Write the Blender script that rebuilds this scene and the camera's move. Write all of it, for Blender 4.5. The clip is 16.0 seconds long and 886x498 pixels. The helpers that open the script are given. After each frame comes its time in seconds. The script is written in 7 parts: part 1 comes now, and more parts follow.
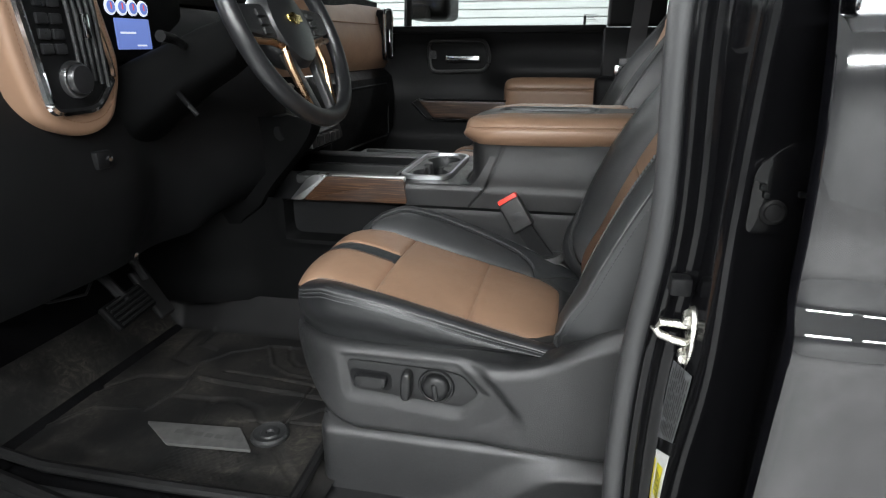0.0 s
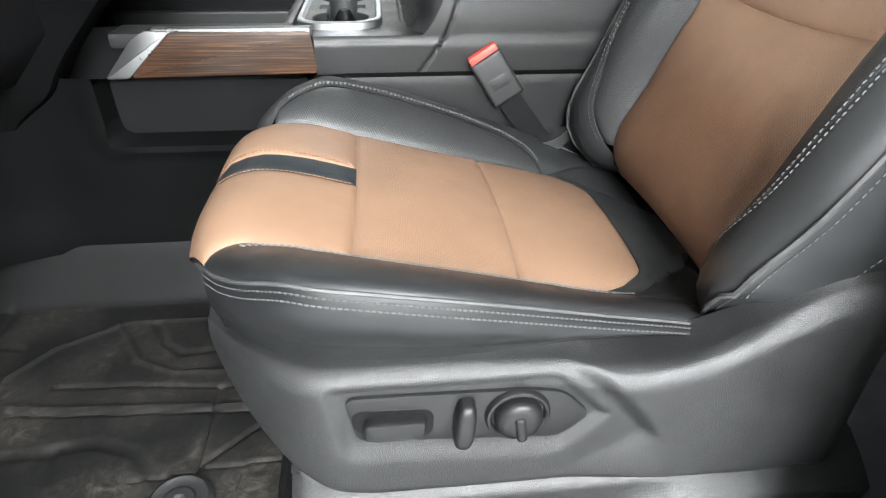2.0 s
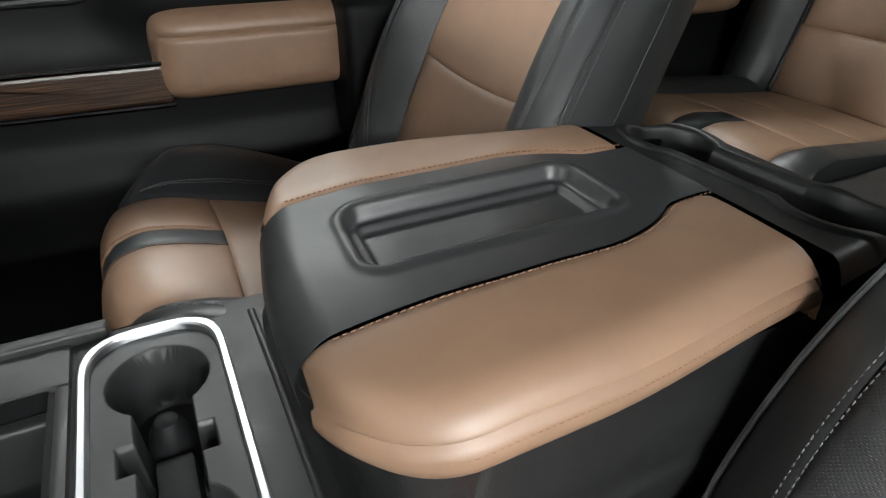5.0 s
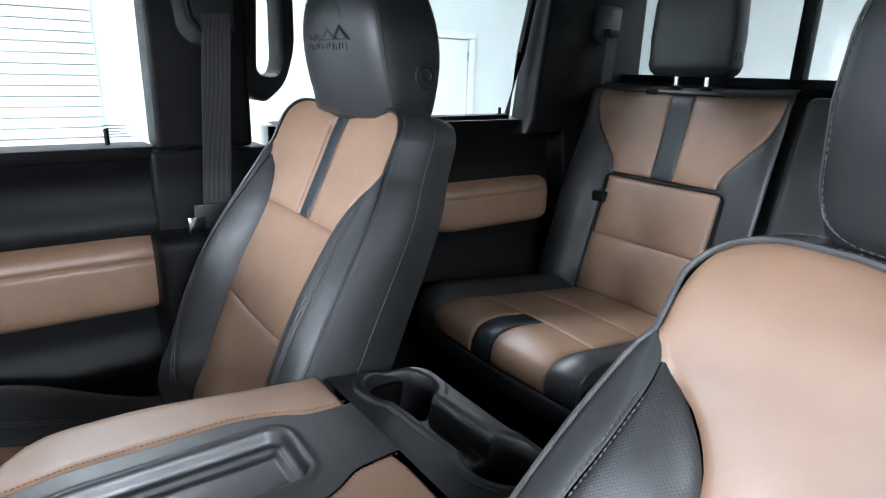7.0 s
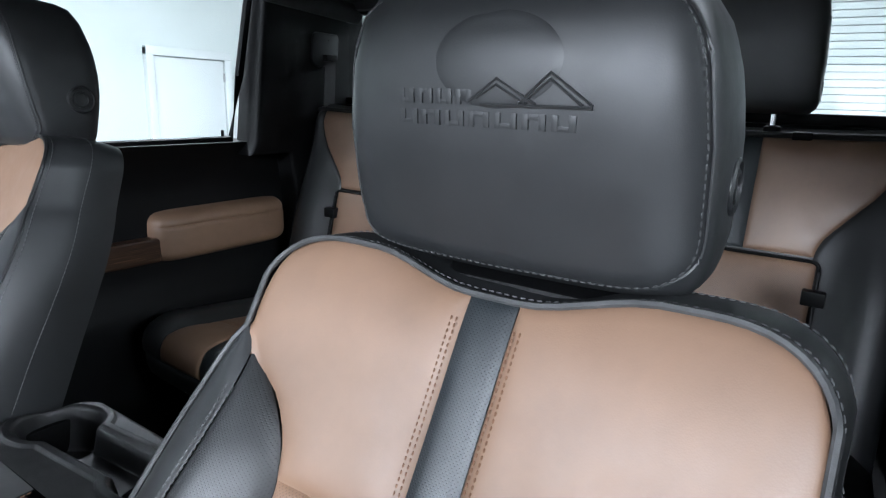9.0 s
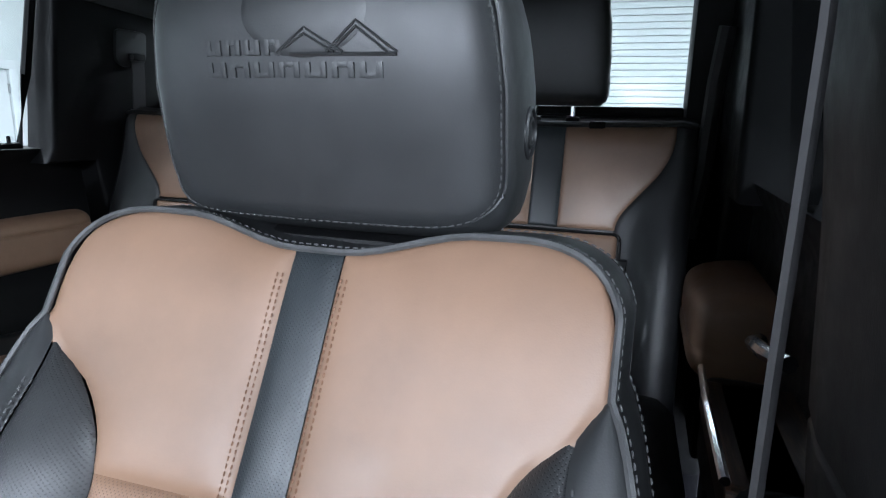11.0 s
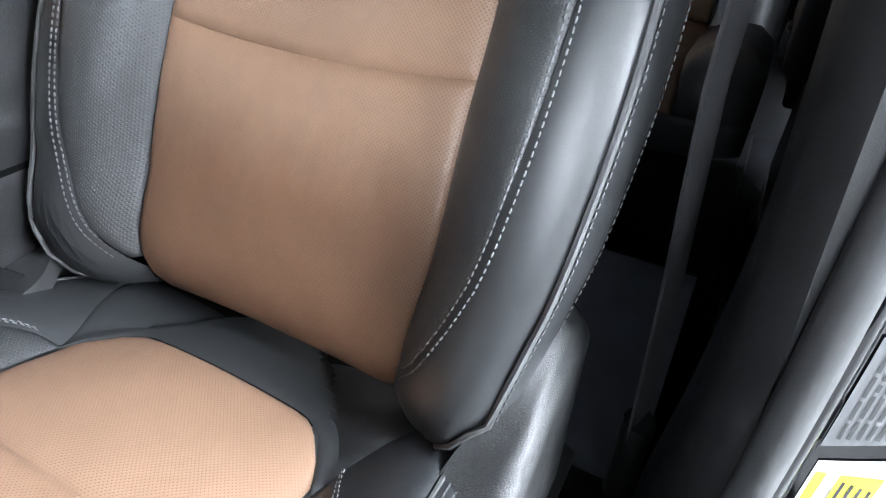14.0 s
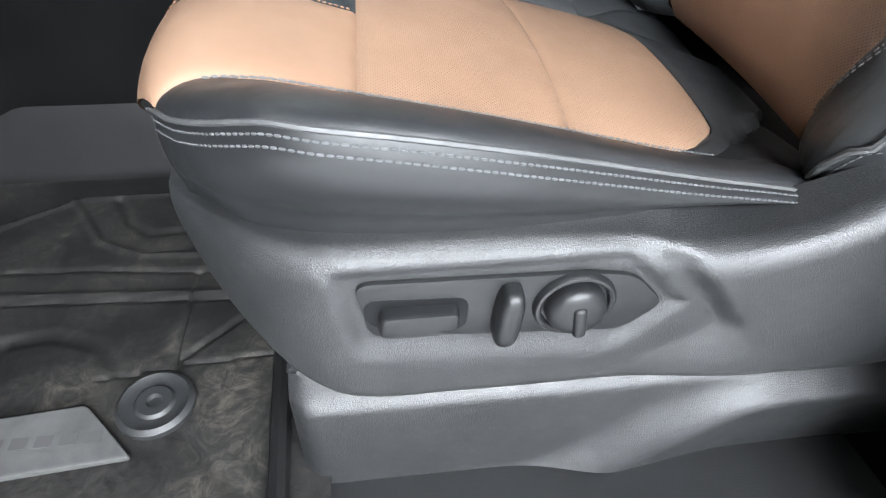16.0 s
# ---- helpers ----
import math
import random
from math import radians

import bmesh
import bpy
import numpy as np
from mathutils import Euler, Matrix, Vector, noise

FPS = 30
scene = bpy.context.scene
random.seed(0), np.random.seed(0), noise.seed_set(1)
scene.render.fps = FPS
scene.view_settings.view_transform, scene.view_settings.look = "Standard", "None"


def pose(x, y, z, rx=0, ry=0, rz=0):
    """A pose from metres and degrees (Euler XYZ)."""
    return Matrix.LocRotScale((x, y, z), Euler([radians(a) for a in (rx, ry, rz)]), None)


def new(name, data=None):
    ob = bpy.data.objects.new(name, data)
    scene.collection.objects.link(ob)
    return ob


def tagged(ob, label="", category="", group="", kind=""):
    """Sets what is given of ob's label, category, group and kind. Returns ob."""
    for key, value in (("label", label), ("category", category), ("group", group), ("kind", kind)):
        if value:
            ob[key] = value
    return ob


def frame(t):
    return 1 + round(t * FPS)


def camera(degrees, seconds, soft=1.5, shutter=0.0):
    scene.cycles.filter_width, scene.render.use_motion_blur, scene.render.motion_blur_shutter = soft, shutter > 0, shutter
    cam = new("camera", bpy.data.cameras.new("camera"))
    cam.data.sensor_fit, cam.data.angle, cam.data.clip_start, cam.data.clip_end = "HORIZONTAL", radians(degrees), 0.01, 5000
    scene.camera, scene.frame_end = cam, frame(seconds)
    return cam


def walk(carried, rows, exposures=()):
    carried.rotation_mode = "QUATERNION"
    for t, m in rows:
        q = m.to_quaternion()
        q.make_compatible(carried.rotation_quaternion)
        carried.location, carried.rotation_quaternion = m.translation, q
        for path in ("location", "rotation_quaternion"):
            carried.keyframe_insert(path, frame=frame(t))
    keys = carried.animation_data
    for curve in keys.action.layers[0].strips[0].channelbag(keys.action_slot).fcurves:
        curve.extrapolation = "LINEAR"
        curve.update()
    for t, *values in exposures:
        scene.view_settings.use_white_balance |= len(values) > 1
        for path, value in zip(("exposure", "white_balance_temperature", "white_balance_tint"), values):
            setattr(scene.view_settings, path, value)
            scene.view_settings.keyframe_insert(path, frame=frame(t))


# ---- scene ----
cam = camera(73.05, 16.0, soft=1.2)
PATH = [  # seconds, eye, pitch from straight down, roll, yaw
    (0, 0.0185, -0.0142, 1.5059, 71.07, -0.18, 12.17),
    (0.5, -0.0818, 0.1549, 1.4631, 67.67, 0.38, 6.66),
    (1, -0.1393, 0.2726, 1.4275, 65.28, 0.81, 2.68),
    (1.5, -0.1975, 0.3683, 1.4062, 62.28, 0.84, -1.06),
    (2, -0.2812, 0.4411, 1.3956, 57.65, 0.82, -6.53),
    (2.5, -0.3339, 0.5354, 1.4145, 55.39, 1.00, -11.27),
    (3, -0.3392, 0.6894, 1.3914, 54.90, 1.51, -14.72),
    (3.5, -0.3428, 0.8194, 1.4049, 54.90, 1.51, -17.32),
    (4, -0.3331, 0.8938, 1.4499, 54.36, 1.14, -20.71),
    (4.5, -0.3086, 1.0430, 1.5448, 54.14, 0.83, -23.86),
    (5, -0.2859, 1.1651, 1.5925, 57.99, 0.85, -27.14),
    (7.5, -0.1174, 0.9478, 1.7606, 74.86, 2.15, -38.91),
    (8, -0.1326, 0.8627, 1.7637, 75.49, 2.35, -42.95),
    (8.5, -0.1302, 0.8121, 1.7739, 75.81, 2.32, -49.10),
    (9, -0.0523, 0.8566, 1.7538, 75.88, 1.94, -56.42),
    (11.5, -0.0789, 0.8112, 1.6773, 77.59, 1.05, -72.64),
    (12, -0.1236, 0.7864, 1.6095, 76.33, 0.66, -72.67),
    (12.5, -0.1613, 0.7772, 1.5588, 70.62, 0.83, -71.13),
    (13, -0.1871, 0.7632, 1.4935, 63.99, 1.23, -68.54),
    (13.5, -0.2054, 0.7543, 1.4560, 57.93, 1.70, -66.12),
    (14, -0.2376, 0.7393, 1.4238, 55.04, 2.74, -63.14),
    (14.5, -0.2991, 0.6816, 1.3844, 53.79, 2.91, -48.73),
    (15, -0.3031, 0.5685, 1.3220, 54.65, 2.31, -27.22),
    (15.5, -0.2925, 0.5332, 1.3062, 51.22, 2.64, -15.08),
    (16, -0.3063, 0.5371, 1.2959, 47.19, 2.34, -8.74),
]


def eye_pose(x, y, z, pitch, roll, yaw):
    return Matrix.Translation((x, y, z)) @ pose(0, 0, 0, 0, 0, yaw) @ pose(0, 0, 0, pitch) @ pose(0, 0, 0, 0, 0, roll)


STOPS = [  # seconds, stops, white balance
    (0.0, -0.3, 6500, 10), (0.5, 0.05, 6500, 10), (1.5, 0.85, 6500, 10), (2.5, 0.95, 6500, 10), (4.0, 0.55, 6300, 10), (5.0, 0.25, 6600, 9),
    (7.3, 0.65, 5800, 11), (9.0, 0.4, 5800, 11), (11.3, 0.4, 5600, 11), (12.2, 0.93, 5500, 11), (13.2, 1.25, 5700, 11), (14.0, 1.40, 5900, 11), (15.0, 1.43, 6150, 11), (16.0, 1.07, 6150, 11),
]
walk(cam, [(row[0], eye_pose(*row[1:])) for row in PATH], STOPS)

# ---- world and light ----
world = bpy.data.worlds.new("world")
scene.world = world
world.use_nodes = True
world.node_tree.nodes["Background"].inputs["Color"].default_value = (0.9, 0.95, 1.0, 1)
world.node_tree.nodes["Background"].inputs["Strength"].default_value = 0.1


def area_lamp(x, y, z, sx, sy, watts, rot=(0, 0, 0), colour=(0.955, 0.985, 1.0)):
    data = bpy.data.lights.new("lamp", "AREA")
    data.shape, data.size, data.size_y, data.energy, data.color = "RECTANGLE", sx, sy, watts, colour
    ob = new("lamp", data)
    ob.matrix_world = pose(x, y, z, *rot)
    return ob


LAMPS = [(0.5, -1.7, 225), (2.9, -1.7, 90), (-0.5, -4.4, 800), (2.2, -4.4, 380), (-5.2, -1.6, 706), (-5.2, 0.6, 874), (-5.2, 3.0, 706), (0.2, 4.4, 94), (2.8, 4.4, 75), (5.8, 1.6, 55)]
LAMP_Z = (3.60, 2.75)
for lx, ly, watts in LAMPS:
    area_lamp(lx, ly, LAMP_Z[lx < -3], 2.2, 0.50, watts)


# ---- materials ----
def nodes_of(name):
    m = bpy.data.materials.new(name)
    m.use_nodes = True
    nt = m.node_tree
    return m, nt, nt.nodes["Principled BSDF"]


def node(nt, kind, **inputs):
    n = nt.nodes.new(kind)
    for key, value in inputs.items():
        n.inputs[key.replace("_", " ")].default_value = value
    return n


def noise_of(nt, coord, scale, detail=4.0, rough=0.55):
    n = node(nt, "ShaderNodeTexNoise", Scale=scale, Detail=detail, Roughness=rough)
    nt.links.new(coord, n.inputs["Vector"])
    return n.outputs["Fac"]


def ramp(nt, fac, stops):
    r = nt.nodes.new("ShaderNodeValToRGB")
    while len(r.color_ramp.elements) < len(stops):
        r.color_ramp.elements.new(0.5)
    for e, (at, c) in zip(r.color_ramp.elements, stops):
        e.position, e.color = at, (*c, 1) if len(c) == 3 else c
    nt.links.new(fac, r.inputs["Fac"])
    return r.outputs["Color"]


def scaled(c, k):
    return tuple(min(1.0, v * k) for v in c)


def bump_of(nt, height, strength, distance, normal=None):
    b = node(nt, "ShaderNodeBump", Strength=strength, Distance=distance)
    nt.links.new(height, b.inputs["Height"])
    if normal:
        nt.links.new(normal, b.inputs["Normal"])
    return b.outputs["Normal"]


def surface(name, colour, rough=0.5, metal=0.0, grain=900.0, grain_depth=0.0002, vary=0.12, patch=9.0, spec=0.5, coat=0.0, rough_vary=0.1, speckle=0.0):
    """Colour with patches and fine grain, roughness that varies, and a fine relief."""
    m, nt, b = nodes_of(name)
    coord = nt.nodes.new("ShaderNodeTexCoord").outputs["Object"]
    big = noise_of(nt, coord, patch, 5)
    c = ramp(nt, big, [(0.3, scaled(colour, 1 - vary)), (0.7, scaled(colour, 1 + vary))])
    if speckle:
        mix = nt.nodes.new("ShaderNodeMix")
        mix.data_type, mix.blend_type = "RGBA", "MULTIPLY"
        mix.inputs["Factor"].default_value = 1.0
        nt.links.new(c, mix.inputs["A"])
        nt.links.new(ramp(nt, noise_of(nt, coord, grain * 0.7, 2), [(0.35, (1 - speckle,) * 3), (0.65, (1.0,) * 3)]), mix.inputs["B"])
        c = mix.outputs["Result"]
    nt.links.new(c, b.inputs["Base Color"])
    b.inputs["Metallic"].default_value = metal
    b.inputs["Specular IOR Level"].default_value = spec
    b.inputs["Coat Weight"].default_value = coat
    b.inputs["Coat Roughness"].default_value = 0.03
    r = ramp(nt, noise_of(nt, coord, patch * 3.1, 6, 0.65), [(0.25, (max(rough - rough_vary, 0.02),) * 3), (0.75, (min(rough + rough_vary, 1),) * 3)])
    nt.links.new(r, b.inputs["Roughness"])
    if grain_depth:
        nt.links.new(bump_of(nt, noise_of(nt, coord, grain, 3), 0.7, grain_depth), b.inputs["Normal"])
    return m


def leather(name, colour, rough, perforated=False, pitch=0.0031, spec=0.5, worn=0.0, dark_low=False):
    """Pebbled leather; the perforated kind has rows of small holes laid along the panel."""
    m, nt, b = nodes_of(name)
    tc = nt.nodes.new("ShaderNodeTexCoord")
    coord, uv = tc.outputs["Object"], tc.outputs["UV"]
    big = noise_of(nt, coord, 11, 6, 0.6)
    c = ramp(nt, big, [(0.3, scaled(colour, 0.86)), (0.55, colour), (0.75, scaled(colour, 1.12))])
    fine = node(nt, "ShaderNodeTexVoronoi", Scale=700.0)
    nt.links.new(coord, fine.inputs["Vector"])
    crease = noise_of(nt, coord, 45, 4, 0.6)
    n1 = bump_of(nt, fine.outputs["Distance"], 0.14, 0.0002)
    n2 = bump_of(nt, crease, 0.10, 0.0008, n1)
    b.inputs["Specular IOR Level"].default_value = spec
    if perforated:
        turn = nt.nodes.new("ShaderNodeMapping")
        turn.inputs["Rotation"].default_value = (0, 0, radians(45))
        nt.links.new(uv, turn.inputs["Vector"])
        dots = node(nt, "ShaderNodeTexVoronoi", Scale=1.0 / pitch, Randomness=0.0)
        dots.voronoi_dimensions = "2D"
        nt.links.new(turn.outputs["Vector"], dots.inputs["Vector"])
        hole = ramp(nt, dots.outputs["Distance"], [(0.12, (0, 0, 0)), (0.26, (1, 1, 1))])
        n2 = bump_of(nt, hole, 0.6, 0.0005, n2)
        mix = nt.nodes.new("ShaderNodeMix")
        mix.data_type, mix.blend_type = "RGBA", "MULTIPLY"
        mix.inputs["Factor"].default_value = 0.36
        nt.links.new(c, mix.inputs["A"])
        nt.links.new(hole, mix.inputs["B"])
        c = mix.outputs["Result"]
    if dark_low:
        # darker and redder towards the panel's bottom, with streaks that sway the upper edge
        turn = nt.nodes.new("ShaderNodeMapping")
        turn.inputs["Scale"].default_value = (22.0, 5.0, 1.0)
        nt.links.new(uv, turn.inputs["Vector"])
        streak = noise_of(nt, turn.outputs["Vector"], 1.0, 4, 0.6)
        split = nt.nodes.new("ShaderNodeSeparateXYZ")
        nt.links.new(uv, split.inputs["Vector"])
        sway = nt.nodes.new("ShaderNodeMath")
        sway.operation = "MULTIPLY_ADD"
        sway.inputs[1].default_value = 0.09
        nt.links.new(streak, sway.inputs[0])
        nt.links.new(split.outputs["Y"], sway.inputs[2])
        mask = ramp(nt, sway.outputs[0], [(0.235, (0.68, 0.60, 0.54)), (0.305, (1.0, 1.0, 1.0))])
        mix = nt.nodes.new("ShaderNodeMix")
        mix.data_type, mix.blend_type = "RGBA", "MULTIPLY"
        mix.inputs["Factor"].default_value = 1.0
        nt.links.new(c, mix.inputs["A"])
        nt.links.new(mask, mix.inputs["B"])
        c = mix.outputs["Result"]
    if worn:
        scratches = node(nt, "ShaderNodeTexNoise", Scale=120.0, Detail=6.0, Roughness=0.8, Distortion=1.2)
        nt.links.new(coord, scratches.inputs["Vector"])
        rub = ramp(nt, scratches.outputs["Fac"], [(0.56, (0, 0, 0)), (0.70, (worn, worn, worn))])
        mix = nt.nodes.new("ShaderNodeMix")
        mix.data_type = "RGBA"
        nt.links.new(rub, mix.inputs["Factor"])
        nt.links.new(c, mix.inputs["A"])
        mix.inputs["B"].default_value = (0.16, 0.165, 0.175, 1)
        c = mix.outputs["Result"]
    nt.links.new(c, b.inputs["Base Color"])
    nt.links.new(n2, b.inputs["Normal"])
    r = ramp(nt, noise_of(nt, coord, 24, 6, 0.7), [(0.25, (rough - 0.07,) * 3), (0.75, (rough + 0.09,) * 3)])
    nt.links.new(r, b.inputs["Roughness"])
    return m


def wood_veneer(name):
    m, nt, b = nodes_of(name)
    coord = nt.nodes.new("ShaderNodeTexCoord").outputs["Object"]
    stretch = nt.nodes.new("ShaderNodeMapping")
    stretch.inputs["Scale"].default_value = (5.0, 60.0, 300.0)
    nt.links.new(coord, stretch.inputs["Vector"])
    grain = node(nt, "ShaderNodeTexNoise", Scale=1.6, Detail=8.0, Roughness=0.65, Distortion=0.35)
    nt.links.new(stretch.outputs["Vector"], grain.inputs["Vector"])
    c = ramp(nt, grain.outputs["Fac"], [(0.36, (0.008, 0.004, 0.0025)), (0.48, (0.028, 0.013, 0.007)), (0.57, (0.062, 0.030, 0.015)), (0.70, (0.17, 0.092, 0.048))])
    nt.links.new(c, b.inputs["Base Color"])
    b.inputs["Roughness"].default_value = 0.34
    nt.links.new(bump_of(nt, grain.outputs["Fac"], 0.25, 0.0006), b.inputs["Normal"])
    return m


def webbing(name, colour):
    m, nt, b = nodes_of(name)
    uv = nt.nodes.new("ShaderNodeTexCoord").outputs["UV"]
    w = node(nt, "ShaderNodeTexWave", Scale=120.0, Distortion=0.3)
    nt.links.new(uv, w.inputs["Vector"])
    c = ramp(nt, w.outputs["Fac"], [(0.2, scaled(colour, 0.7)), (0.8, scaled(colour, 1.25))])
    nt.links.new(c, b.inputs["Base Color"])
    b.inputs["Roughness"].default_value = 0.7
    nt.links.new(bump_of(nt, w.outputs["Fac"], 0.5, 0.0008), b.inputs["Normal"])
    return m


def glass(name, tint=(0.94, 0.97, 0.96)):
    """Thin pane: mostly lets light straight through, with a mirror-like gloss at grazing angles."""
    m = bpy.data.materials.new(name)
    m.use_nodes = True
    nt = m.node_tree
    out = nt.nodes["Material Output"]
    nt.nodes.remove(nt.nodes["Principled BSDF"])
    clear = node(nt, "ShaderNodeBsdfTransparent", Color=(*tint, 1))
    gloss = node(nt, "ShaderNodeBsdfGlossy", Roughness=0.02)
    f = node(nt, "ShaderNodeFresnel", IOR=1.45)
    mix = nt.nodes.new("ShaderNodeMixShader")
    nt.links.new(f.outputs["Fac"], mix.inputs["Fac"])
    nt.links.new(clear.outputs[0], mix.inputs[1])
    nt.links.new(gloss.outputs[0], mix.inputs[2])
    nt.links.new(mix.outputs[0], out.inputs["Surface"])
    return m


def glow(name, colour, strength):
    m, nt, b = nodes_of(name)
    b.inputs["Base Color"].default_value = (*scaled(colour, 0.5), 1)
    b.inputs["Emission Color"].default_value = (*colour, 1)
    b.inputs["Emission Strength"].default_value = strength
    return m


TAN = (0.243, 0.148, 0.095)
TAN_SMOOTH = leather("tan_leather", TAN, 0.44, spec=0.6)
TAN_PERF = leather("tan_perforated_leather", TAN, 0.46, True, 0.0026, spec=0.55)
TAN_DARK_LOW = leather("tan_perforated_leather_dark_low", TAN, 0.44, True, 0.0026, spec=0.55, dark_low=True)
BLACK_SMOOTH = leather("black_leather", (0.0245, 0.0258, 0.0268), 0.41, spec=0.6)
BLACK_WORN = leather("black_leather_worn", (0.0205, 0.0215, 0.0230), 0.34, spec=0.75, worn=0.16)
BLACK_SKIRT = leather("black_skirt_leather", (0.0145, 0.0152, 0.0160), 0.42, spec=0.45)
BLACK_PERF = leather("black_perforated_leather", (0.0245, 0.0258, 0.0268), 0.41, True, 0.0026, spec=0.6)
WHEEL = leather("wheel_leather", (0.012, 0.0125, 0.0135), 0.33, spec=0.5)
STRIPE = leather("black_woven_leather", (0.020, 0.025, 0.028), 0.38, True, 0.0026)
PIPE_GREY = surface("grey_piping", (0.060, 0.061, 0.062), 0.55, patch=60, vary=0.25)
THREAD = surface("grey_thread", (0.080, 0.082, 0.084), 0.75, patch=200, vary=0.2)
THREAD_TAN = surface("brown_thread", (0.185, 0.098, 0.057), 0.75, patch=200)
PLASTIC = surface("grained_black_plastic", (0.0245, 0.0250, 0.0256), 0.40, grain=800, grain_depth=0.0009, vary=0.14, patch=14, spec=0.6, speckle=0.55)
# blacker copy of the plastic: shade under the dash and round the console put into colour
PLASTIC_SHADED = surface("shaded_black_plastic", (0.0034, 0.0035, 0.0036), 0.55, grain=1000, grain_depth=0.0004, vary=0.15, patch=10, spec=0.03)
CONSOLE = surface("console_plastic", (0.0130, 0.0133, 0.0138), 0.42, grain=900, grain_depth=0.0005, vary=0.14, patch=12, spec=0.45, speckle=0.3)
PILLAR = surface("pillar_plastic", (0.0165, 0.0168, 0.0174), 0.45, grain=1000, grain_depth=0.0004, vary=0.15, patch=10, spec=0.45)
WALL_GREEN = surface("pale_wall_paint", (0.48, 0.52, 0.505), 0.6, vary=0.04, patch=1.5, grain_depth=0)
PLASTIC_DARK = surface("dark_plastic", (0.0060, 0.0062, 0.0066), 0.46, grain=1100, grain_depth=0.0004, spec=0.13)
PLASTIC_SATIN = surface("satin_black_plastic", (0.014, 0.0145, 0.0155), 0.34, grain=1500, grain_depth=0.0002)
SWITCH = surface("switch_plastic", (0.0095, 0.0098, 0.0102), 0.40, grain=1500, grain_depth=0.0002, spec=0.38)
GREY_PLASTIC = surface("grey_grained_plastic", (0.016, 0.0166, 0.017), 0.45, grain=1300, grain_depth=0.0004)
RUBBER = surface("black_rubber", (0.0075, 0.0075, 0.0077), 0.5, spec=0.14, grain=500, grain_depth=0.0004, vary=0.3, patch=6)


def dusty_rubber(name):
    """Black rubber with patches of trodden-in dust and brushed scuffs."""
    m, nt, b = nodes_of(name)
    coord = nt.nodes.new("ShaderNodeTexCoord").outputs["Object"]
    dust = noise_of(nt, coord, 7.0, 8, 0.68)
    scuff = node(nt, "ShaderNodeTexNoise", Scale=26.0, Detail=9.0, Roughness=0.75, Distortion=2.5)
    nt.links.new(coord, scuff.inputs["Vector"])
    amount = nt.nodes.new("ShaderNodeMath")
    amount.operation = "MULTIPLY"
    nt.links.new(ramp(nt, dust, [(0.42, (0.08,) * 3), (0.66, (1,) * 3)]), amount.inputs[0])
    nt.links.new(ramp(nt, scuff.outputs["Fac"], [(0.38, (0.15,) * 3), (0.66, (1,) * 3)]), amount.inputs[1])
    nt.links.new(ramp(nt, amount.outputs[0], [(0.05, (0.0085, 0.0085, 0.0086)), (0.40, (0.022, 0.0208, 0.0194)), (0.85, (0.058, 0.052, 0.044))]), b.inputs["Base Color"])
    b.inputs["Roughness"].default_value = 0.52
    b.inputs["Specular IOR Level"].default_value = 0.2
    nt.links.new(bump_of(nt, noise_of(nt, coord, 600, 3), 0.5, 0.0004), b.inputs["Normal"])
    return m


MAT_RUBBER = dusty_rubber("dusty_rubber")
REAR_MAT = surface("blue_grey_rubber", (0.022, 0.024, 0.030), 0.55, spec=0.3, grain=500, grain_depth=0.0004, vary=0.25, patch=8)
SEAL = surface("grey_rubber_seal", (0.027, 0.0275, 0.0285), 0.5, grain=700, grain_depth=0.0002)
CARPET = surface("black_carpet", (0.005, 0.005, 0.0055), 0.95, spec=0.03, grain=1400, grain_depth=0.003, vary=0.35, patch=20)
PAINT = surface("black_car_paint", (0.004, 0.004, 0.005), 0.07, grain_depth=0, vary=0.05, coat=1.0, rough_vary=0.02)
JAMB = surface("black_jamb_paint", (0.003, 0.003, 0.0034), 0.09, grain_depth=0, vary=0.1, spec=0.22, rough_vary=0.03)
CHROME = surface("chrome", (0.72, 0.73, 0.75), 0.12, 1.0, grain_depth=0, vary=0.04, rough_vary=0.05)
SATIN = surface("satin_metal", (0.36, 0.365, 0.365), 0.32, 1.0, grain_depth=0, vary=0.06)
RIM = surface("bright_satin_metal", (0.50, 0.52, 0.535), 0.38, 1.0, grain_depth=0, vary=0.04, rough_vary=0.04)
ZINC = surface("zinc_plated_steel", (0.62, 0.60, 0.55), 0.28, 1.0, grain=300, grain_depth=0.0003, vary=0.15, patch=40)
BRONZE = surface("bronze_trim", (0.42, 0.27, 0.17), 0.3, 1.0, grain_depth=0)
GOLD = surface("gold_badge", (0.75, 0.55, 0.18), 0.25, 1.0, grain_depth=0)
WOOD = wood_veneer("dark_wood_veneer")
BELT = webbing("seat_belt_webbing", (0.019, 0.0184, 0.0196))
RED = surface("red_plastic", (0.80, 0.055, 0.035), 0.4, grain_depth=0)
GLASS = glass("window_glass")
TINTED = glass("tinted_window_glass", (0.45, 0.47, 0.46))
HEADLINER = surface("dark_headliner", (0.014, 0.014, 0.015), 0.95, grain=900, grain_depth=0.001)
WALL = surface("white_wall_paint", (0.58, 0.59, 0.585), 0.6, vary=0.03, patch=1.5, grain=80, grain_depth=0.001)
SHUTTER = surface("white_door_panel", (0.50, 0.53, 0.525), 0.45, vary=0.03, patch=2, grain_depth=0)
GREY_WALL = surface("grey_wall_paint", (0.42, 0.425, 0.42), 0.6, vary=0.08, patch=1.5, grain_depth=0)
CONCRETE = surface("grey_concrete", (0.31, 0.31, 0.305), 0.45, vary=0.2, patch=1.2, grain=90, grain_depth=0.001)
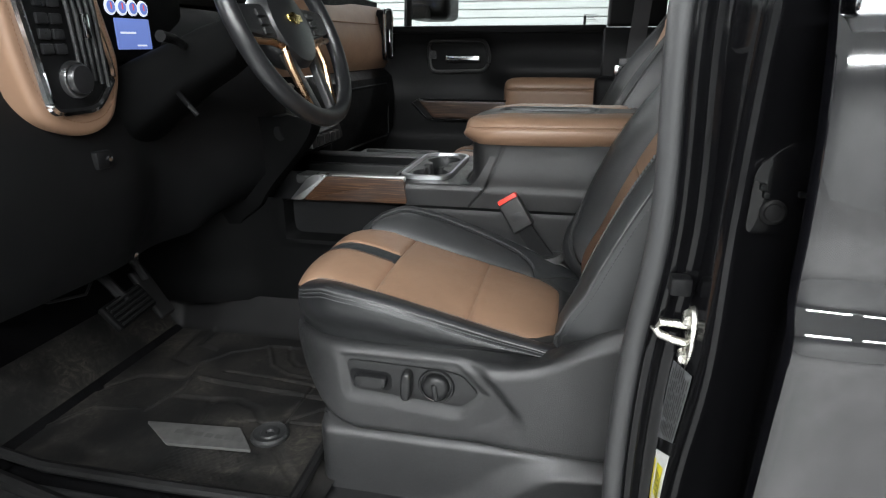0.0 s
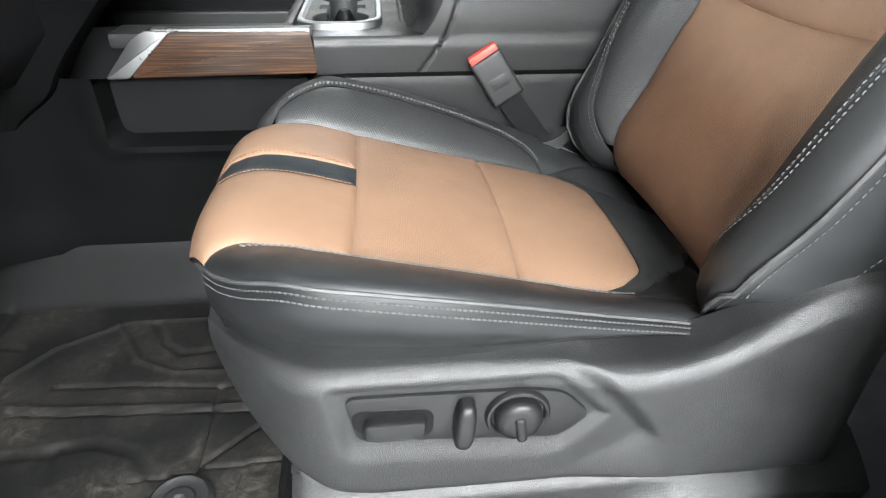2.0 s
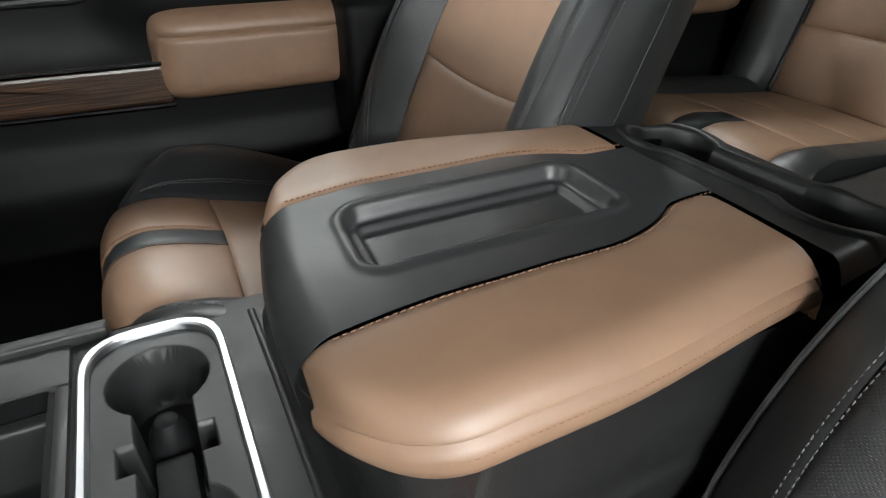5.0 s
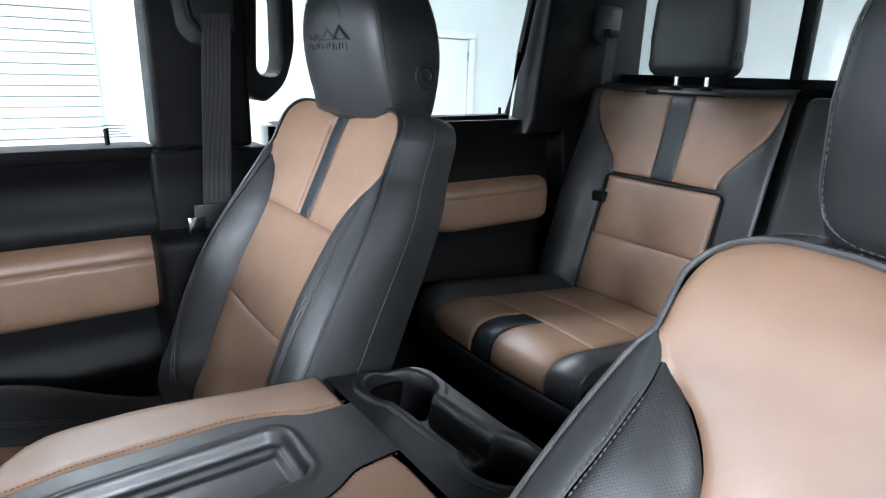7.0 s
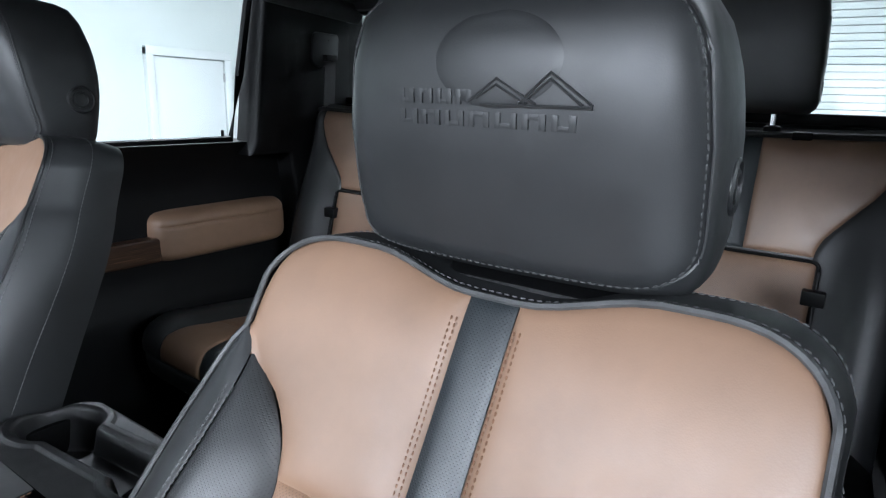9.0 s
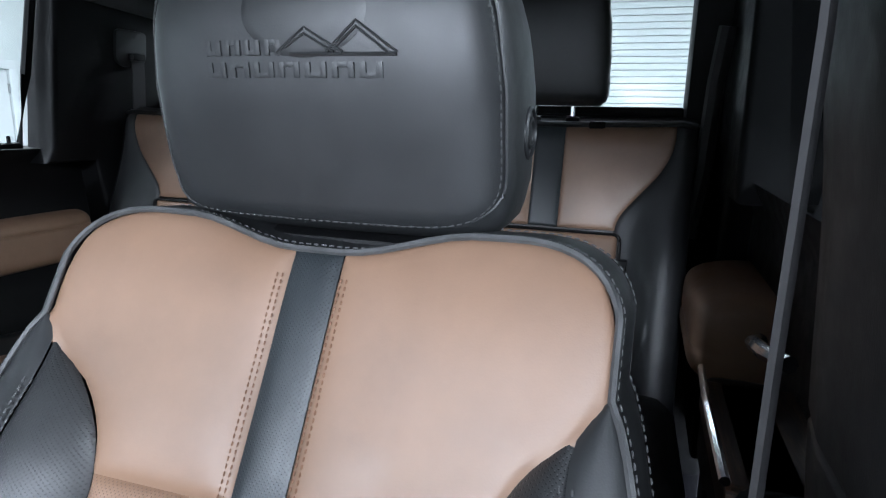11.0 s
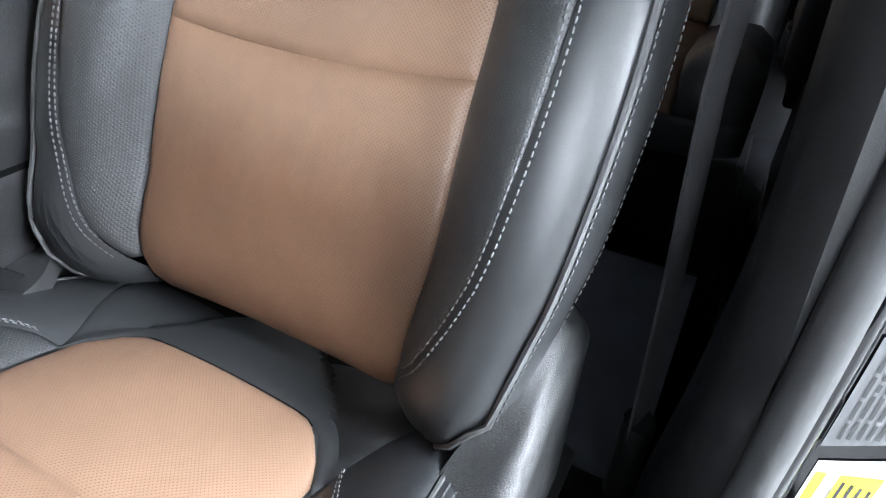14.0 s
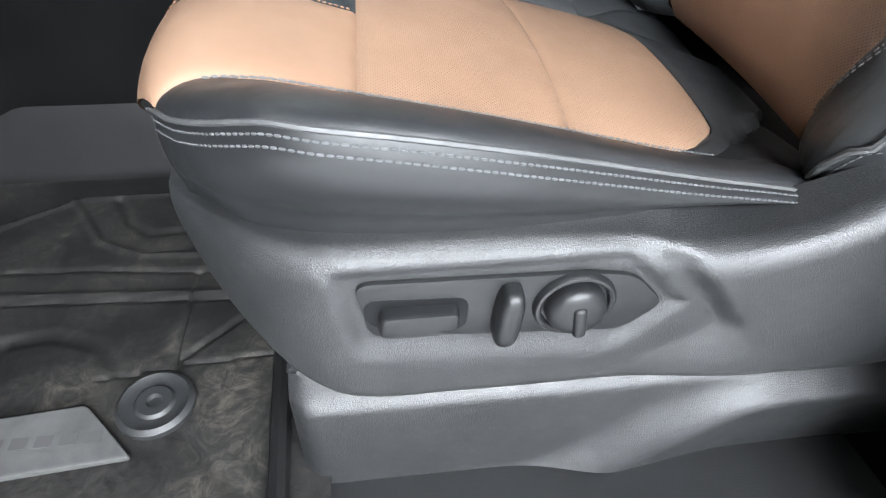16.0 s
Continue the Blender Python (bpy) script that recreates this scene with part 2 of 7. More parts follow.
SCREEN = glow("blue_screen", (0.16, 0.24, 0.62), 0.9)
SCREEN_WHITE = glow("screen_white", (0.8, 0.85, 1.0), 1.0)
SCREEN_RED = glow("screen_red", (0.8, 0.12, 0.12), 0.8)
LAMP_GLOW = glow("lamp_diffuser", (1.0, 0.98, 0.95), 6.0)
PAPER = surface("white_label", (0.78, 0.78, 0.75), 0.45, grain_depth=0, vary=0.03)
PAPER_GREY = surface("grey_label", (0.09, 0.092, 0.095), 0.35, grain_depth=0, vary=0.05)
YELLOW = surface("yellow_print", (0.80, 0.70, 0.03), 0.45, grain_depth=0, vary=0.04)
INK = surface("black_print", (0.02, 0.02, 0.02), 0.5, grain_depth=0)
STEEL_PLATE = surface("brushed_plate", (0.15, 0.15, 0.146), 0.45, 0.6, grain=200, grain_depth=0.0003, vary=0.2, patch=30)
GREY_PLATE = surface("plate_print", (0.128, 0.128, 0.125), 0.46, 0.6, grain_depth=0)
BLUE = surface("blue_plastic", (0.03, 0.16, 0.55), 0.4, grain_depth=0)
GREEN = surface("green_plastic", (0.12, 0.40, 0.10), 0.4, grain_depth=0)


# ---- mesh helpers ----
def spline(points):
    """A smooth curve through rows whose first number is the parameter; gives the other numbers (one or several)."""
    a = np.array(points, float)
    t, v = a[:, 0], a[:, 1:]
    d = np.gradient(v, t, axis=0)

    def at(q):
        i = int(np.clip(np.searchsorted(t, q) - 1, 0, len(t) - 2))
        h = t[i + 1] - t[i]
        u = (q - t[i]) / h
        if u < 0 or u > 1:
            e = 0 if u < 0 else -1
            out = v[e] + d[e] * (q - t[e])
        else:
            out = (2 * u**3 - 3 * u**2 + 1) * v[i] + (u**3 - 2 * u**2 + u) * h * d[i] + (3 * u**2 - 2 * u**3) * v[i + 1] + (u**3 - u**2) * h * d[i + 1]
        return float(out[0]) if len(out) == 1 else out

    return at


def smooth(x, a, b):
    u = min(max((x - a) / (b - a), 0.0), 1.0)
    return u * u * (3 - 2 * u)


def thing(name, x, y, z, label, category, group="", kind=""):
    ob = new(name)
    ob.location = (x, y, z)
    ob.empty_display_size = 0.05
    return tagged(ob, label, category, group, kind)


def root_of(ob):
    while ob.parent:
        ob = ob.parent
    return ob


def part(name, geo, material, parent=None, label="", uvs=None, flat=False, kind="", sharp=38):
    """Links verts and faces, given in the world's metres, as one mesh under a thing or a part."""
    verts, faces = geo
    base = Vector(root_of(parent).location) if parent else Vector((0, 0, 0))
    me = bpy.data.meshes.new(name)
    me.from_pydata([(v[0] - base.x, v[1] - base.y, v[2] - base.z) for v in verts], [], faces)
    me.materials.append(material)
    if uvs is not None:
        layer = me.uv_layers.new(name="UVMap")
        flatuv = np.array([uvs[l] for f in faces for l in f], dtype=np.float32).ravel()
        layer.data.foreach_set("uv", flatuv)
    bm = bmesh.new()
    bm.from_mesh(me)
    bmesh.ops.recalc_face_normals(bm, faces=bm.faces)
    for f in bm.faces:
        f.smooth = not flat
    bm.to_mesh(me)
    bm.free()
    if not flat:
        me.set_sharp_from_angle(angle=radians(sharp))
    ob = new(name, me)
    ob.parent = parent
    if label:
        ob["label"] = label
    if kind:
        ob["kind"] = kind
    return ob


def solo(name, geo, material, label, category, kind="", group="", flat=False, uvs=None):
    """A thing that is one mesh."""
    return tagged(part(name, geo, material, None, "", uvs, flat), label, category, group, kind)


def join(*geos):
    verts, faces = [], []
    for v, f in geos:
        n = len(verts)
        verts += [tuple(p) for p in v]
        faces += [tuple(i + n for i in face) for face in f]
    return verts, faces


def moved(geo, m):
    return [tuple(m @ Vector(v)) for v in geo[0]], geo[1]


def grid(rows, close_u=False, close_v=False):
    """Faces over rows of points."""
    n, k = len(rows), len(rows[0])
    verts = [tuple(p) for row in rows for p in row]
    faces = []
    for i in range(n if close_u else n - 1):
        for j in range(k if close_v else k - 1):
            a, b = i * k + j, i * k + (j + 1) % k
            c, d = ((i + 1) % n) * k + (j + 1) % k, ((i + 1) % n) * k + j
            faces.append((a, b, c, d))
    return verts, faces


def capped(rows):
    """A closed skin over rings of points, with both ends filled."""
    verts, faces = grid(rows, close_v=True)
    k, n = len(rows[0]), len(rows)
    faces.append(tuple(reversed(range(k))))
    faces.append(tuple(range((n - 1) * k, n * k)))
    return verts, faces


def box(x0, x1, y0, y1, z0, z1, bevel=0.004, segments=2):
    bm = bmesh.new()
    bmesh.ops.create_cube(bm, size=1)
    for v in bm.verts:
        v.co = ((x0 + x1) / 2 + v.co.x * (x1 - x0), (y0 + y1) / 2 + v.co.y * (y1 - y0), (z0 + z1) / 2 + v.co.z * (z1 - z0))
    if bevel:
        bmesh.ops.bevel(bm, geom=bm.edges[:], offset=min(bevel, 0.45 * min(abs(x1 - x0), abs(y1 - y0), abs(z1 - z0))), segments=segments, profile=0.6, affect="EDGES")
    bm.verts.index_update()
    out = [tuple(v.co) for v in bm.verts], [tuple(v.index for v in f.verts) for f in bm.faces]
    bm.free()
    return out


def prism(outline, thick, bevel=0.003, segments=2):
    """An outline in x and y, thick in z from 0 up, with rounded edges."""
    bm = bmesh.new()
    low = [bm.verts.new((x, y, 0)) for x, y in outline]
    high = [bm.verts.new((x, y, thick)) for x, y in outline]
    n = len(outline)
    bm.faces.new(list(reversed(low)))
    top = bm.faces.new(high)
    for i in range(n):
        bm.faces.new((low[i], low[(i + 1) % n], high[(i + 1) % n], high[i]))
    bmesh.ops.recalc_face_normals(bm, faces=bm.faces[:])
    if bevel:
        bmesh.ops.bevel(bm, geom=list(top.edges), offset=bevel, segments=segments, profile=0.6, affect="EDGES")
    bm.verts.index_update()
    out = [tuple(v.co) for v in bm.verts], [tuple(v.index for v in f.verts) for f in bm.faces]
    bm.free()
    return out


# An outline's x runs along the world's x, its y up z; thick grows towards -y (side -1) or +y (side +1).
def upright(outline, thick, y, side=-1, bevel=0.003, segments=2):
    v, f = prism(outline, thick, bevel, segments)
    return [(p[0], y + side * p[2], p[1]) for p in v], f


# An outline in y and z, thick grows towards -x or +x.
def facing(outline, thick, x, side=-1, bevel=0.003, segments=2):
    v, f = prism(outline, thick, bevel, segments)
    return [(x + side * p[2], p[0], p[1]) for p in v], f


def rounded(points, r=0.02, n=5):
    """The outline with its corners rounded off."""
    out = []
    k = len(points)
    for i in range(k):
        p = Vector(points[i])
        a, b = Vector(points[i - 1]) - p, Vector(points[(i + 1) % k]) - p
        cut = min(r, 0.48 * a.length, 0.48 * b.length)
        s, e = p + a.normalized() * cut, p + b.normalized() * cut
        for j in range(n + 1):
            u = j / n
            q = s * (1 - u) ** 2 + p * 2 * u * (1 - u) + e * u**2
            out.append((q.x, q.y))
    return out


def tube(points, radius, sides=8, closed=False, flatten=1.0):
    pts = [Vector(p) for p in points]
    n = len(pts)
    rows = []
    up = Vector((0, 0, 1))
    for i, p in enumerate(pts):
        a = pts[(i - 1) % n] if closed or i else p
        b = pts[(i + 1) % n] if closed or i < n - 1 else p
        t = (b - a).normalized()
        ref = up if abs(t.dot(up)) < 0.95 else Vector((1, 0, 0))
        s = t.cross(ref).normalized()
        o = s.cross(t)
        r = radius(i / max(1, n - 1)) if callable(radius) else radius
        rows.append([p + s * math.cos(w) * r + o * math.sin(w) * r * flatten for w in (2 * math.pi * j / sides for j in range(sides))])
    if closed:
        return grid(rows, close_u=True, close_v=True)
    return capped(rows)


def lathe(profile, sides=32):
    """Rings of (radius, height) about z, closed at both ends."""
    rows = [[(r * math.cos(w), r * math.sin(w), h) for w in (2 * math.pi * j / sides for j in range(sides))] for r, h in profile]
    return capped(rows)


def superellipse(a, b, n, k=40):
    out = []
    for j in range(k):
        w = 2 * math.pi * j / k
        c, s = math.cos(w), math.sin(w)
        out.append((a * math.copysign(abs(c) ** (2 / n), c), b * math.copysign(abs(s) ** (2 / n), s)))
    return out


def ribbon(points, across, thick=0.0016):
    """A strap along points, with its width vector, and UVs in metres."""
    pts, w = [Vector(p) for p in points], Vector(across)
    rows, uv, run = [], [], 0.0
    for i, p in enumerate(pts):
        t = (pts[min(i + 1, len(pts) - 1)] - pts[max(i - 1, 0)]).normalized()
        nrm = t.cross(w).normalized() * thick
        run += (p - pts[i - 1]).length if i else 0
        rows.append([p - w / 2 - nrm, p + w / 2 - nrm, p + w / 2 + nrm, p - w / 2 + nrm])
        uv += [(0, run), (w.length, run), (w.length, run), (0, run)]
    v, f = capped(rows)
    return v, f, uv


def samples(length, step=0.02, fine=(0.002, 0.0045, 0.008, 0.013)):
    """Parameters from 0 to 1, closer near both ends."""
    if length < 4 * fine[-1]:
        return [i / 8 for i in range(9)]
    inner = length - 2 * fine[-1]
    k = max(2, round(inner / step))
    at = [0, *fine[:-1], *(fine[-1] + inner * i / k for i in range(k + 1)), *(length - f for f in reversed(fine[:-1])), length]
    return [a / length for a in at]


class Skin:
    """An upholstered surface: a profile (x, z) along q, a sideways place p, and a lift off the profile."""

    def __init__(self, profile, lift, place, flip=1):
        self.curve, self.lift, self.place, self.flip = spline(profile), lift, place, flip

    def normal(self, q):
        a, b = self.curve(q - 0.003), self.curve(q + 0.003)
        d = np.array(b) - np.array(a)
        d /= np.linalg.norm(d)
        return np.array([-d[1], d[0]]) * self.flip

    def at(self, q, p, extra=0.0):
        c, n = self.curve(q), self.normal(q)
        h = self.lift(q, p) + extra
        return self.place(c[0] + n[0] * h, p, c[1] + n[1] * h, q)

    def panel(self, q0, q1, left, right, groove=0.0045, puff=0.003, step=0.018, soft=0.0045, thick=0.012):
        """A padded panel between two edges; q0 and q1 may be functions of p. Gives its mesh and UVs in metres."""
        f0 = q0 if callable(q0) else (lambda p: q0)
        f1 = q1 if callable(q1) else (lambda p: q1)
        mid = (f0(0.5 * (left(f0(0)) + right(f0(0)))) + f1(0)) / 2
        us, vs = samples(abs(f1(0.0) - f0(0.0)), step), samples(max(abs(right(mid) - left(mid)), 0.01), step)
        rows, uv = [], []
        for u in us:
            row = []
            for v in vs:
                qa = f0(0) + u * (f1(0) - f0(0))
                p = left(qa) + v * (right(qa) - left(qa))
                q = f0(p) + u * (f1(p) - f0(p))
                width = abs(right(qa) - left(qa))
                d = min(u * abs(f1(p) - f0(p)), (1 - u) * abs(f1(p) - f0(p)), v * width, (1 - v) * width)
                e = -groove * math.exp(-d / soft) + puff * (1 - math.exp(-d / 0.03))
                row.append(self.at(q, p, e))
                uv.append((p, q))
            rows.append(row)
        return (*grid(rows), uv)

    def stitches(self, path, step=0.0062, length=0.0042, r=0.0009, raise_=0.0004):
        """Small stitches along a list of (q, p)."""
        pts = [Vector(self.at(q, p, raise_)) for q, p in path]
        up = [Vector(self.at(q, p, raise_ + 0.01)) - Vector(self.at(q, p, raise_)) for q, p in path]
        return stitch_line(pts, up, step, length, r)


def stitch_line(pts, ups, step=0.0062, length=0.0040, r=0.00065):
    run = [0.0]
    for a, b in zip(pts, pts[1:]):
        run.append(run[-1] + (b - a).length)
    verts, faces = [], []
    d = step / 2
    while d < run[-1]:
        i = min(max(int(np.searchsorted(run, d)) - 1, 0), len(pts) - 2)
        u = (d - run[i]) / max(run[i + 1] - run[i], 1e-9)
        c, t, n = pts[i].lerp(pts[i + 1], u), (pts[i + 1] - pts[i]).normalized(), ups[i].normalized()
        s = t.cross(n).normalized()
        k = len(verts)
        for along, rr in ((-0.5, 0.35), (-0.3, 1.0), (0.3, 1.0), (0.5, 0.35)):
            for a, b in ((1, 0), (0, 1), (-1, 0), (0, -1)):
                verts.append(tuple(c + t * along * length + s * a * r * rr + n * b * r * rr))
        for ring in range(3):
            for j in range(4):
                faces.append((k + ring * 4 + j, k + ring * 4 + (j + 1) % 4, k + ring * 4 + 4 + (j + 1) % 4, k + ring * 4 + 4 + j))
        faces += [(k, k + 3, k + 2, k + 1), (k + 12, k + 13, k + 14, k + 15)]
        d += step
    return verts, faces


def skin_part(name, made, material, parent, label="", mirror=False):
    v, f, uv = made
    if mirror:
        f = [tuple(reversed(a)) for a in f]
    return part(name, (v, f), material, parent, label, uv)


# ---- the garage ----
def garage():
    floor = solo("ground", box(-60, 60, -60, 60, -0.2, 0.0, 0), CONCRETE, "smooth grey concrete garage floor", "floor", "structure", flat=True)
    x0, x1, y0, y1, h = -8.0, 8.5, -7.0, 7.0, 4.3
    solo("ceiling", box(x0 - 0.2, x1 + 0.2, y0 - 0.2, y1 + 0.2, h, h + 0.2, 0), WALL, "white painted garage ceiling", "ceiling", "structure", flat=True)
    solo("wall_west", box(x0 - 0.2, x0, y0, y1, 0, h, 0), WALL, "white painted garage wall", "wall", "structure", flat=True)
    solo("wall_south", box(x0 - 0.2, x1 + 0.2, y0 - 0.2, y0, 0, h, 0), GREY_WALL, "grey painted garage wall", "wall", "structure", flat=True)
    solo("wall_east", box(x1, x1 + 0.2, y0, y1, 0, h, 0), WALL, "white painted garage wall", "wall", "structure", flat=True)
    solo("wall_north", box(x0 - 0.2, x1 + 0.2, y1, y1 + 0.2, 0, h, 0), WALL_GREEN, "white painted garage wall", "wall", "structure", flat=True)

    def shutter(name, along, a, b, at, top):
        d = thing(name, *((0.5 * (a + b), at, 0) if along == "x" else (at, 0.5 * (a + b), 0)), "closed white sectional garage door", "garage door", "garage doors", "structure")
        k = round(top / 0.085)
        for i in range(k):
            z0, z1 = top * i / k, top * (i + 0.93) / k
            g = box(a, b, at - 0.05, at, z0, z1, 0.012) if along == "x" else box(at - 0.05, at, a, b, z0, z1, 0.012)
            part("slat", g, SHUTTER, d)
        return d

    shutter("door_1", "x", -4.5, 0.55, y1 - 0.01, 3.3)
    shutter("door_2", "y", -2.4, 1.9, x1 - 0.01, 3.3)
    d = thing("door_3", 4.0, y1, 0, "closed white door in a white frame in the garage wall", "door", kind="structure")
    part("door_leaf", box(3.62, 4.46, y1 - 0.045, y1 - 0.005, 0.01, 2.08, 0.004), SHUTTER, d)
    for g in (box(3.53, 3.61, y1 - 0.07, y1, 0, 2.17, 0.006), box(4.47, 4.55, y1 - 0.07, y1, 0, 2.17, 0.006), box(3.53, 4.55, y1 - 0.072, y1, 2.09, 2.18, 0.006)):
        part("door_frame", g, SHUTTER, d)
    part("door_handle", tube([(3.70, y1 - 0.05, 1.0), (3.70, y1 - 0.10, 1.0), (3.82, y1 - 0.10, 1.0)], 0.011, 8), SATIN, d, "metal lever handle")
    for z in (0.3, 1.05, 1.85):
        part("hinge", box(4.452, 4.472, y1 - 0.06, y1 - 0.04, z, z + 0.10, 0.003), SATIN, d)
    k = solo("keypad", box(3.33, 3.40, y1 - 0.04, y1, 1.05, 1.20, 0.006), PLASTIC_DARK, "small black box on the garage wall", "switch box")
    shelf = thing("wall_shelf", 6.0, y1, 1.35, "dark wall shelf with bottles in the garage", "shelf")
    part("shelf_board", box(5.35, 6.4, y1 - 0.35, y1, 1.36, 1.385, 0.004), PLASTIC_DARK, shelf)
    for x in (5.5, 6.25):
        part("bracket", box(x, x + 0.03, y1 - 0.3, y1, 1.2, 1.36, 0.004), PLASTIC_DARK, shelf)
    for x, m, hh in ((5.45, GREEN, 0.22), (5.60, PAPER, 0.26), (5.78, GREEN, 0.2), (5.95, YELLOW, 0.24)):
        g = moved(lathe([(0.045, 0), (0.05, 0.02), (0.05, hh * 0.7), (0.02, hh * 0.85), (0.02, hh)], 16), Matrix.Translation((x, y1 - 0.17, 1.386)))
        solo("bottle", g, m, "plastic bottle on the garage shelf", "bottle", group="bottles on the shelf")
    g = moved(lathe([(0.10, 0), (0.13, 0.04), (0.14, 0.3), (0.12, 0.34)], 20), Matrix.Translation((5.75, y1 - 0.17, 0.0)))
    solo("bucket", g, BLUE, "blue plastic bucket on the garage floor", "bucket")
    for lx, ly, watts in LAMPS:
        z = LAMP_Z[lx < -3]
        lamp = thing("ceiling_light", lx, ly, z + 0.02, "long white ceiling light in the garage", "ceiling light", "ceiling lights")
        part("housing", box(lx - 1.13, lx + 1.13, ly - 0.27, ly + 0.27, z + 0.04, z + 0.10, 0.01), SHUTTER, lamp)
        part("diffuser", box(lx - 1.10, lx + 1.10, ly - 0.25, ly + 0.25, z + 0.015, z + 0.038, 0.006), LAMP_GLOW, lamp)
        for dx in (-0.6, 0.6):
            part("hanger", box(lx + dx - 0.006, lx + dx + 0.006, ly - 0.006, ly + 0.006, z + 0.10, 4.30, 0), SATIN, lamp)


garage()

# ---- the truck's cab shell ----
CENTRE = 1.5275


def cab():
    cab_shell = thing("truck_cab", 0.3, CENTRE, 0.0, "black pickup truck cab with its driver's door open", "truck", kind="structure")
    part("cab_floor", box(-1.15, 1.75, 0.69, 2.37, 0.66, 0.745, 0.004), CARPET, cab_shell, "black carpeted cab floor")
    part("rocker", box(-1.15, 0.30, 0.50, 0.70, 0.50, 0.735, 0.03), PAINT, cab_shell, "black painted door sill")
    part("rocker", box(0.30, 1.75, 0.56, 0.70, 0.50, 0.74, 0.03), PAINT, cab_shell, "black painted door sill")
    part("rocker", box(-1.15, 1.75, 2.37, 2.55, 0.50, 0.745, 0.02), PAINT, cab_shell)
    part("firewall", box(-1.20, -1.14, 0.56, 2.50, 0.66, 1.45, 0.01), CARPET, cab_shell)
    # roof: a shallow crown with thickness
    rows = []
    for i in range(17):
        x = -0.75 + 2.55 * i / 16
        rows.append([(x, 0.66 + 1.735 * j / 16, 2.085 + 0.04 * (1 - ((i - 8) / 8) ** 2) - 0.05 * abs((j - 8) / 8) ** 4 - 0.05 * max(0, 3 - i) / 3) for j in range(17)])
    under = part("headliner", grid(rows), HEADLINER, cab_shell, "dark headliner")
    part("roof_panel", grid([[(p[0] * 1.02, p[1] + (p[1] - CENTRE) * 0.06, p[2] + 0.035) for p in r] for r in rows]), PAINT, cab_shell)
    for y in (0.68, 2.375):
        side = 1 if y > 1 else -1
        part("roof_rail", tube([(-0.78, y, 2.02), (-0.2, y, 2.06), (0.5, y + side * 0.01, 2.065), (1.2, y, 2.055), (1.62, y - side * 0.01, 2.03)], 0.035, 10), HEADLINER, cab_shell)
    for y, side in ((0.66, -1), (2.395, 1)):
        part("windscreen_pillar", tube([(-1.35, y, 1.50), (-1.1, y, 1.72), (-0.78, y, 2.03)], 0.035, 10), PLASTIC, cab_shell)
    part("windscreen_header", box(-0.84, -0.74, 0.66, 2.40, 2.0, 2.06, 0.015), HEADLINER, cab_shell)
    # rear wall and window frame
    part("rear_wall", box(1.60, 1.70, 0.60, 2.46, 0.70, 1.725, 0.02), PLASTIC_DARK, cab_shell)
    part("rear_header", box(1.58, 1.68, 0.60, 2.46, 2.035, 2.10, 0.015), PLASTIC, cab_shell)
    for y0, y1 in ((0.60, 0.745), (2.42, 2.47)):
        part("rear_corner", box(1.56, 1.70, y0, y1, 1.70, 2.08, 0.02), PLASTIC_DARK, cab_shell)
    rear_window = thing("window_1", 1.63, CENTRE, 1.72, "sliding rear window of the truck cab", "window", kind="structure")
    part("window_frame", box(1.605, 1.64, 0.745, 2.42, 1.722, 1.748, 0.006), PLASTIC_DARK, rear_window)
    part("window_frame", box(1.605, 1.64, 0.745, 2.42, 2.025, 2.045, 0.006), PLASTIC_DARK, rear_window)
    for y in (1.345, 1.83):
        part("window_frame", box(1.605, 1.64, y - 0.018, y + 0.018, 1.725, 2.045, 0.006), PLASTIC_DARK, rear_window)
    for y0, y1 in ((0.745, 1.327), (1.363, 1.812), (1.848, 2.42)):
        p = part("pane", box(1.618, 1.622, y0, y1, 1.74, 2.03, 0), GLASS, rear_window, flat=True)
        p.visible_shadow = False
    return cab_shell


cab_shell = cab()


def arm_pad(outline, y0, depth, side, seam):
    """A stuffed pad over an outline in x and z, swelling towards side, with a sewn seam at a share of its height."""
    xs, zs = [p[0] for p in outline], [p[1] for p in outline]
    x0, x1, z0, z1 = min(xs), max(xs), min(zs), max(zs)
    rows = []
    for i in range(49):
        u = -1 + 2 * i / 48
        u = math.copysign(1 - (1 - abs(u)) ** 1.6, u)
        row = []
        for j in range(41):
            v = -1 + 2 * j / 40
            v = math.copysign(1 - (1 - abs(v)) ** 1.4, v)
            swell = (1 - abs(u) ** 9) ** 0.5 * (1 - abs(v) ** 5) ** 0.45
            groove = 0.0045 * math.exp(-(((v - seam) / 0.05) ** 2))
            bow = 1 - 0.10 * abs(v) ** 6
            row.append((0.5 * (x0 + x1) + 0.5 * (x1 - x0) * u * bow, y0 + side * (depth * swell - groove * swell - 0.002 * (v > seam)), 0.5 * (z0 + z1) + 0.5 * (z1 - z0) * v * (1 - 0.06 * abs(u) ** 8)))
        rows.append(row)
    return grid(rows)


def pad_stitches(outline, y0, depth, side, seam):
    xs, zs = [p[0] for p in outline], [p[1] for p in outline]
    x0, x1, zm = min(xs), max(xs), 0.5 * (min(zs) + max(zs)) + 0.5 * (max(zs) - min(zs)) * (seam + 0.09)
    pts = [Vector((x0 + (x1 - x0) * (0.04 + 0.92 * k / 40), y0 + side * (depth * (1 - abs(-1 + 2 * (0.04 + 0.92 * k / 40)) ** 9) ** 0.5 * (1 - abs(seam + 0.09) ** 5) ** 0.45 - 0.0042), zm)) for k in range(41)]
    return stitch_line(pts, [Vector((0, side, 0.2))] * 41, 0.006, 0.0044, 0.001)


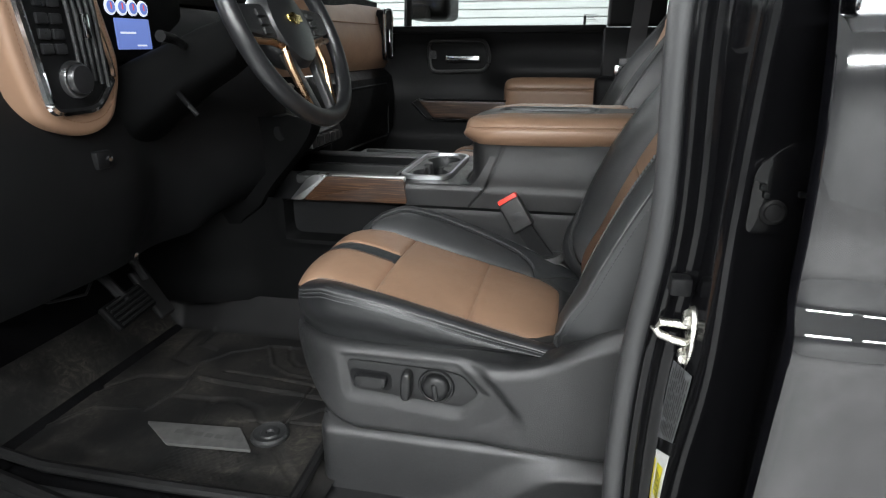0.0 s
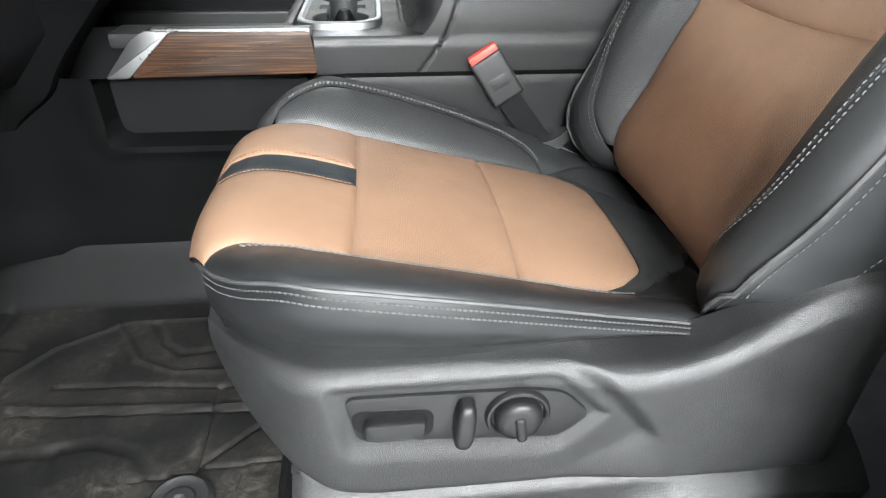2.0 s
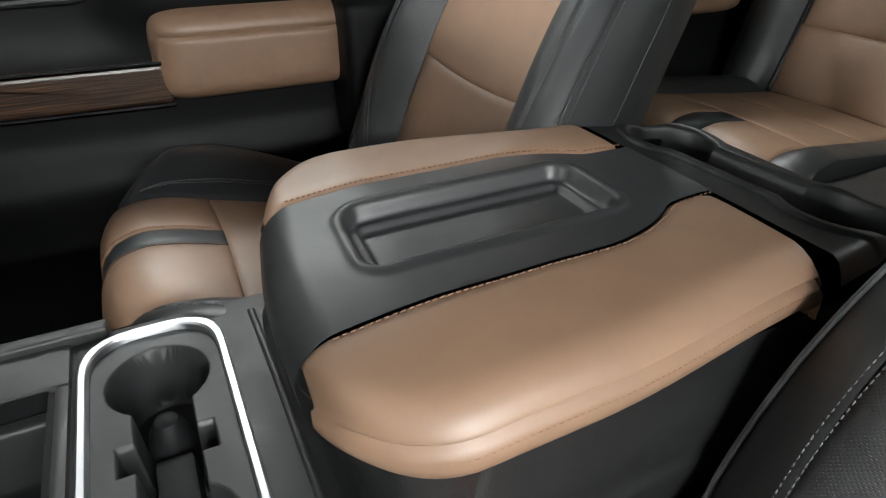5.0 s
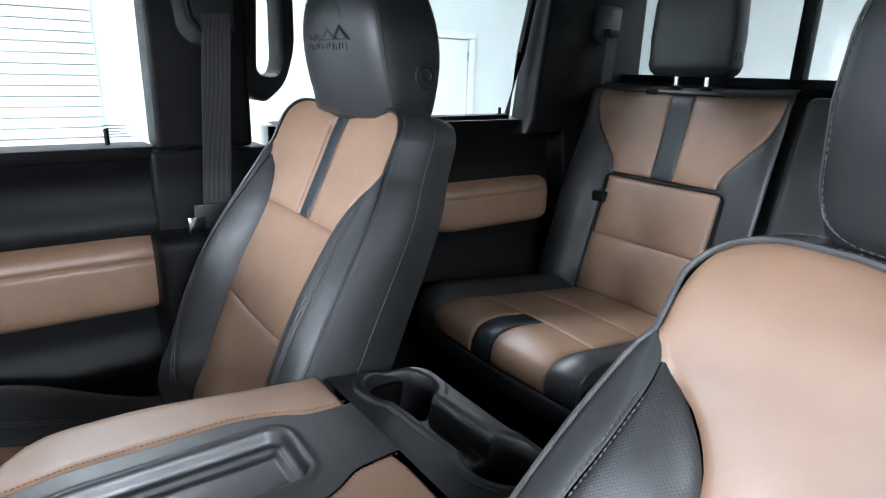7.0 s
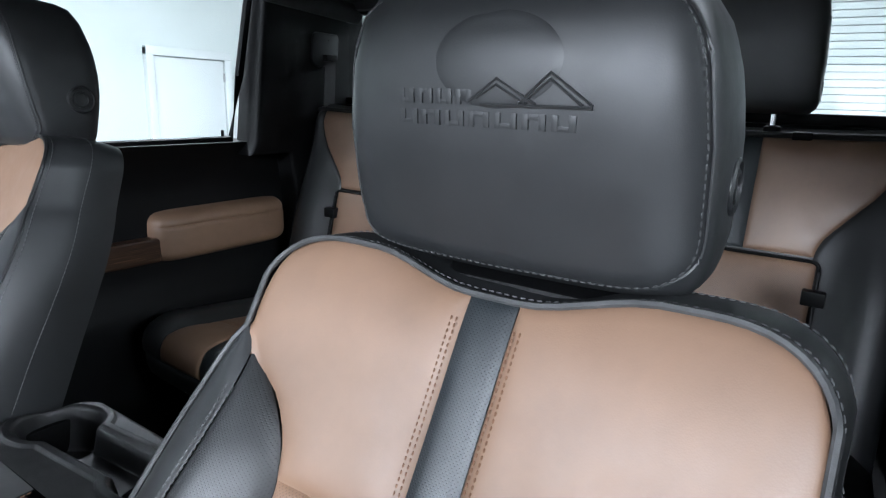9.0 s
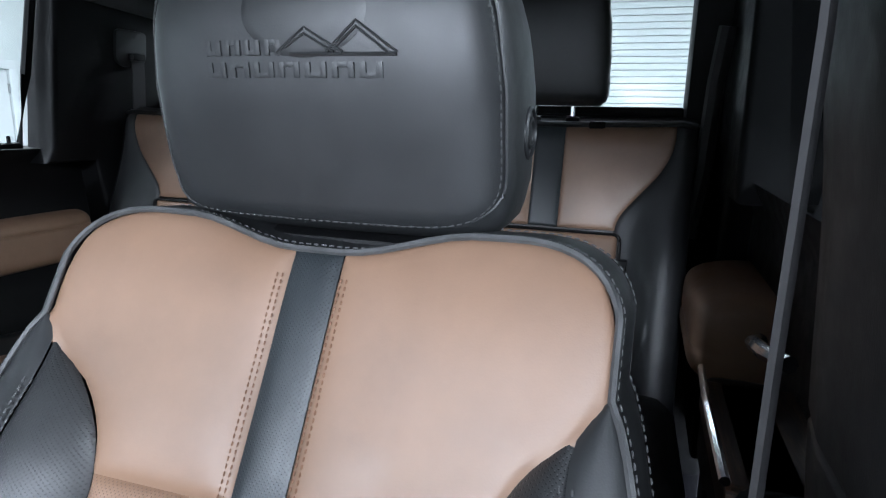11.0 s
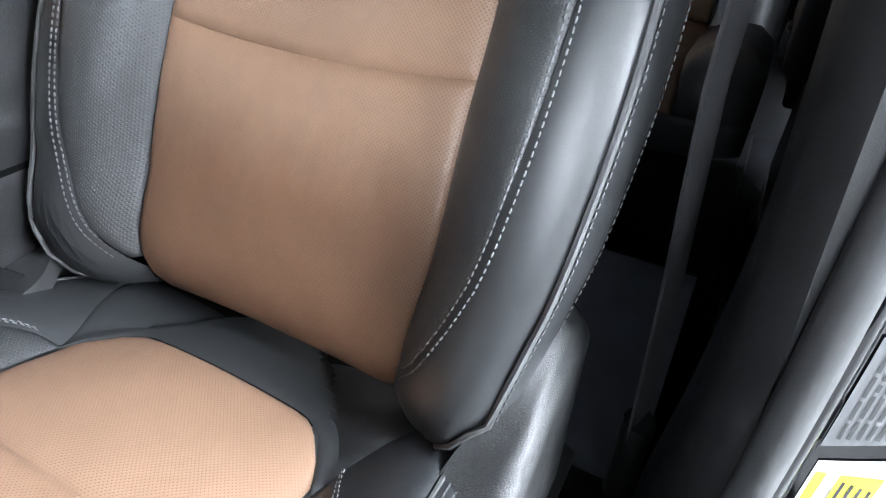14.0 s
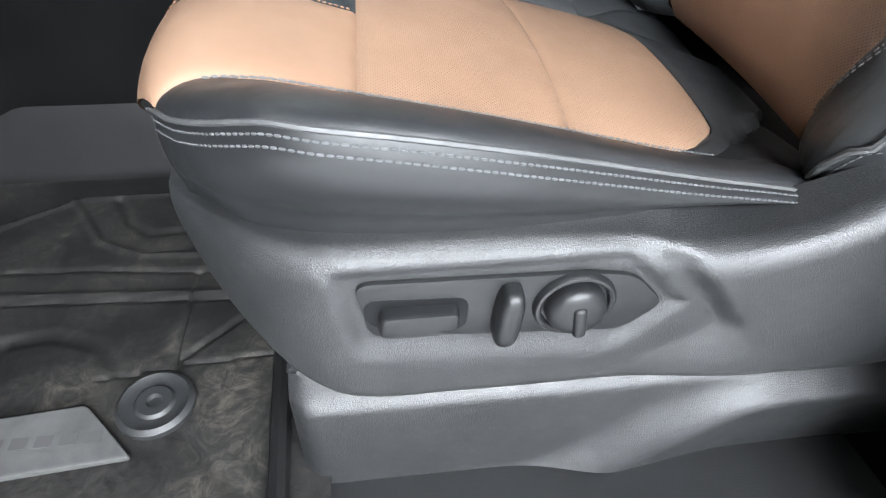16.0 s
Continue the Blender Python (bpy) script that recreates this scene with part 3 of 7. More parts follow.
def passenger_front_door():
    door = thing("door_4", -0.4, 2.42, 0.74, "closed passenger door with black trim, tan armrest and wood inlay", "car door", kind="structure")
    # inner trim: relief over x and z
    rows = []
    for i in range(61):
        x = -1.05 + 1.185 * i / 60
        row = []
        for j in range(41):
            z = 0.76 + 0.80 * j / 40
            y = 2.430 - 0.035 * smooth(z, 1.16, 1.06) - 0.02 * smooth(z, 1.50, 1.56)
            y -= 0.030 * math.exp(-(((z - 1.40) / 0.05) ** 2)) * smooth(x, -0.36, -0.22)
            y += 0.012 * smooth(z, 1.30, 1.36) * (1 - smooth(x, -0.36, -0.24))
            row.append((x, y, z))
        row.append((x, 2.50, 1.565))
        rows.append(row)
    part("door_trim", grid(rows), PLASTIC_DARK, door, "black door trim")
    part("door_skin", box(-1.08, 0.115, 2.50, 2.56, 0.72, 1.56, 0.01), PAINT, door)
    part("window_ledge", box(-1.05, 0.115, 2.405, 2.50, 1.545, 1.572, 0.008), PLASTIC_DARK, door)
    pad = rounded([(-0.262, 1.365), (-0.240, 1.225), (0.132, 1.212), (0.132, 1.375), (-0.225, 1.388)], 0.03)
    rest = part("armrest", arm_pad(pad, 2.445, 0.085, -1, 0.45), TAN_SMOOTH, door, "tan leather armrest pad")
    part("stitching", pad_stitches(pad, 2.445, 0.085, -1, 0.45), THREAD_TAN, rest, "brown stitching", kind="stuff")
    inlay = rounded([(-0.60, 1.290), (-0.54, 1.222), (-0.235, 1.219), (-0.242, 1.288)], 0.012)
    part("wood_inlay", upright(inlay, 0.055, 2.445, -1, 0.006), WOOD, door, "dark wood inlay", flat=True)
    part("chrome_strip", tube([(-0.56, 2.39, 1.215), (-0.63, 2.40, 1.28), (-0.60, 2.389, 1.294), (-0.245, 2.389, 1.2935)], 0.004, 6), CHROME, door)
    part("chrome_strip", tube([(-0.55, 2.389, 1.218), (-0.235, 2.389, 1.214)], 0.003, 6), CHROME, door)
    bezel = rounded([(-0.565, 1.515), (-0.555, 1.40), (-0.335, 1.405), (-0.315, 1.45), (-0.335, 1.52)], 0.03)
    part("handle_bezel", upright(bezel, 0.012, 2.44, -1, 0.005), PLASTIC_DARK, door)
    part("handle_bezel", tube([(x, 2.426, z) for x, z in bezel], 0.007, 8, closed=True), PLASTIC, door)
    part("door_handle", box(-0.492, -0.352, 2.402, 2.422, 1.438, 1.466, 0.008, 3), CHROME, door, "chrome door handle")
    for x in (-0.545,):
        part("lock_switch", box(x - 0.012, x + 0.012, 2.418, 2.430, 1.45, 1.48, 0.004), PLASTIC_SATIN, door)
    part("lock_pin", tube([(0.035, 2.455, 1.565), (0.035, 2.455, 1.605)], 0.005, 10), PLASTIC_DARK, door)
    part("window_bar", tube([(-0.66, 2.47, 1.56), (-0.645, 2.455, 1.80), (-0.63, 2.44, 2.05)], 0.016, 8), PLASTIC_DARK, door)
    pane = part("pane", [(-1.0, 2.475, 1.56), (0.115, 2.475, 1.56), (0.14, 2.44, 2.05), (-0.72, 2.44, 2.05)] and ([(-1.0, 2.475, 1.56), (0.115, 2.475, 1.56), (0.14, 2.44, 2.05), (-0.72, 2.44, 2.05)], [(0, 1, 2, 3)]), GLASS, door, flat=True)
    pane.visible_shadow = False
    notice = thing("window_label", 0.06, 2.474, 1.60, "small printed label on the door glass", "label")
    for k in range(5):
        part("print_line", box(0.030 + 0.006 * (k % 2), 0.085 - 0.008 * (k % 3), 2.4705, 2.4715, 1.585 + 0.006 * k, 1.5868 + 0.006 * k, 0), INK, notice, flat=True)
    return door


passenger_front_door()


def passenger_rear_door():
    door = thing("door_5", 0.85, 2.46, 0.74, "closed rear passenger door with black trim and tan armrest", "car door", kind="structure")
    rows = []
    for i in range(41):
        x = 0.40 + 0.98 * i / 40
        row = []
        for j in range(31):
            z = 0.76 + 0.84 * j / 30
            y = 2.478 - 0.035 * smooth(z, 1.22, 1.12) - 0.028 * smooth(z, 1.53, 1.60)
            row.append((x, y, z))
        row.append((x, 2.53, 1.605))
        rows.append(row)
    part("door_trim", grid(rows), PLASTIC_DARK, door, "black door trim")
    part("door_skin", box(0.40, 1.40, 2.52, 2.58, 0.72, 1.595, 0.01), PAINT, door)
    pad = rounded([(0.86, 1.395), (0.87, 1.26), (1.345, 1.265), (1.345, 1.415), (0.90, 1.408)], 0.035)
    rest = part("armrest", arm_pad(pad, 2.49, 0.075, -1, 0.45), TAN_SMOOTH, door, "tan leather armrest pad")
    part("stitching", pad_stitches(pad, 2.49, 0.075, -1, 0.45), THREAD_TAN, rest, "brown stitching", kind="stuff")
    part("wood_inlay", upright(rounded([(0.60, 1.345), (0.60, 1.275), (0.88, 1.272), (0.88, 1.342)], 0.015), 0.05, 2.49, -1, 0.006), WOOD, door, "dark wood inlay", flat=True)
    part("lock_pin", tube([(1.14, 2.49, 1.60), (1.14, 2.49, 1.635)], 0.005, 10), PLASTIC_DARK, door)
    # window frame with the slanted rear edge
    part("window_frame", tube([(0.42, 2.485, 1.60), (1.165, 2.485, 1.605), (1.20, 2.475, 1.80), (1.235, 2.455, 2.05)], 0.013, 8), PLASTIC_DARK, door)
    pane = part("pane", ([(0.40, 2.50, 1.59), (1.18, 2.50, 1.59), (1.24, 2.46, 2.06), (0.44, 2.46, 2.06)], [(0, 1, 2, 3)]), GLASS, door, flat=True)
    pane.visible_shadow = False
    return door


passenger_rear_door()


def passenger_pillars():
    b = thing("pillar_trim", 0.25, 2.42, 0.74, "black plastic door pillar trim with a belt guide and grab opening", "pillar trim", kind="structure")
    # upper trim with the opening of the grab handle
    def slab(x0, x1, z0, z1, y=2.385, name="pillar_panel", m=PLASTIC_DARK):
        return part(name, box(x0, x1, y, y + 0.10, z0, z1, 0.012, 3), m, b)
    slab(0.118, 0.318, 1.565, 2.06)
    slab(0.105, 0.36, 0.74, 1.562, 2.395)
    # grab handle: an upright loop behind the pillar
    loop = rounded([(0.325, 1.925), (0.312, 1.69), (0.345, 1.655), (0.40, 1.70), (0.425, 1.78), (0.425, 1.96), (0.40, 2.0), (0.33, 1.99)], 0.03)
    hole = rounded([(0.345, 1.895), (0.336, 1.722), (0.38, 1.718), (0.392, 1.75), (0.394, 1.88), (0.385, 1.897)], 0.02)
    bm_rows = []
    k = len(loop)
    step = lambda pts, n: [pts[int(i * len(pts) / n) % len(pts)] for i in range(n)]
    n = 48
    rings = []
    for pts, y in ((step(loop, n), 2.46), (step(loop, n), 2.385), (step([(0.366 + (x - 0.366) * 0.93, 1.82 + (z - 1.82) * 0.96) for x, z in loop], n), 2.375), (step([(0.366 + (x - 0.366) * 1.15, 1.81 + (z - 1.81) * 1.04) for x, z in hole], n), 2.378), (step(hole, n), 2.39), (step(hole, n), 2.46)):
        rings.append([(x, y, z) for x, z in pts])
    part("grab_handle", grid(rings, close_v=True), PLASTIC_DARK, b, "black plastic grab opening")
    guide = rounded([(0.165, 1.905), (0.175, 1.80), (0.205, 1.775), (0.29, 1.79), (0.292, 1.90)], 0.025)
    part("belt_guide", upright(guide, 0.012, 2.386, -1, 0.005), PLASTIC_SATIN, b)
    part("belt_guide", tube([(0.195, 2.368, 1.86), (0.198, 2.360, 1.83), (0.215, 2.358, 1.806), (0.28, 2.358, 1.803)], 0.007, 8), PLASTIC_DARK, b, "black belt loop")
    part("pillar_foot", box(0.085, 0.27, 2.30, 2.42, 1.10, 1.39, 0.025, 3), PLASTIC_DARK, b)
    belt = thing("seat_belt", 0.24, 2.35, 1.45, "dark grey seat belt hanging on the passenger's pillar", "seat belt", "front seat belts")
    v, f, uv = ribbon([(0.247, 2.353, 1.84), (0.245, 2.352, 1.80), (0.235, 2.345, 1.70), (0.224, 2.338, 1.55), (0.215, 2.335, 1.44), (0.205, 2.335, 1.20), (0.20, 2.34, 0.95)], (0.058, 0.0, 0.0))
    part("webbing", (v, f), BELT, belt, "", uv)
    part("belt_tongue", box(0.165, 0.235, 2.322, 2.332, 1.40, 1.455, 0.004), PLASTIC_SATIN, belt)
    part("belt_tongue", box(0.150, 0.185, 2.320, 2.327, 1.395, 1.43, 0.003), CHROME, belt)
    c = thing("pillar_trim", 1.38, 2.42, 0.74, "black plastic rear pillar trim", "pillar trim", kind="structure")
    pts = [(1.175, 1.56), (1.20, 1.60), (1.255, 2.07), (1.70, 2.07), (1.70, 0.9), (1.40, 0.9), (1.36, 1.40), (1.34, 1.56)]
    part("pillar_panel", upright(pts, 0.10, 2.50, -1, 0.015, 3), PLASTIC_DARK, c)
    bez = rounded([(1.44, 1.955), (1.43, 1.86), (1.46, 1.84), (1.55, 1.86), (1.56, 1.955)], 0.02)
    part("belt_guide", upright(bez, 0.010, 2.399, -1, 0.004), PLASTIC_SATIN, c)
    rear_belt = thing("seat_belt", 1.48, 2.37, 1.4, "dark grey rear seat belt on the passenger's side", "seat belt", "rear seat belts")
    v, f, uv = ribbon([(1.50, 2.375, 1.875), (1.495, 2.372, 1.80), (1.475, 2.362, 1.68), (1.45, 2.345, 1.55), (1.42, 2.34, 1.40)], (0.05, 0.0, 0.008))
    part("webbing", (v, f), BELT, rear_belt, "", uv)
    part("belt_hook", box(1.475, 1.525, 2.365, 2.388, 1.862, 1.885, 0.004), PLASTIC_DARK, rear_belt)


passenger_pillars()


def driver_side():
    # inner trim of the door pillar, a column that leans and swells
    p = thing("pillar_trim", 0.25, 0.68, 0.74, "black plastic door pillar trim beside the driver's seat", "pillar trim", kind="structure")
    rows = []
    inner = spline([(0.74, 0.715), (0.95, 0.700), (1.15, 0.695), (1.30, 0.703), (1.42, 0.713), (1.53, 0.724), (1.67, 0.735), (1.74, 0.744), (2.06, 0.765)])
    lean_in = spline([(0.70, 0.010), (0.80, 0.0), (1.15, 0.0), (1.30, 0.010), (1.55, 0.008), (1.80, 0.03), (2.06, 0.09)])
    levels = sorted([0.74 + 1.32 * j / 40 for j in range(41)] + [1.53 + 0.002 * k for k in (-3, -2, -1, 0, 1, 2, 3)])
    for z in levels:
        yi = inner(z)
        step = 0.004 * math.exp(-(((z - 1.53) / 0.0025) ** 2))
        swell = 0.012 * smooth(z, 1.395, 1.350) * smooth(z, 0.95, 1.25)
        d = max(0.0, lean_in(z))
        sec = [(0.150 + d, 0.646), (0.114 + d, 0.657), (0.120 + d - swell, yi - 0.036 + swell), (0.142 + d - 0.6 * swell, yi - 0.014 + swell), (0.185, yi - 0.004 + 0.8 * swell), (0.24, yi + 0.3 * swell), (0.30, yi), (0.345, yi - 0.006), (0.375, yi - 0.03), (0.385, yi - 0.06), (0.385, 0.646)]
        rows.append([(x, y - step * (1 if y > 0.65 else 0), z) for x, y in sec])
    part("pillar_panel", grid(rows, close_v=True), PILLAR, p, "grained black pillar trim")
    # painted door frame: stepped flange in front of the rear door
    frame = thing("door_frame", 0.15, 0.62, 0.74, "glossy black painted door frame with striker and labels", "door frame", kind="structure")
    rows = []
    lean = spline([(0.70, 0.020), (0.80, 0.0), (0.90, -0.008), (1.15, -0.006), (1.30, 0.010), (1.55, 0.006), (1.80, 0.03), (2.06, 0.09)])
    lip = spline([(0.70, 0.0), (0.90, -0.018), (1.067, -0.015), (1.186, -0.002), (1.35, 0.0), (1.7, 0.02), (2.06, 0.085)])
    for j in range(45):
        z = 0.70 + 1.36 * j / 44
        d = lean(z)
        e = lip(z)
        sec = [(0.146 + d, 0.655), (0.136 + d, 0.645), (0.132 + d, 0.632), (0.138 + d, 0.624), (0.146 + d, 0.622), (0.150 + d, 0.618), (0.158 + e, 0.562), (0.160 + e, 0.552), (0.163 + e, 0.546), (0.168 + e, 0.544), (0.173 + e, 0.548), (0.176 + e, 0.56), (0.180 + e, 0.60), (0.184 + e, 0.632), (0.192 + e, 0.638), (0.24, 0.640), (0.32, 0.640)]
        rows.append([(x, y, z) for x, y in sec])
    part("flange", grid(rows), JAMB, frame, "glossy black painted flange")
    seal = [(0.111 + lean(0.70 + 1.36 * j / 44), 0.652, 0.70 + 1.36 * j / 44) for j in range(45)]
    part("door_seal", tube(seal, 0.0145, 12), SEAL, frame, "grey rubber door seal")
    seal = [(x + 0.016, y - 0.016, z) for x, y, z in seal]
    part("seal_flange", tube(seal, 0.009, 10), JAMB, frame, "glossy black rounded flange beside the seal")
    part("sill_seal", tube([(0.10, 0.672, 0.765), (-0.3, 0.665, 0.750), (-0.8, 0.665, 0.752), (-1.05, 0.68, 0.80)], 0.014, 8), RUBBER, frame)
    stamp = rounded([(0.200, 1.318), (0.262, 1.318), (0.262, 1.424), (0.240, 1.418), (0.216, 1.402), (0.201, 1.385)], 0.010)
    part("stamped_plate", upright(stamp, 0.006, 0.640, -1, 0.002), JAMB, frame, "glossy black stamped plate in the gap")
    part("plug", moved(lathe([(0.013, 0.0), (0.013, 0.003), (0.010, 0.005), (0.008, 0.003), (0.002, 0.004)], 28), Matrix.Translation((0.224, 0.635, 1.342)) @ pose(0, 0, 0, 90)), RUBBER, frame, "round rubber plug")
    for px, pz in ((0.210, 1.368), (0.214, 1.360), (0.247, 1.362)):
        part("clip_tab", box(px - 0.003, px + 0.003, 0.628, 0.636, pz - 0.003, pz + 0.003, 0.001), PLASTIC_DARK, frame)
    latch = thing("door_striker", 0.165, 0.60, 1.22, "zinc-plated steel door striker bolted to the door frame", "striker")
    oval = [(0.600 + 0.020 * math.cos(w), 1.209 + 0.037 * math.sin(w)) for w in (2 * math.pi * k / 36 for k in range(36))]
    part("striker_plate", facing(oval, 0.007, 0.158, -1, 0.002), ZINC, latch)
    for z in (1.232, 1.187):
        part("bolt", moved(lathe([(0.010, 0), (0.010, 0.003), (0.007, 0.006), (0.003, 0.006)], 6), Matrix.Translation((0.151, 0.600, z)) @ pose(0, 0, 0, 0, -90)), ZINC, latch)
    part("striker_loop", tube([(0.156, 0.608, 1.219), (0.140, 0.612, 1.219), (0.126, 0.615, 1.218), (0.120, 0.615, 1.211), (0.126, 0.613, 1.204), (0.140, 0.608, 1.201), (0.156, 0.602, 1.200)], 0.0048, 10), ZINC, latch)
    clip = thing("wire_clip", 0.135, 0.60, 1.26, "black plastic clip on the door frame", "clip")
    part("clip_body", box(0.130, 0.152, 0.606, 0.628, 1.252, 1.272, 0.004), PLASTIC_DARK, clip)
    mat = thing("label", 0.155, 0.59, 1.10, "grey printed label on the door frame", "label", "labels on the door frame")

    def on_jamb(y, z, off):
        u = (0.618 - y) / 0.056
        return (0.150 + lean(z) + u * (0.008 + lip(z) - lean(z)) - off, y, z)

    def patch(corners, off, n=6):
        """A thin sheet on the jamb between four (y, z) corners."""
        a, b, c, d = (Vector(v) for v in corners)
        return grid([[on_jamb(*(a.lerp(b, i / n).lerp(d.lerp(c, i / n), j / n)), off) for j in range(n + 1)] for i in range(n + 1)])

    part("paper", patch([(0.617, 1.172), (0.564, 1.183), (0.564, 1.100), (0.617, 1.070)], 0.0012), PAPER_GREY, mat)
    rng = random.Random(5)
    for k in range(9):
        y, z = 0.611 - 0.0052 * k, 1.082 + 0.0022 * k
        while z < 1.164 + 0.001 * k:
            n = rng.uniform(0.006, 0.022)
            part("print_line", patch([(y, z), (y - 0.0024, z), (y - 0.0024, z + n), (y, z + n)], 0.0018, 1), INK, mat)
            z += n + 0.0035
    sticker = thing("label", 0.14, 0.59, 0.98, "white and yellow tyre information label on the door frame", "label", "labels on the door frame")
    part("paper", patch([(0.613, 1.056), (0.563, 1.084), (0.563, 0.900), (0.613, 0.890)], 0.0012), PAPER, sticker)
    part("yellow_band", patch([(0.6105, 1.045), (0.604, 1.048), (0.604, 0.90), (0.6105, 0.90)], 0.0018), YELLOW, sticker)
    part("yellow_block", patch([(0.596, 1.050), (0.572, 1.060), (0.572, 1.015), (0.596, 1.008)], 0.0018), YELLOW, sticker)
    for k in range(4):
        y = 0.593 - 0.0055 * k
        part("print_line", patch([(y, 1.015), (y - 0.002, 1.015), (y - 0.002, 1.045), (y, 1.045)], 0.0023, 1), INK, sticker)
    for k in range(6):
        z = 0.995 - 0.012 * k
        part("print_line", patch([(0.598, z), (0.570, z + 0.006), (0.570, z + 0.003), (0.598, z - 0.003)], 0.0018, 2), INK, sticker)
    # closed rear door, seen from outside: a curved painted skin with a folded front edge
    door = thing("door_6", 0.8, 0.55, 0.70, "closed glossy black rear door of the truck", "car door", kind="structure")
    rows = []
    prof = spline([(0.66, 0.560), (0.80, 0.530), (1.00, 0.518), (1.15, 0.509), (1.22, 0.508), (1.25, 0.510), (1.262, 0.513), (1.280, 0.525), (1.30, 0.5295), (1.35, 0.531), (1.45, 0.536), (1.50, 0.545), (1.56, 0.565)])
    for j in range(87):
        z = 0.68 + 0.86 * j / 86
        y = prof(z)
        e = lean(z) * 0.4 + 0.001
        rows.append([(0.260 + e, 0.636, z), (0.236 + e, 0.600, z), (0.222 + e, y + 0.035, z), (0.216 + e, y + 0.016, z), (0.219 + e, y + 0.006, z), (0.228 + e, y, z), (0.30, y - 0.004, z), (0.6, y - 0.012, z), (1.0, y - 0.012, z), (1.38, y, z)])
    part("door_skin", grid(rows), PAINT, door, "glossy black door skin")
    part("window_moulding", box(0.222, 1.36, 0.528, 0.565, 1.524, 1.556, 0.008, 3), CHROME, door, "bright moulding under the window")
    part("window_frame", tube([(0.25, 0.60, 1.55), (0.29, 0.615, 1.8), (0.34, 0.64, 2.04)], 0.022, 10), PAINT, door)
    pane = part("pane", ([(0.27, 0.565, 1.55), (1.2, 0.565, 1.55), (1.26, 0.61, 2.05), (0.36, 0.61, 2.05)], [(0, 1, 2, 3)]), TINTED, door, flat=True)
    # its inner side
    rows = []
    for i in range(31):
        x = 0.40 + 0.98 * i / 30
        rows.append([(x, 0.600 + 0.035 * smooth(z, 1.22, 1.12) + 0.028 * smooth(z, 1.53, 1.60), z) for z in [0.76 + 0.84 * j / 24 for j in range(25)]])
    part("door_trim", grid(rows), PLASTIC_DARK, door, "black door trim")
    pad = rounded([(0.98, 1.40), (0.98, 1.25), (1.345, 1.265), (1.345, 1.425), (1.03, 1.43)], 0.035)
    part("armrest", arm_pad(pad, 0.60, 0.13, 1, -0.2), TAN_SMOOTH, door, "tan leather armrest pad")
    part("pull_handle", box(0.55, 0.88, 0.62, 0.715, 1.20, 1.335, 0.02, 3), PLASTIC_DARK, door)
    part("wood_inlay", upright(rounded([(0.56, 1.335), (0.56, 1.285), (0.86, 1.285), (0.86, 1.335)], 0.015), 0.12, 0.60, 1, 0.006), WOOD, door, "dark wood inlay", flat=True)
    part("chrome_strip", tube([(0.56, 0.722, 1.345), (0.75, 0.724, 1.348), (0.86, 0.722, 1.35)], 0.006, 8), CHROME, door)
    part("door_handle", tube([(0.62, 0.665, 1.46), (0.66, 0.68, 1.455), (0.74, 0.68, 1.44), (0.78, 0.665, 1.43)], 0.010, 8), CHROME, door, "chrome inner door handle")
    part("window_switch", box(0.66, 0.72, 0.70, 0.722, 1.20, 1.235, 0.005), PLASTIC_DARK, door)
    belt = thing("seat_belt", 0.24, 0.76, 0.9, "dark grey seat belt hanging beside the driver's seat", "seat belt", "front seat belts")
    v, f, uv = ribbon([(0.250, 0.772, 1.98), (0.245, 0.765, 1.85), (0.243, 0.763, 1.75), (0.240, 0.764, 1.60), (0.240, 0.763, 1.45), (0.240, 0.762, 1.28), (0.245, 0.746, 1.07), (0.255, 0.736, 0.88)], (0.038, -0.012, 0.0))
    part("webbing", (v, f), BELT, belt, "", uv)
    m = Matrix.Translation((0.228, 0.774, 1.395)) @ pose(0, 0, 0, 0, 0, -65) @ pose(0, 0, 0, 90, 0, 0) @ pose(0, 0, 0, 0, 0, 28) @ Matrix.Scale(0.62, 4)
    loop = rounded([(-0.026, 0.014), (0.026, 0.014), (0.018, -0.022), (-0.012, -0.034)], 0.008)
    part("belt_tongue", moved(prism(loop, 0.010, 0.003), m), PLASTIC_DARK, belt, "black and steel belt tongue")
    part("belt_blade", moved(box(-0.012, 0.004, -0.072, -0.030, 0.003, 0.006, 0.001), m), CHROME, belt)
    part("anchor", tube([(0.27, 0.735, 0.75), (0.262, 0.735, 0.83), (0.255, 0.736, 0.90)], 0.018, 10), PLASTIC_DARK, belt)
    # C pillar on the driver's side
    c = thing("pillar_trim", 1.40, 0.64, 0.74, "black plastic rear pillar trim", "pillar trim", kind="structure")
    pts = [(1.185, 1.56), (1.20, 1.60), (1.255, 2.07), (1.70, 2.07), (1.70, 0.9), (1.40, 0.9), (1.36, 1.40), (1.34, 1.56)]
    part("pillar_panel", upright(pts, 0.10, 0.56, 1, 0.015, 3), PLASTIC_DARK, c)
    part("belt_guide", tube([(1.45, 0.68, 1.92), (1.47, 0.69, 1.80), (1.44, 0.70, 1.6), (1.41, 0.72, 1.45)], 0.02, 8), BELT, c)


driver_side()


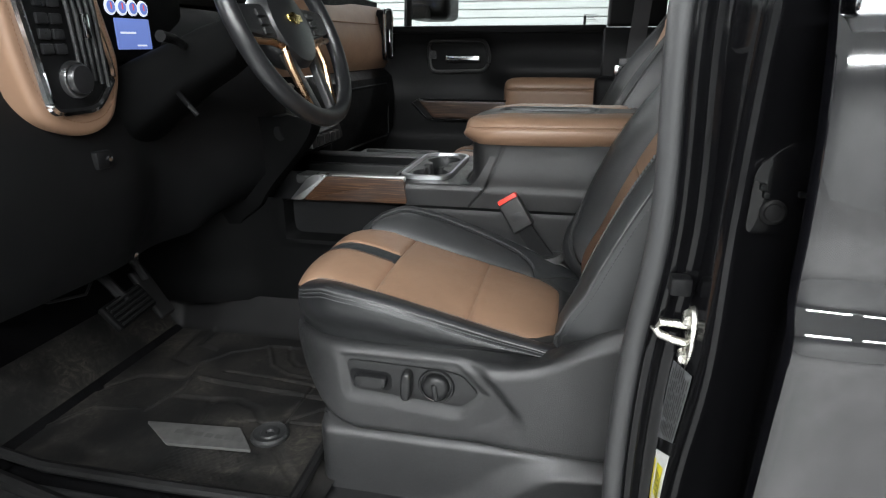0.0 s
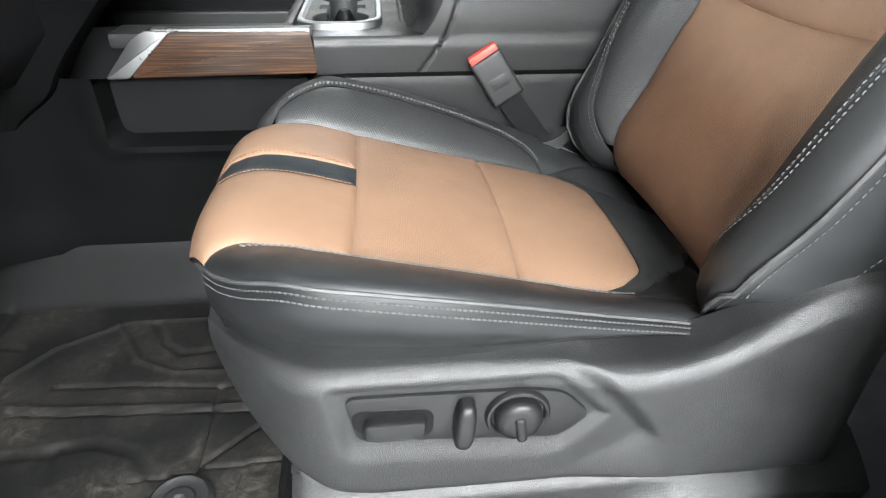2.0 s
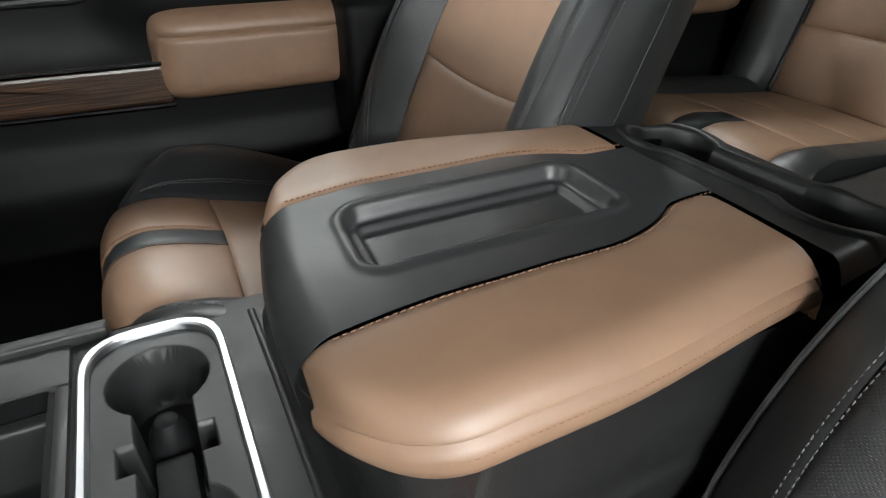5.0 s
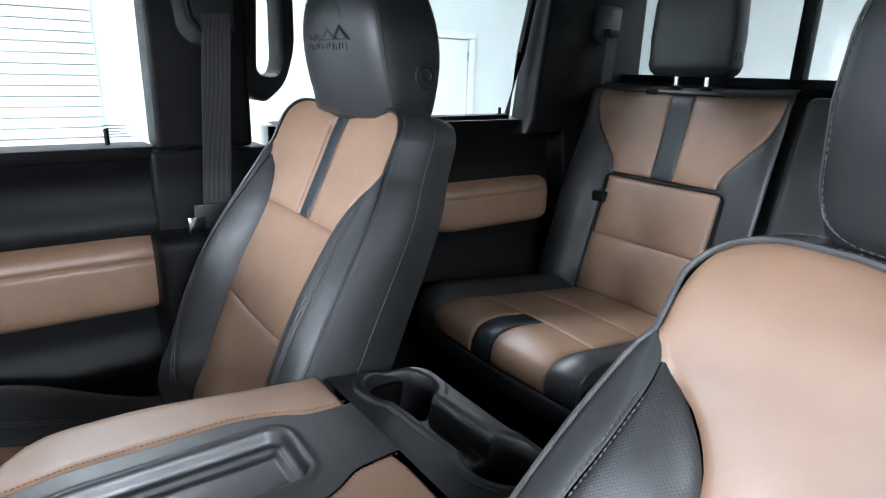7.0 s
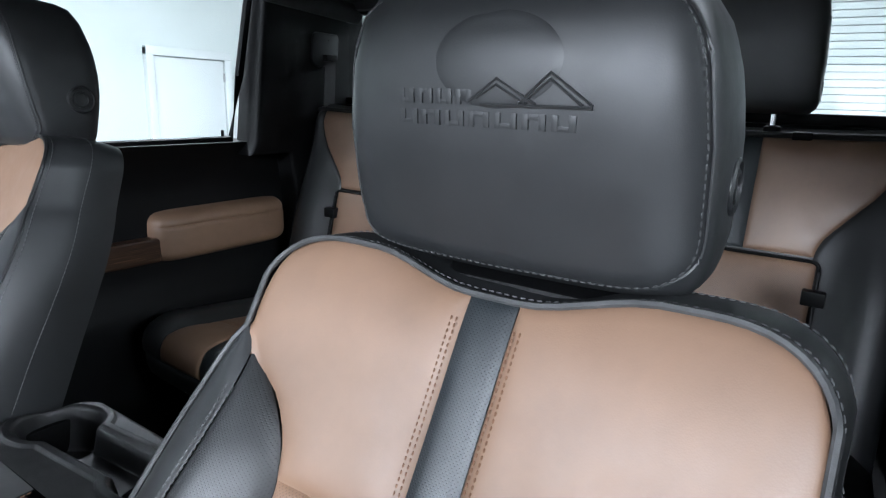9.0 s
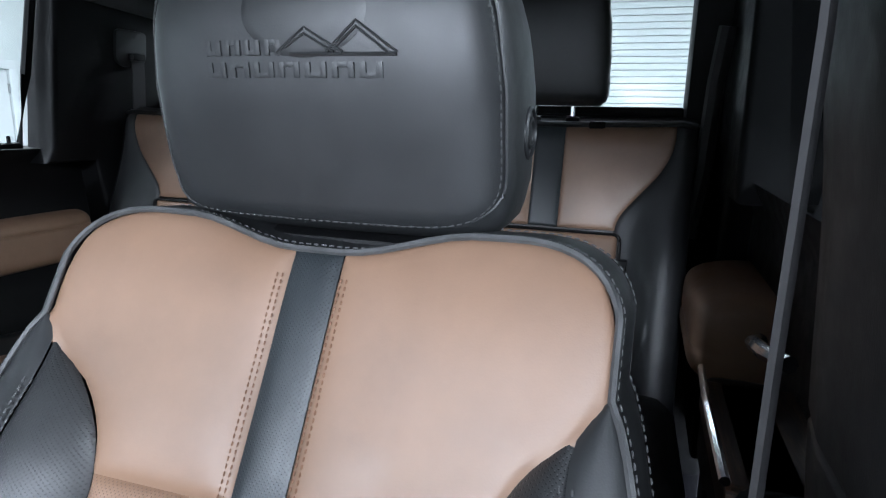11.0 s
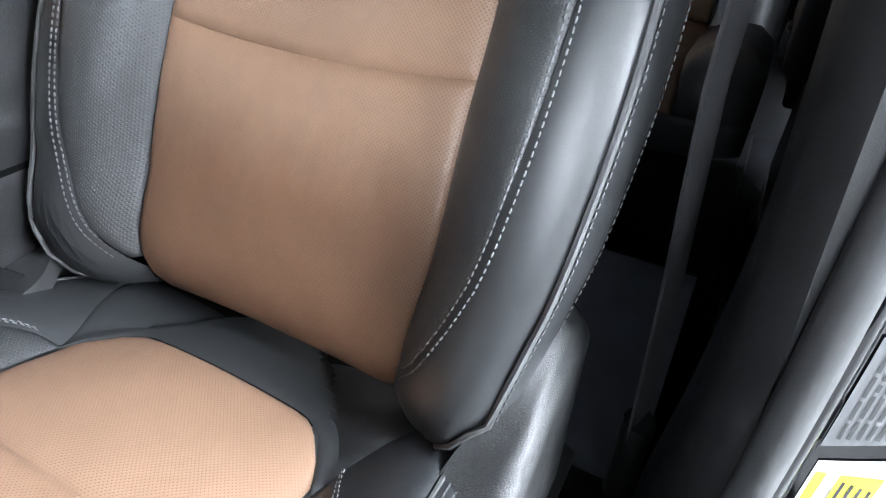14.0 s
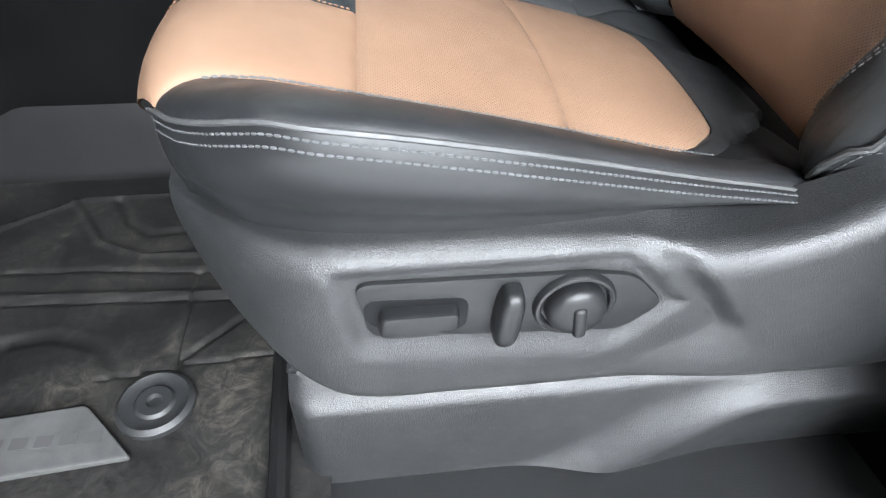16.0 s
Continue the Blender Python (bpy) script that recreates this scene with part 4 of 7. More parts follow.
def open_driver_door():
    """The driver's door, swung wide open in front of the camera's side."""
    door = thing("door_7", -1.12, 0.58, 0.70, "open driver's door of the black truck", "car door", kind="structure")
    m = Matrix.Translation((-1.12, 0.58, 0)) @ pose(0, 0, 0, 0, 0, -72)
    part("door_skin", moved(box(0.0, 1.15, -0.06, 0.0, 0.72, 1.56, 0.02), m), PAINT, door)
    part("door_trim", moved(box(0.02, 1.13, 0.0, 0.07, 0.76, 1.55, 0.03), m), PLASTIC_DARK, door, "black door trim")
    part("armrest", moved(box(0.55, 1.05, 0.07, 0.15, 1.20, 1.36, 0.03, 4), m), TAN_SMOOTH, door, "tan leather armrest")
    part("window_frame", moved(tube([(0.05, -0.03, 1.55), (0.5, -0.03, 1.98), (1.12, -0.03, 2.04), (1.13, -0.03, 1.55)], 0.02, 8), m), PAINT, door)


open_driver_door()


def side_mirror():
    s = thing("side_mirror", -0.6, 2.68, 1.5, "black exterior mirror on the passenger's door", "side mirror")
    part("housing", box(-0.70, -0.52, 2.62, 2.86, 1.60, 1.86, 0.04, 4), PLASTIC_DARK, s)
    part("arm", box(-0.68, -0.60, 2.54, 2.66, 1.60, 1.66, 0.02), PLASTIC_DARK, s)


side_mirror()


# ---- front seats ----
def front_seat(name, label, yc, dz, hand, driver, dx=0.0, hz=0.0, hx=0.0, deep=1.0, slim=1.0, slid=0.0):
    """A bucket seat. p runs sideways, positive towards the console; hand is 1 for the driver's seat and -1 for its mirror image."""
    seat = thing(name, -0.15, yc, 0.78 + dz, label, "car seat", "front seats")

    def place(x, p, z, q=0.0):
        return (x + dx, yc + hand * (p + 0.017 - 0.045 * (z - 1.05)), z + dz)

    # cushion
    tan_w = spline([(-0.02, 0.105), (0.0, 0.122), (0.012, 0.136), (0.035, 0.147), (0.08, 0.151), (0.155, 0.152), (0.33, 0.157), (0.40, 0.157), (0.43, 0.153), (0.45, 0.153), (0.465, 0.158), (0.478, 0.168), (0.50, 0.167), (0.62, 0.162)])
    half_in = spline([(-0.07, 0.236), (0.0, 0.250), (0.1, 0.262), (0.2, 0.270), (0.33, 0.275), (0.38, 0.268), (0.41, 0.254), (0.44, 0.228), (0.46, 0.200), (0.478, 0.172), (0.50, 0.170), (0.62, 0.165)])
    half_out = spline([(-0.07, 0.226), (0.0, 0.232), (0.1, 0.240), (0.15, 0.248), (0.2, 0.259), (0.26, 0.272), (0.33, 0.277), (0.38, 0.270), (0.41, 0.256), (0.43, 0.241), (0.455, 0.208), (0.478, 0.172), (0.50, 0.170), (0.62, 0.165)])

    def half(q, sgn):
        return half_in(q) if sgn > 0 else half_out(q)

    amp_in = spline([(-0.07, 0.004), (0.0, 0.014), (0.1, 0.030), (0.2, 0.040), (0.33, 0.045), (0.39, 0.041), (0.43, 0.031), (0.46, 0.015), (0.478, 0.004), (0.50, 0.0), (0.62, 0.0)])
    amp_out = spline([(-0.07, 0.020), (0.0, 0.034), (0.1, 0.037), (0.15, 0.041), (0.2, 0.047), (0.26, 0.053), (0.33, 0.051), (0.38, 0.040), (0.41, 0.029), (0.43, 0.019), (0.455, 0.007), (0.478, 0.0), (0.50, 0.0), (0.62, 0.0)])

    def cushion_lift(q, p):
        a, w, h = abs(p), tan_w(q), half(q, p)
        full = -0.010 * smooth(a, 0.08, 0.20) * smooth(q, 0.38, 0.465)
        if a <= w:
            return full + 0.012 * (1 - (a / 0.16) ** 2) * (1 - 0.5 * smooth(q, 0.40, 0.50)) if a < 0.16 else full
        t = (a - w) / max(h - w, 1e-4)
        if p > 0:
            s = 1 - (1 - t / 0.78) ** 2 if t < 0.78 else 1 - 0.22 * ((t - 0.78) / 0.22) ** 2
            return full + amp_in(q) * s
        s = 0.55 * math.sin(0.5 * math.pi * min(t / 0.9, 1.0)) + 0.45 * min(t / 0.9, 1.0) - 0.08 * max(0.0, (t - 0.9) / 0.1) ** 2
        return full + amp_out(q) * s

    def cushion_place(x, p, z, q):
        corner = max(0.0, (abs(p) - 0.11) / 0.135) ** 2.4 * 0.028 * smooth(q, 0.36, 0.47)
        return place(x + corner + slid, p, z)

    cushion = Skin(
        [(-0.09, 0.10, 0.982), (-0.04, 0.052, 0.992), (0.0, 0.012, 1.002), (0.155, -0.143, 1.040), (0.33, -0.313, 1.084), (0.40, -0.382, 1.103), (0.44, -0.422, 1.108), (0.475, -0.455, 1.097), (0.505, -0.472, 1.070), (0.54, -0.470, 1.036), (0.62, -0.420, 0.980)],
        cushion_lift, cushion_place, -1)
    inner_p = spline([(0.055, 0.153), (0.062, 0.170), (0.075, 0.186), (0.10, 0.202), (0.15, 0.215), (0.25, 0.225), (0.32, 0.227), (0.37, 0.221), (0.40, 0.208), (0.425, 0.189), (0.445, 0.166)])
    both = ((-1, "outer"), (1, "inner"))
    skirt_foot = spline([(-0.47, 0.165), (-0.45, 0.178), (-0.43, 0.192), (-0.40, 0.222), (-0.35, 0.243), (-0.30, 0.250), (-0.25, 0.252), (-0.15, 0.246), (0.0, 0.226), (0.08, 0.220)])
    low = lambda q: -tan_w(q)
    high = lambda q: tan_w(q)
    s1 = 0.0225
    front_end = lambda a: 0.535 - 0.056 * smooth(a, 0.08, 0.17)

    def front_panel(sgn):
        us, vs = samples(0.205, 0.010), samples(0.16, 0.010)
        rows, uv = [], []
        for u in us:
            qn = 0.33 + 0.205 * u
            outer = tan_w(min(qn, 0.478))
            row = []
            for v in vs:
                a = s1 + v * (outer - s1)
                q = qn if qn <= 0.478 else 0.478 + (qn - 0.478) / 0.057 * (front_end(a) - 0.478)
                d = min(u * 0.205, v * 0.16, (1 - v) * 0.16)
                row.append(cushion.at(q, sgn * a, -0.0045 * math.exp(-d / 0.0045) + 0.003 * (1 - math.exp(-d / 0.03))))
                uv.append((sgn * a, q))
            rows.append(row)
        return (*grid(rows), uv)

    skin_part("cushion_front_panel", front_panel(-1), TAN_SMOOTH, seat)
    skin_part("cushion_front_panel", front_panel(1), TAN_SMOOTH, seat)
    skin_part("cushion_stripe", cushion.panel(0.33, 0.535, lambda q: -s1, lambda q: s1, groove=0.003, puff=0), STRIPE, seat, "black woven stripe between tan panels")
    skin_part("cushion_center_panel", cushion.panel(0.155, 0.33, low, high), TAN_PERF, seat)
    skin_part("cushion_rear_panel", cushion.panel(lambda p: 0.0 + 0.055 * max(0.0, (abs(p) - 0.085) / 0.06) ** 2.2, 0.155, lambda q: -min(tan_w(max(q, 0.03)), 0.15), lambda q: min(tan_w(max(q, 0.03)), 0.15)), TAN_PERF, seat)
    cross_w = lambda q: 0.150 + 0.050 * smooth(q, 0.062, -0.055)
    cross_edge = lambda q: cross_w(-0.085 + (q + 0.085) / 0.085 * 0.1506)
    skin_part("cushion_cross_panel", cushion.panel(-0.085, lambda p: 0.0 + 0.055 * max(0.0, (min(abs(p), 0.15) - 0.085) / 0.06) ** 2.2, lambda q: -cross_edge(q), cross_edge, puff=0.0, step=0.007, groove=0.003), BLACK_SMOOTH, seat)
    for sgn in (-1, 1):
        skin_part("seam_lining", cushion.panel(-0.085, 0.13, lambda q: sgn * 0.105, lambda q: sgn * 0.200, puff=-0.006, groove=0.006, step=0.008), BLACK_SMOOTH, seat)
    for sgn, word in both:
        def edge(fn):
            return (lambda q: sgn * fn(q))
        start = lambda q: cross_w(q) if q < 0.06 else tan_w(q)
        if sgn > 0:
            skin_part("bolster", cushion.panel(0.056, 0.442, edge(tan_w), edge(inner_p), step=0.012, groove=0.003, puff=0.002), BLACK_PERF, seat, "perforated black leather bolster", False)
            skin_part("bolster_edge", cushion.panel(-0.085, 0.478, edge(lambda q: start(q) if q < 0.056 or q > 0.442 else inner_p(q)), edge(half_in), step=0.009, groove=0.002, puff=0.0), BLACK_SMOOTH, seat)
        else:
            skin_part("bolster", cushion.panel(-0.085, 0.478, edge(start), edge(half_out), step=0.008, groove=0.003, puff=0.002), BLACK_WORN, seat, "black leather bolster worn shiny along its edge")
        rows = []
        foot = None
        for i in range(57):
            q = -0.085 + 0.563 * min(i / 48, 1.0)
            across = half(q, sgn)
            if i > 48:
                across = 0.171 - 0.08 * (i - 48) / 8
                q = front_end(across)
                foot = foot + Vector((-0.002, -hand * sgn * 0.0125, -0.002))
            top = Vector(cushion.at(q, sgn * across))
            zb = 0.980 + 0.040 * smooth(q, 0.33, 0.478) + dz
            if i <= 48:
                foot = Vector((top.x + 0.016 * smooth(q, 0.38, 0.478), top.y - hand * sgn * 0.026, zb))
                if sgn < 0:
                    foot = Vector(place(top.x - dx + 0.010 * smooth(q, 0.38, 0.478), -skirt_foot(top.x - dx - slid), 1.030 - 0.012 * smooth(q, 0.40, 0.478)))
            row = []
            for j in range(11):
                v = j / 10
                out = 0.011 * math.sin(math.pi * min(v * 1.5, 1.0)) ** 0.7 * smooth(54 - i, 0, 10)
                out += 0.026 * (v - v**1.6) * (i <= 48)
                w = top.lerp(foot, v)
                row.append((w.x, w.y + hand * sgn * out, w.z))
            rows.append(row)
        part("cushion_skirt", grid(rows), BLACK_SKIRT, seat)
        edge_q = [-0.06 + 0.538 * i / 60 for i in range(61)]
        part("piping", tube([cushion.at(q, sgn * half(q, sgn), -0.0002) for q in edge_q], 0.0020, 6), PIPE_GREY if driver and sgn < 0 else BLACK_SMOOTH, seat, "worn grey piping" if driver and sgn < 0 else "black piping")
        lines = []
        for drop in (0.0062, 0.0128):
            pts, ups = [], []
            for row in rows:
                way, k = drop, 0
                v, w = Vector(row[0]), Vector(row[1])
                while (w - v).length < way and k < 9:
                    way -= (w - v).length
                    k += 1
                    v, w = w, Vector(row[k + 1])
                up = Vector((0, hand * sgn, 0.45)).normalized()
                pts.append(v.lerp(w, min(way / max((w - v).length, 1e-6), 1.0)) + up * 0.0007)
                ups.append(up)
            lines.append(stitch_line(pts[2:], ups[2:], 0.0050, 0.0042, 0.0009))
        if sgn > 0:
            sew = [(0.06 + 0.37 * i / 50) for i in range(51)]
            lines += [cushion.stitches([(q, inner_p(q) + off) for q in sew]) for off in (0.004, 0.0075)]
        else:
            sew = [(0.035 + 0.395 * i / 60) for i in range(61)]
            lines += [cushion.stitches([(q, -tan_w(max(q, 0.05)) - off * (0.30 + 0.70 * smooth(q, 0.03, 0.09)) * (1 - 0.35 * smooth(q, 0.30, 0.43))) for q in sew], raise_=0.0028) for off in (0.0270, 0.0320)]
        part("stitching", join(*lines), THREAD, seat, "light grey double stitching", kind="stuff")
    sew = [0.335 + 0.21 * i / 40 for i in range(41)]
    part("stitching", join(*[cushion.stitches([(q, s * (s1 + 0.004)) for q in sew], 0.005, 0.0034) for s in (-1, 1)]), THREAD_TAN, seat, "brown stitching along the stripe", kind="stuff")

    # backrest
    round_off = lambda t: 1 - (1 - min(max(t, 0.0), 1.0) ** 2.6) ** (1 / 2.6)
    top_q = lambda p: 0.690 + 0.020 * smooth(abs(p), 0.02, 0.12) - 0.085 * round_off((abs(p) - 0.14) / 0.085)
    back_tan = spline([(0.0, 0.128), (0.03, 0.140), (0.07, 0.150), (0.15, 0.156), (0.312, 0.153), (0.46, 0.142), (0.50, 0.143), (0.53, 0.152), (0.565, 0.176), (0.595, 0.206), (0.615, 0.222)])
    back_half = spline([(0.0, 0.248), (0.05, 0.258), (0.1, 0.265), (0.2, 0.2715), (0.28, 0.272), (0.36, 0.267), (0.45, 0.258), (0.53, 0.246), (0.615, 0.222), (0.66, 0.196), (0.70, 0.15)])
    back_mid = spline([(0.072, 0.150), (0.09, 0.166), (0.105, 0.181), (0.13, 0.197), (0.19, 0.216), (0.25, 0.224), (0.33, 0.227), (0.45, 0.217), (0.53, 0.207), (0.58, 0.205), (0.615, 0.214)])
    back_amp = spline([(0.0, 0.0), (0.03, 0.012), (0.06, 0.034), (0.15, 0.048), (0.3, 0.049), (0.42, 0.042), (0.5, 0.030), (0.57, 0.014), (0.615, 0.003), (0.75, 0.0)])

    def back_edge(q, sgn):
        """Edge of the tan panels: a little wider on the door's side than on the console's."""
        return back_tan(q) + ((0.005 + 0.007 * smooth(q, 0.26, 0.42)) if sgn < 0 else -0.004) * smooth(q, 0.62, 0.50)

    def back_seam(q, sgn):
        return max(back_mid(q), back_edge(q, sgn) + 0.001)

    def back_lift(q, p):
        a, w, h = abs(p), back_edge(min(q, 0.615), p), back_half(min(q, 0.7))
        bulge = 0.010 * math.exp(-(((q - 0.18) / 0.10) ** 2)) * (1 - min(1, (a / 0.17) ** 2))
        if a <= w or q > 0.612:
            return bulge + 0.006 * (a / 0.15) ** 2
        t = (a - w) / max(h - w, 1e-4)
        s = 1 - (1 - t / 0.6) ** 2 if t < 0.6 else 1 - 0.30 * ((t - 0.6) / 0.4) ** 2
        return 0.006 * (w / 0.15) ** 2 + back_amp(q) * s

    back = Skin(
        [(-0.03, 0.150, 1.018), (0.02, 0.100, 1.018), (0.045, 0.070, 1.026), (0.07, 0.0625, 1.050), (0.18, 0.100, 1.153), (0.312, 0.149, 1.276), (0.50, 0.236, 1.443), (0.60, 0.281, 1.532), (0.672, 0.313, 1.596), (0.70, 0.327, 1.620), (0.75, 0.352, 1.662)],
        back_lift, place, 1)
    seam2 = lambda p: 0.312 - 0.009 * (1 - (p / 0.153) ** 2)
    blow, bhigh = (lambda q: -back_edge(q, -1)), (lambda q: back_edge(q, 1))
    skin_part("back_lower_panel", back.panel(0.03, seam2, blow, bhigh), TAN_DARK_LOW if driver else TAN_PERF, seat, "perforated tan leather, darker towards the bottom" if driver else "")
    skin_part("back_middle_panel", back.panel(seam2, 0.50, blow, bhigh), TAN_PERF, seat)
    s2 = 0.0205
    wide = spline([(0.0, 0.143), (0.15, 0.152), (0.3, 0.172), (0.45, 0.205), (0.58, 0.2190), (0.75, 0.222), (0.9, 0.2205), (0.96, 0.216), (1.0, 0.205)])

    def upper(left, right):
        us, vs = samples(0.19, 0.012), samples(0.15, 0.012)
        rows, uv = [], []
        for u in us:
            row = []
            for v in vs:
                w = wide(u)
                w += (0.012 if left < -0.1 else -0.004) * (1 - smooth(u, 0.1, 0.62))
                pl, pr = (left if abs(left) < 0.1 else -w), (right if abs(right) < 0.1 else w)
                p = pl + v * (pr - pl)
                q = 0.50 + u * (top_q(p) - 0.50)
                d = min(u * 0.19, (1 - u) * 0.19, v * abs(pr - pl), (1 - v) * abs(pr - pl))
                row.append(back.at(q, p, -0.0045 * math.exp(-d / 0.0045) + 0.003 * (1 - math.exp(-d / 0.03))))
                uv.append((p, q))
            rows.append(row)
        return (*grid(rows), uv)

    skin_part("back_upper_panel", upper(-0.2, -s2), TAN_SMOOTH, seat)
    skin_part("back_upper_panel", upper(s2, 0.2), TAN_SMOOTH, seat)
    skin_part("back_stripe", back.panel(0.50, top_q, lambda q: -s2, lambda q: s2, groove=0.003, puff=0.0), STRIPE, seat, "black woven stripe between tan panels")
    sew = [0.503 + 0.168 * i / 40 for i in range(41)]
    part("stitching", join(*[back.stitches([(q, s * (s2 + o)) for q in sew], 0.0052, 0.0034) for s in (-1, 1) for o in (0.004, 0.0085)]), THREAD_TAN, seat, "brown double stitching along the stripe", kind="stuff")
    for sgn, word in both:
        def edge(fn):
            return (lambda q: sgn * fn(q))
        skin_part("back_bolster", back.panel(0.078, 0.612, edge(lambda q: back_edge(q, sgn)), edge(lambda q: back_seam(q, sgn)), step=0.014, groove=0.004, puff=0.002), BLACK_PERF, seat, "perforated black leather bolster")
        skin_part("back_bolster_edge", back.panel(lambda p: 0.025 + 0.075 * smooth(abs(p), 0.17, 0.262), 0.613, edge(lambda q: back_seam(q, sgn) if q > 0.078 else back_edge(max(q, 0.0), sgn)), edge(back_half), step=0.014, groove=0.002, puff=0.0), BLACK_SMOOTH, seat)
        sew = [0.082 + 0.478 * i / 80 for i in range(81)]
        part("stitching", join(*[back.stitches([(q, sgn * (back_seam(q, sgn) + o)) for q in sew], raise_=0.0012) for o in (-0.003, 0.004)]), THREAD if sgn < 0 else PIPE_GREY, seat, "grey double stitching", kind="stuff")
    # the rim of the backrest, from one foot over the top to the other
    lower = [(0.025 + 0.075 * smooth(p, 0.17, 0.262), p) for p in (0.185, 0.20, 0.215, 0.23, 0.243)]

    def rim_point(u):
        p = back_half(0.025 + 0.588 * u)
        q = 0.025 + 0.075 * smooth(p, 0.17, 0.262)
        return (q + u * (0.613 - q), p)

    rim = list(lower)
    rim += [rim_point(i / 35) for i in range(36)]
    for i in range(1, 40):
        u = i / 40
        p = 0.222 * math.cos(math.pi * u)
        q = top_q(p)
        rim.append((q, p))
    rim += [(q, -p) for q, p in (rim_point(1 - i / 35) for i in range(36))]
    rim += [(q, -p) for q, p in reversed(lower)]
    front = [Vector(back.at(q, p)) for q, p in rim]
    mid = Vector(place(0.22, 0.0, 1.36, 0.0))
    depth = spline([(0.95, 0.15), (1.15, 0.165), (1.35, 0.160), (1.55, 0.135), (1.66, 0.115)])
    rows = []
    for v in front:
        d = depth(v.z - dz)
        outward = Vector((0, v.y - mid.y, max(0.0, v.z - dz - 1.45) * (v.z - mid.z)))
        outward.normalize()
        row = []
        for j in range(9):
            u = j / 8
            back_dir = Vector((math.cos(radians(22)), 0, -math.sin(radians(22)) * 0.35))
            row.append(v + back_dir * d * u + outward * (0.016 * math.sin(math.pi * u) - 0.016 * u))
        rows.append(row)
    part("back_side", grid(rows), BLACK_SMOOTH, seat, "black leather side of the backrest")
    ring = [r[-1] for r in rows]
    center = sum(ring, Vector()) / len(ring)
    shell = [[p.lerp(center, k) + Vector((0.022 * math.sin(k * math.pi / 2), 0, 0)) for k in (0, 0.06, 0.15, 0.4, 0.7, 0.98)] for p in ring]
    part("back_shell", grid(shell), PLASTIC, seat, "black plastic back shell")
    part("piping", tube([v + Vector((-0.001, 0, 0)) for v in front], 0.0028, 6), PIPE_GREY if driver else PLASTIC_SATIN, seat, "grey piping round the backrest")
    ups = [Vector((0, v.y - mid.y, 0.02 if v.z - dz < 1.5 else v.z - mid.z)) for v in front]
    lines = []
    pts = [r[0].lerp(r[1], 0.45) + u.normalized() * 0.0012 for r, u in zip(rows, ups)]
    lines.append(stitch_line(pts, ups, 0.0066, 0.0044, 0.0008))
    pts = [r[4] + u.normalized() * 0.001 for r, u in zip(rows, ups)]
    lines.append(stitch_line(pts, ups, 0.0066, 0.0044, 0.0007))
    part("stitching", join(*lines), THREAD if driver else PIPE_GREY, seat, "grey stitching along the rim", kind="stuff")
    # the top of the backrest under the headrest
    part("top_cover", moved(box(-0.04, 0.035, -0.10, 0.10, -0.022, 0.0, 0.008), Matrix.Translation((0.385 + dx, place(0, 0, 1.62)[1], 1.618 + dz))), PLASTIC_DARK, seat)

    # headrest
    hx += dx
    wide_at = spline([(1.618, 0.122), (1.626, 0.137), (1.643, 0.146), (1.69, 0.150), (1.72, 0.150), (1.76, 0.146), (1.80, 0.137), (1.822, 0.126), (1.838, 0.104), (1.845, 0.07)])
    width = lambda z: slim * wide_at(z)
    face = spline([(1.618, 0.368), (1.626, 0.348), (1.660, 0.330), (1.71, 0.316), (1.76, 0.309), (1.80, 0.311), (1.822, 0.318), (1.838, 0.334), (1.845, 0.36)])
    rear_at = spline([(1.618, 0.42), (1.626, 0.440), (1.660, 0.458), (1.71, 0.470), (1.76, 0.470), (1.80, 0.460), (1.822, 0.450), (1.838, 0.430), (1.845, 0.40)])
    rear = lambda z: face(z) + deep * (rear_at(z) - face(z))
    hy = place(0, 0.018, 1.74)[1]
    hd = dz + hz
    zs = [1.618, 1.621, 1.626, 1.634, 1.645, 1.665, 1.685, 1.71, 1.735, 1.76, 1.78, 1.80, 1.812, 1.822, 1.831, 1.838, 1.842, 1.845]
    rows = []
    for z in zs:
        w, a, b = width(z), face(z), rear(z)
        row = []
        for x, y in superellipse((b - a) / 2, w, 6.5, 56):
            crown = 0.012 * (y / 0.14) ** 2 if x < 0 else 0.0
            row.append(((a + b) / 2 + x + crown + hx, hy + y, z + hd))
        rows.append(row)
    head = part("headrest", capped(rows), BLACK_SMOOTH, seat, "black leather headrest with an embossed emblem")

    def on_face(y, z, off=0.0):
        a, b, w = face(z), rear(z), width(z)
        curve = (1 - min(abs(y) / w, 0.999) ** 6.5) ** (1 / 6.5)
        return ((a + b) / 2 - (b - a) / 2 * curve + 0.012 * (y / 0.14) ** 2 - off + hx, hy + y, z + hd)

    pts = []
    for k in range(101):
        w = 2 * math.pi * k / 100
        c, s = math.cos(w), math.sin(w)
        z = 1.730 + 0.100 * math.copysign(abs(s) ** 0.28, s)
        y = (width(z) - 0.0065) * math.copysign(abs(c) ** 0.28, c)
        pts.append(Vector(on_face(y, z, 0.0016)))
    part("stitching", stitch_line(pts, [Vector((-1, 0, 0))] * len(pts), 0.0062, 0.0042, 0.0007), PIPE_GREY, head, "grey stitching round the face", kind="stuff")
    part("face_piping", tube([v + Vector((0.004, math.copysign(0.003, v.y - hy), 0.0)) for v in pts[:-1]], 0.0014, 6, closed=True), BLACK_SMOOTH, head)
    # the embossed emblem: a low disc over two rows of plain blocks and two peaks
    rows = []
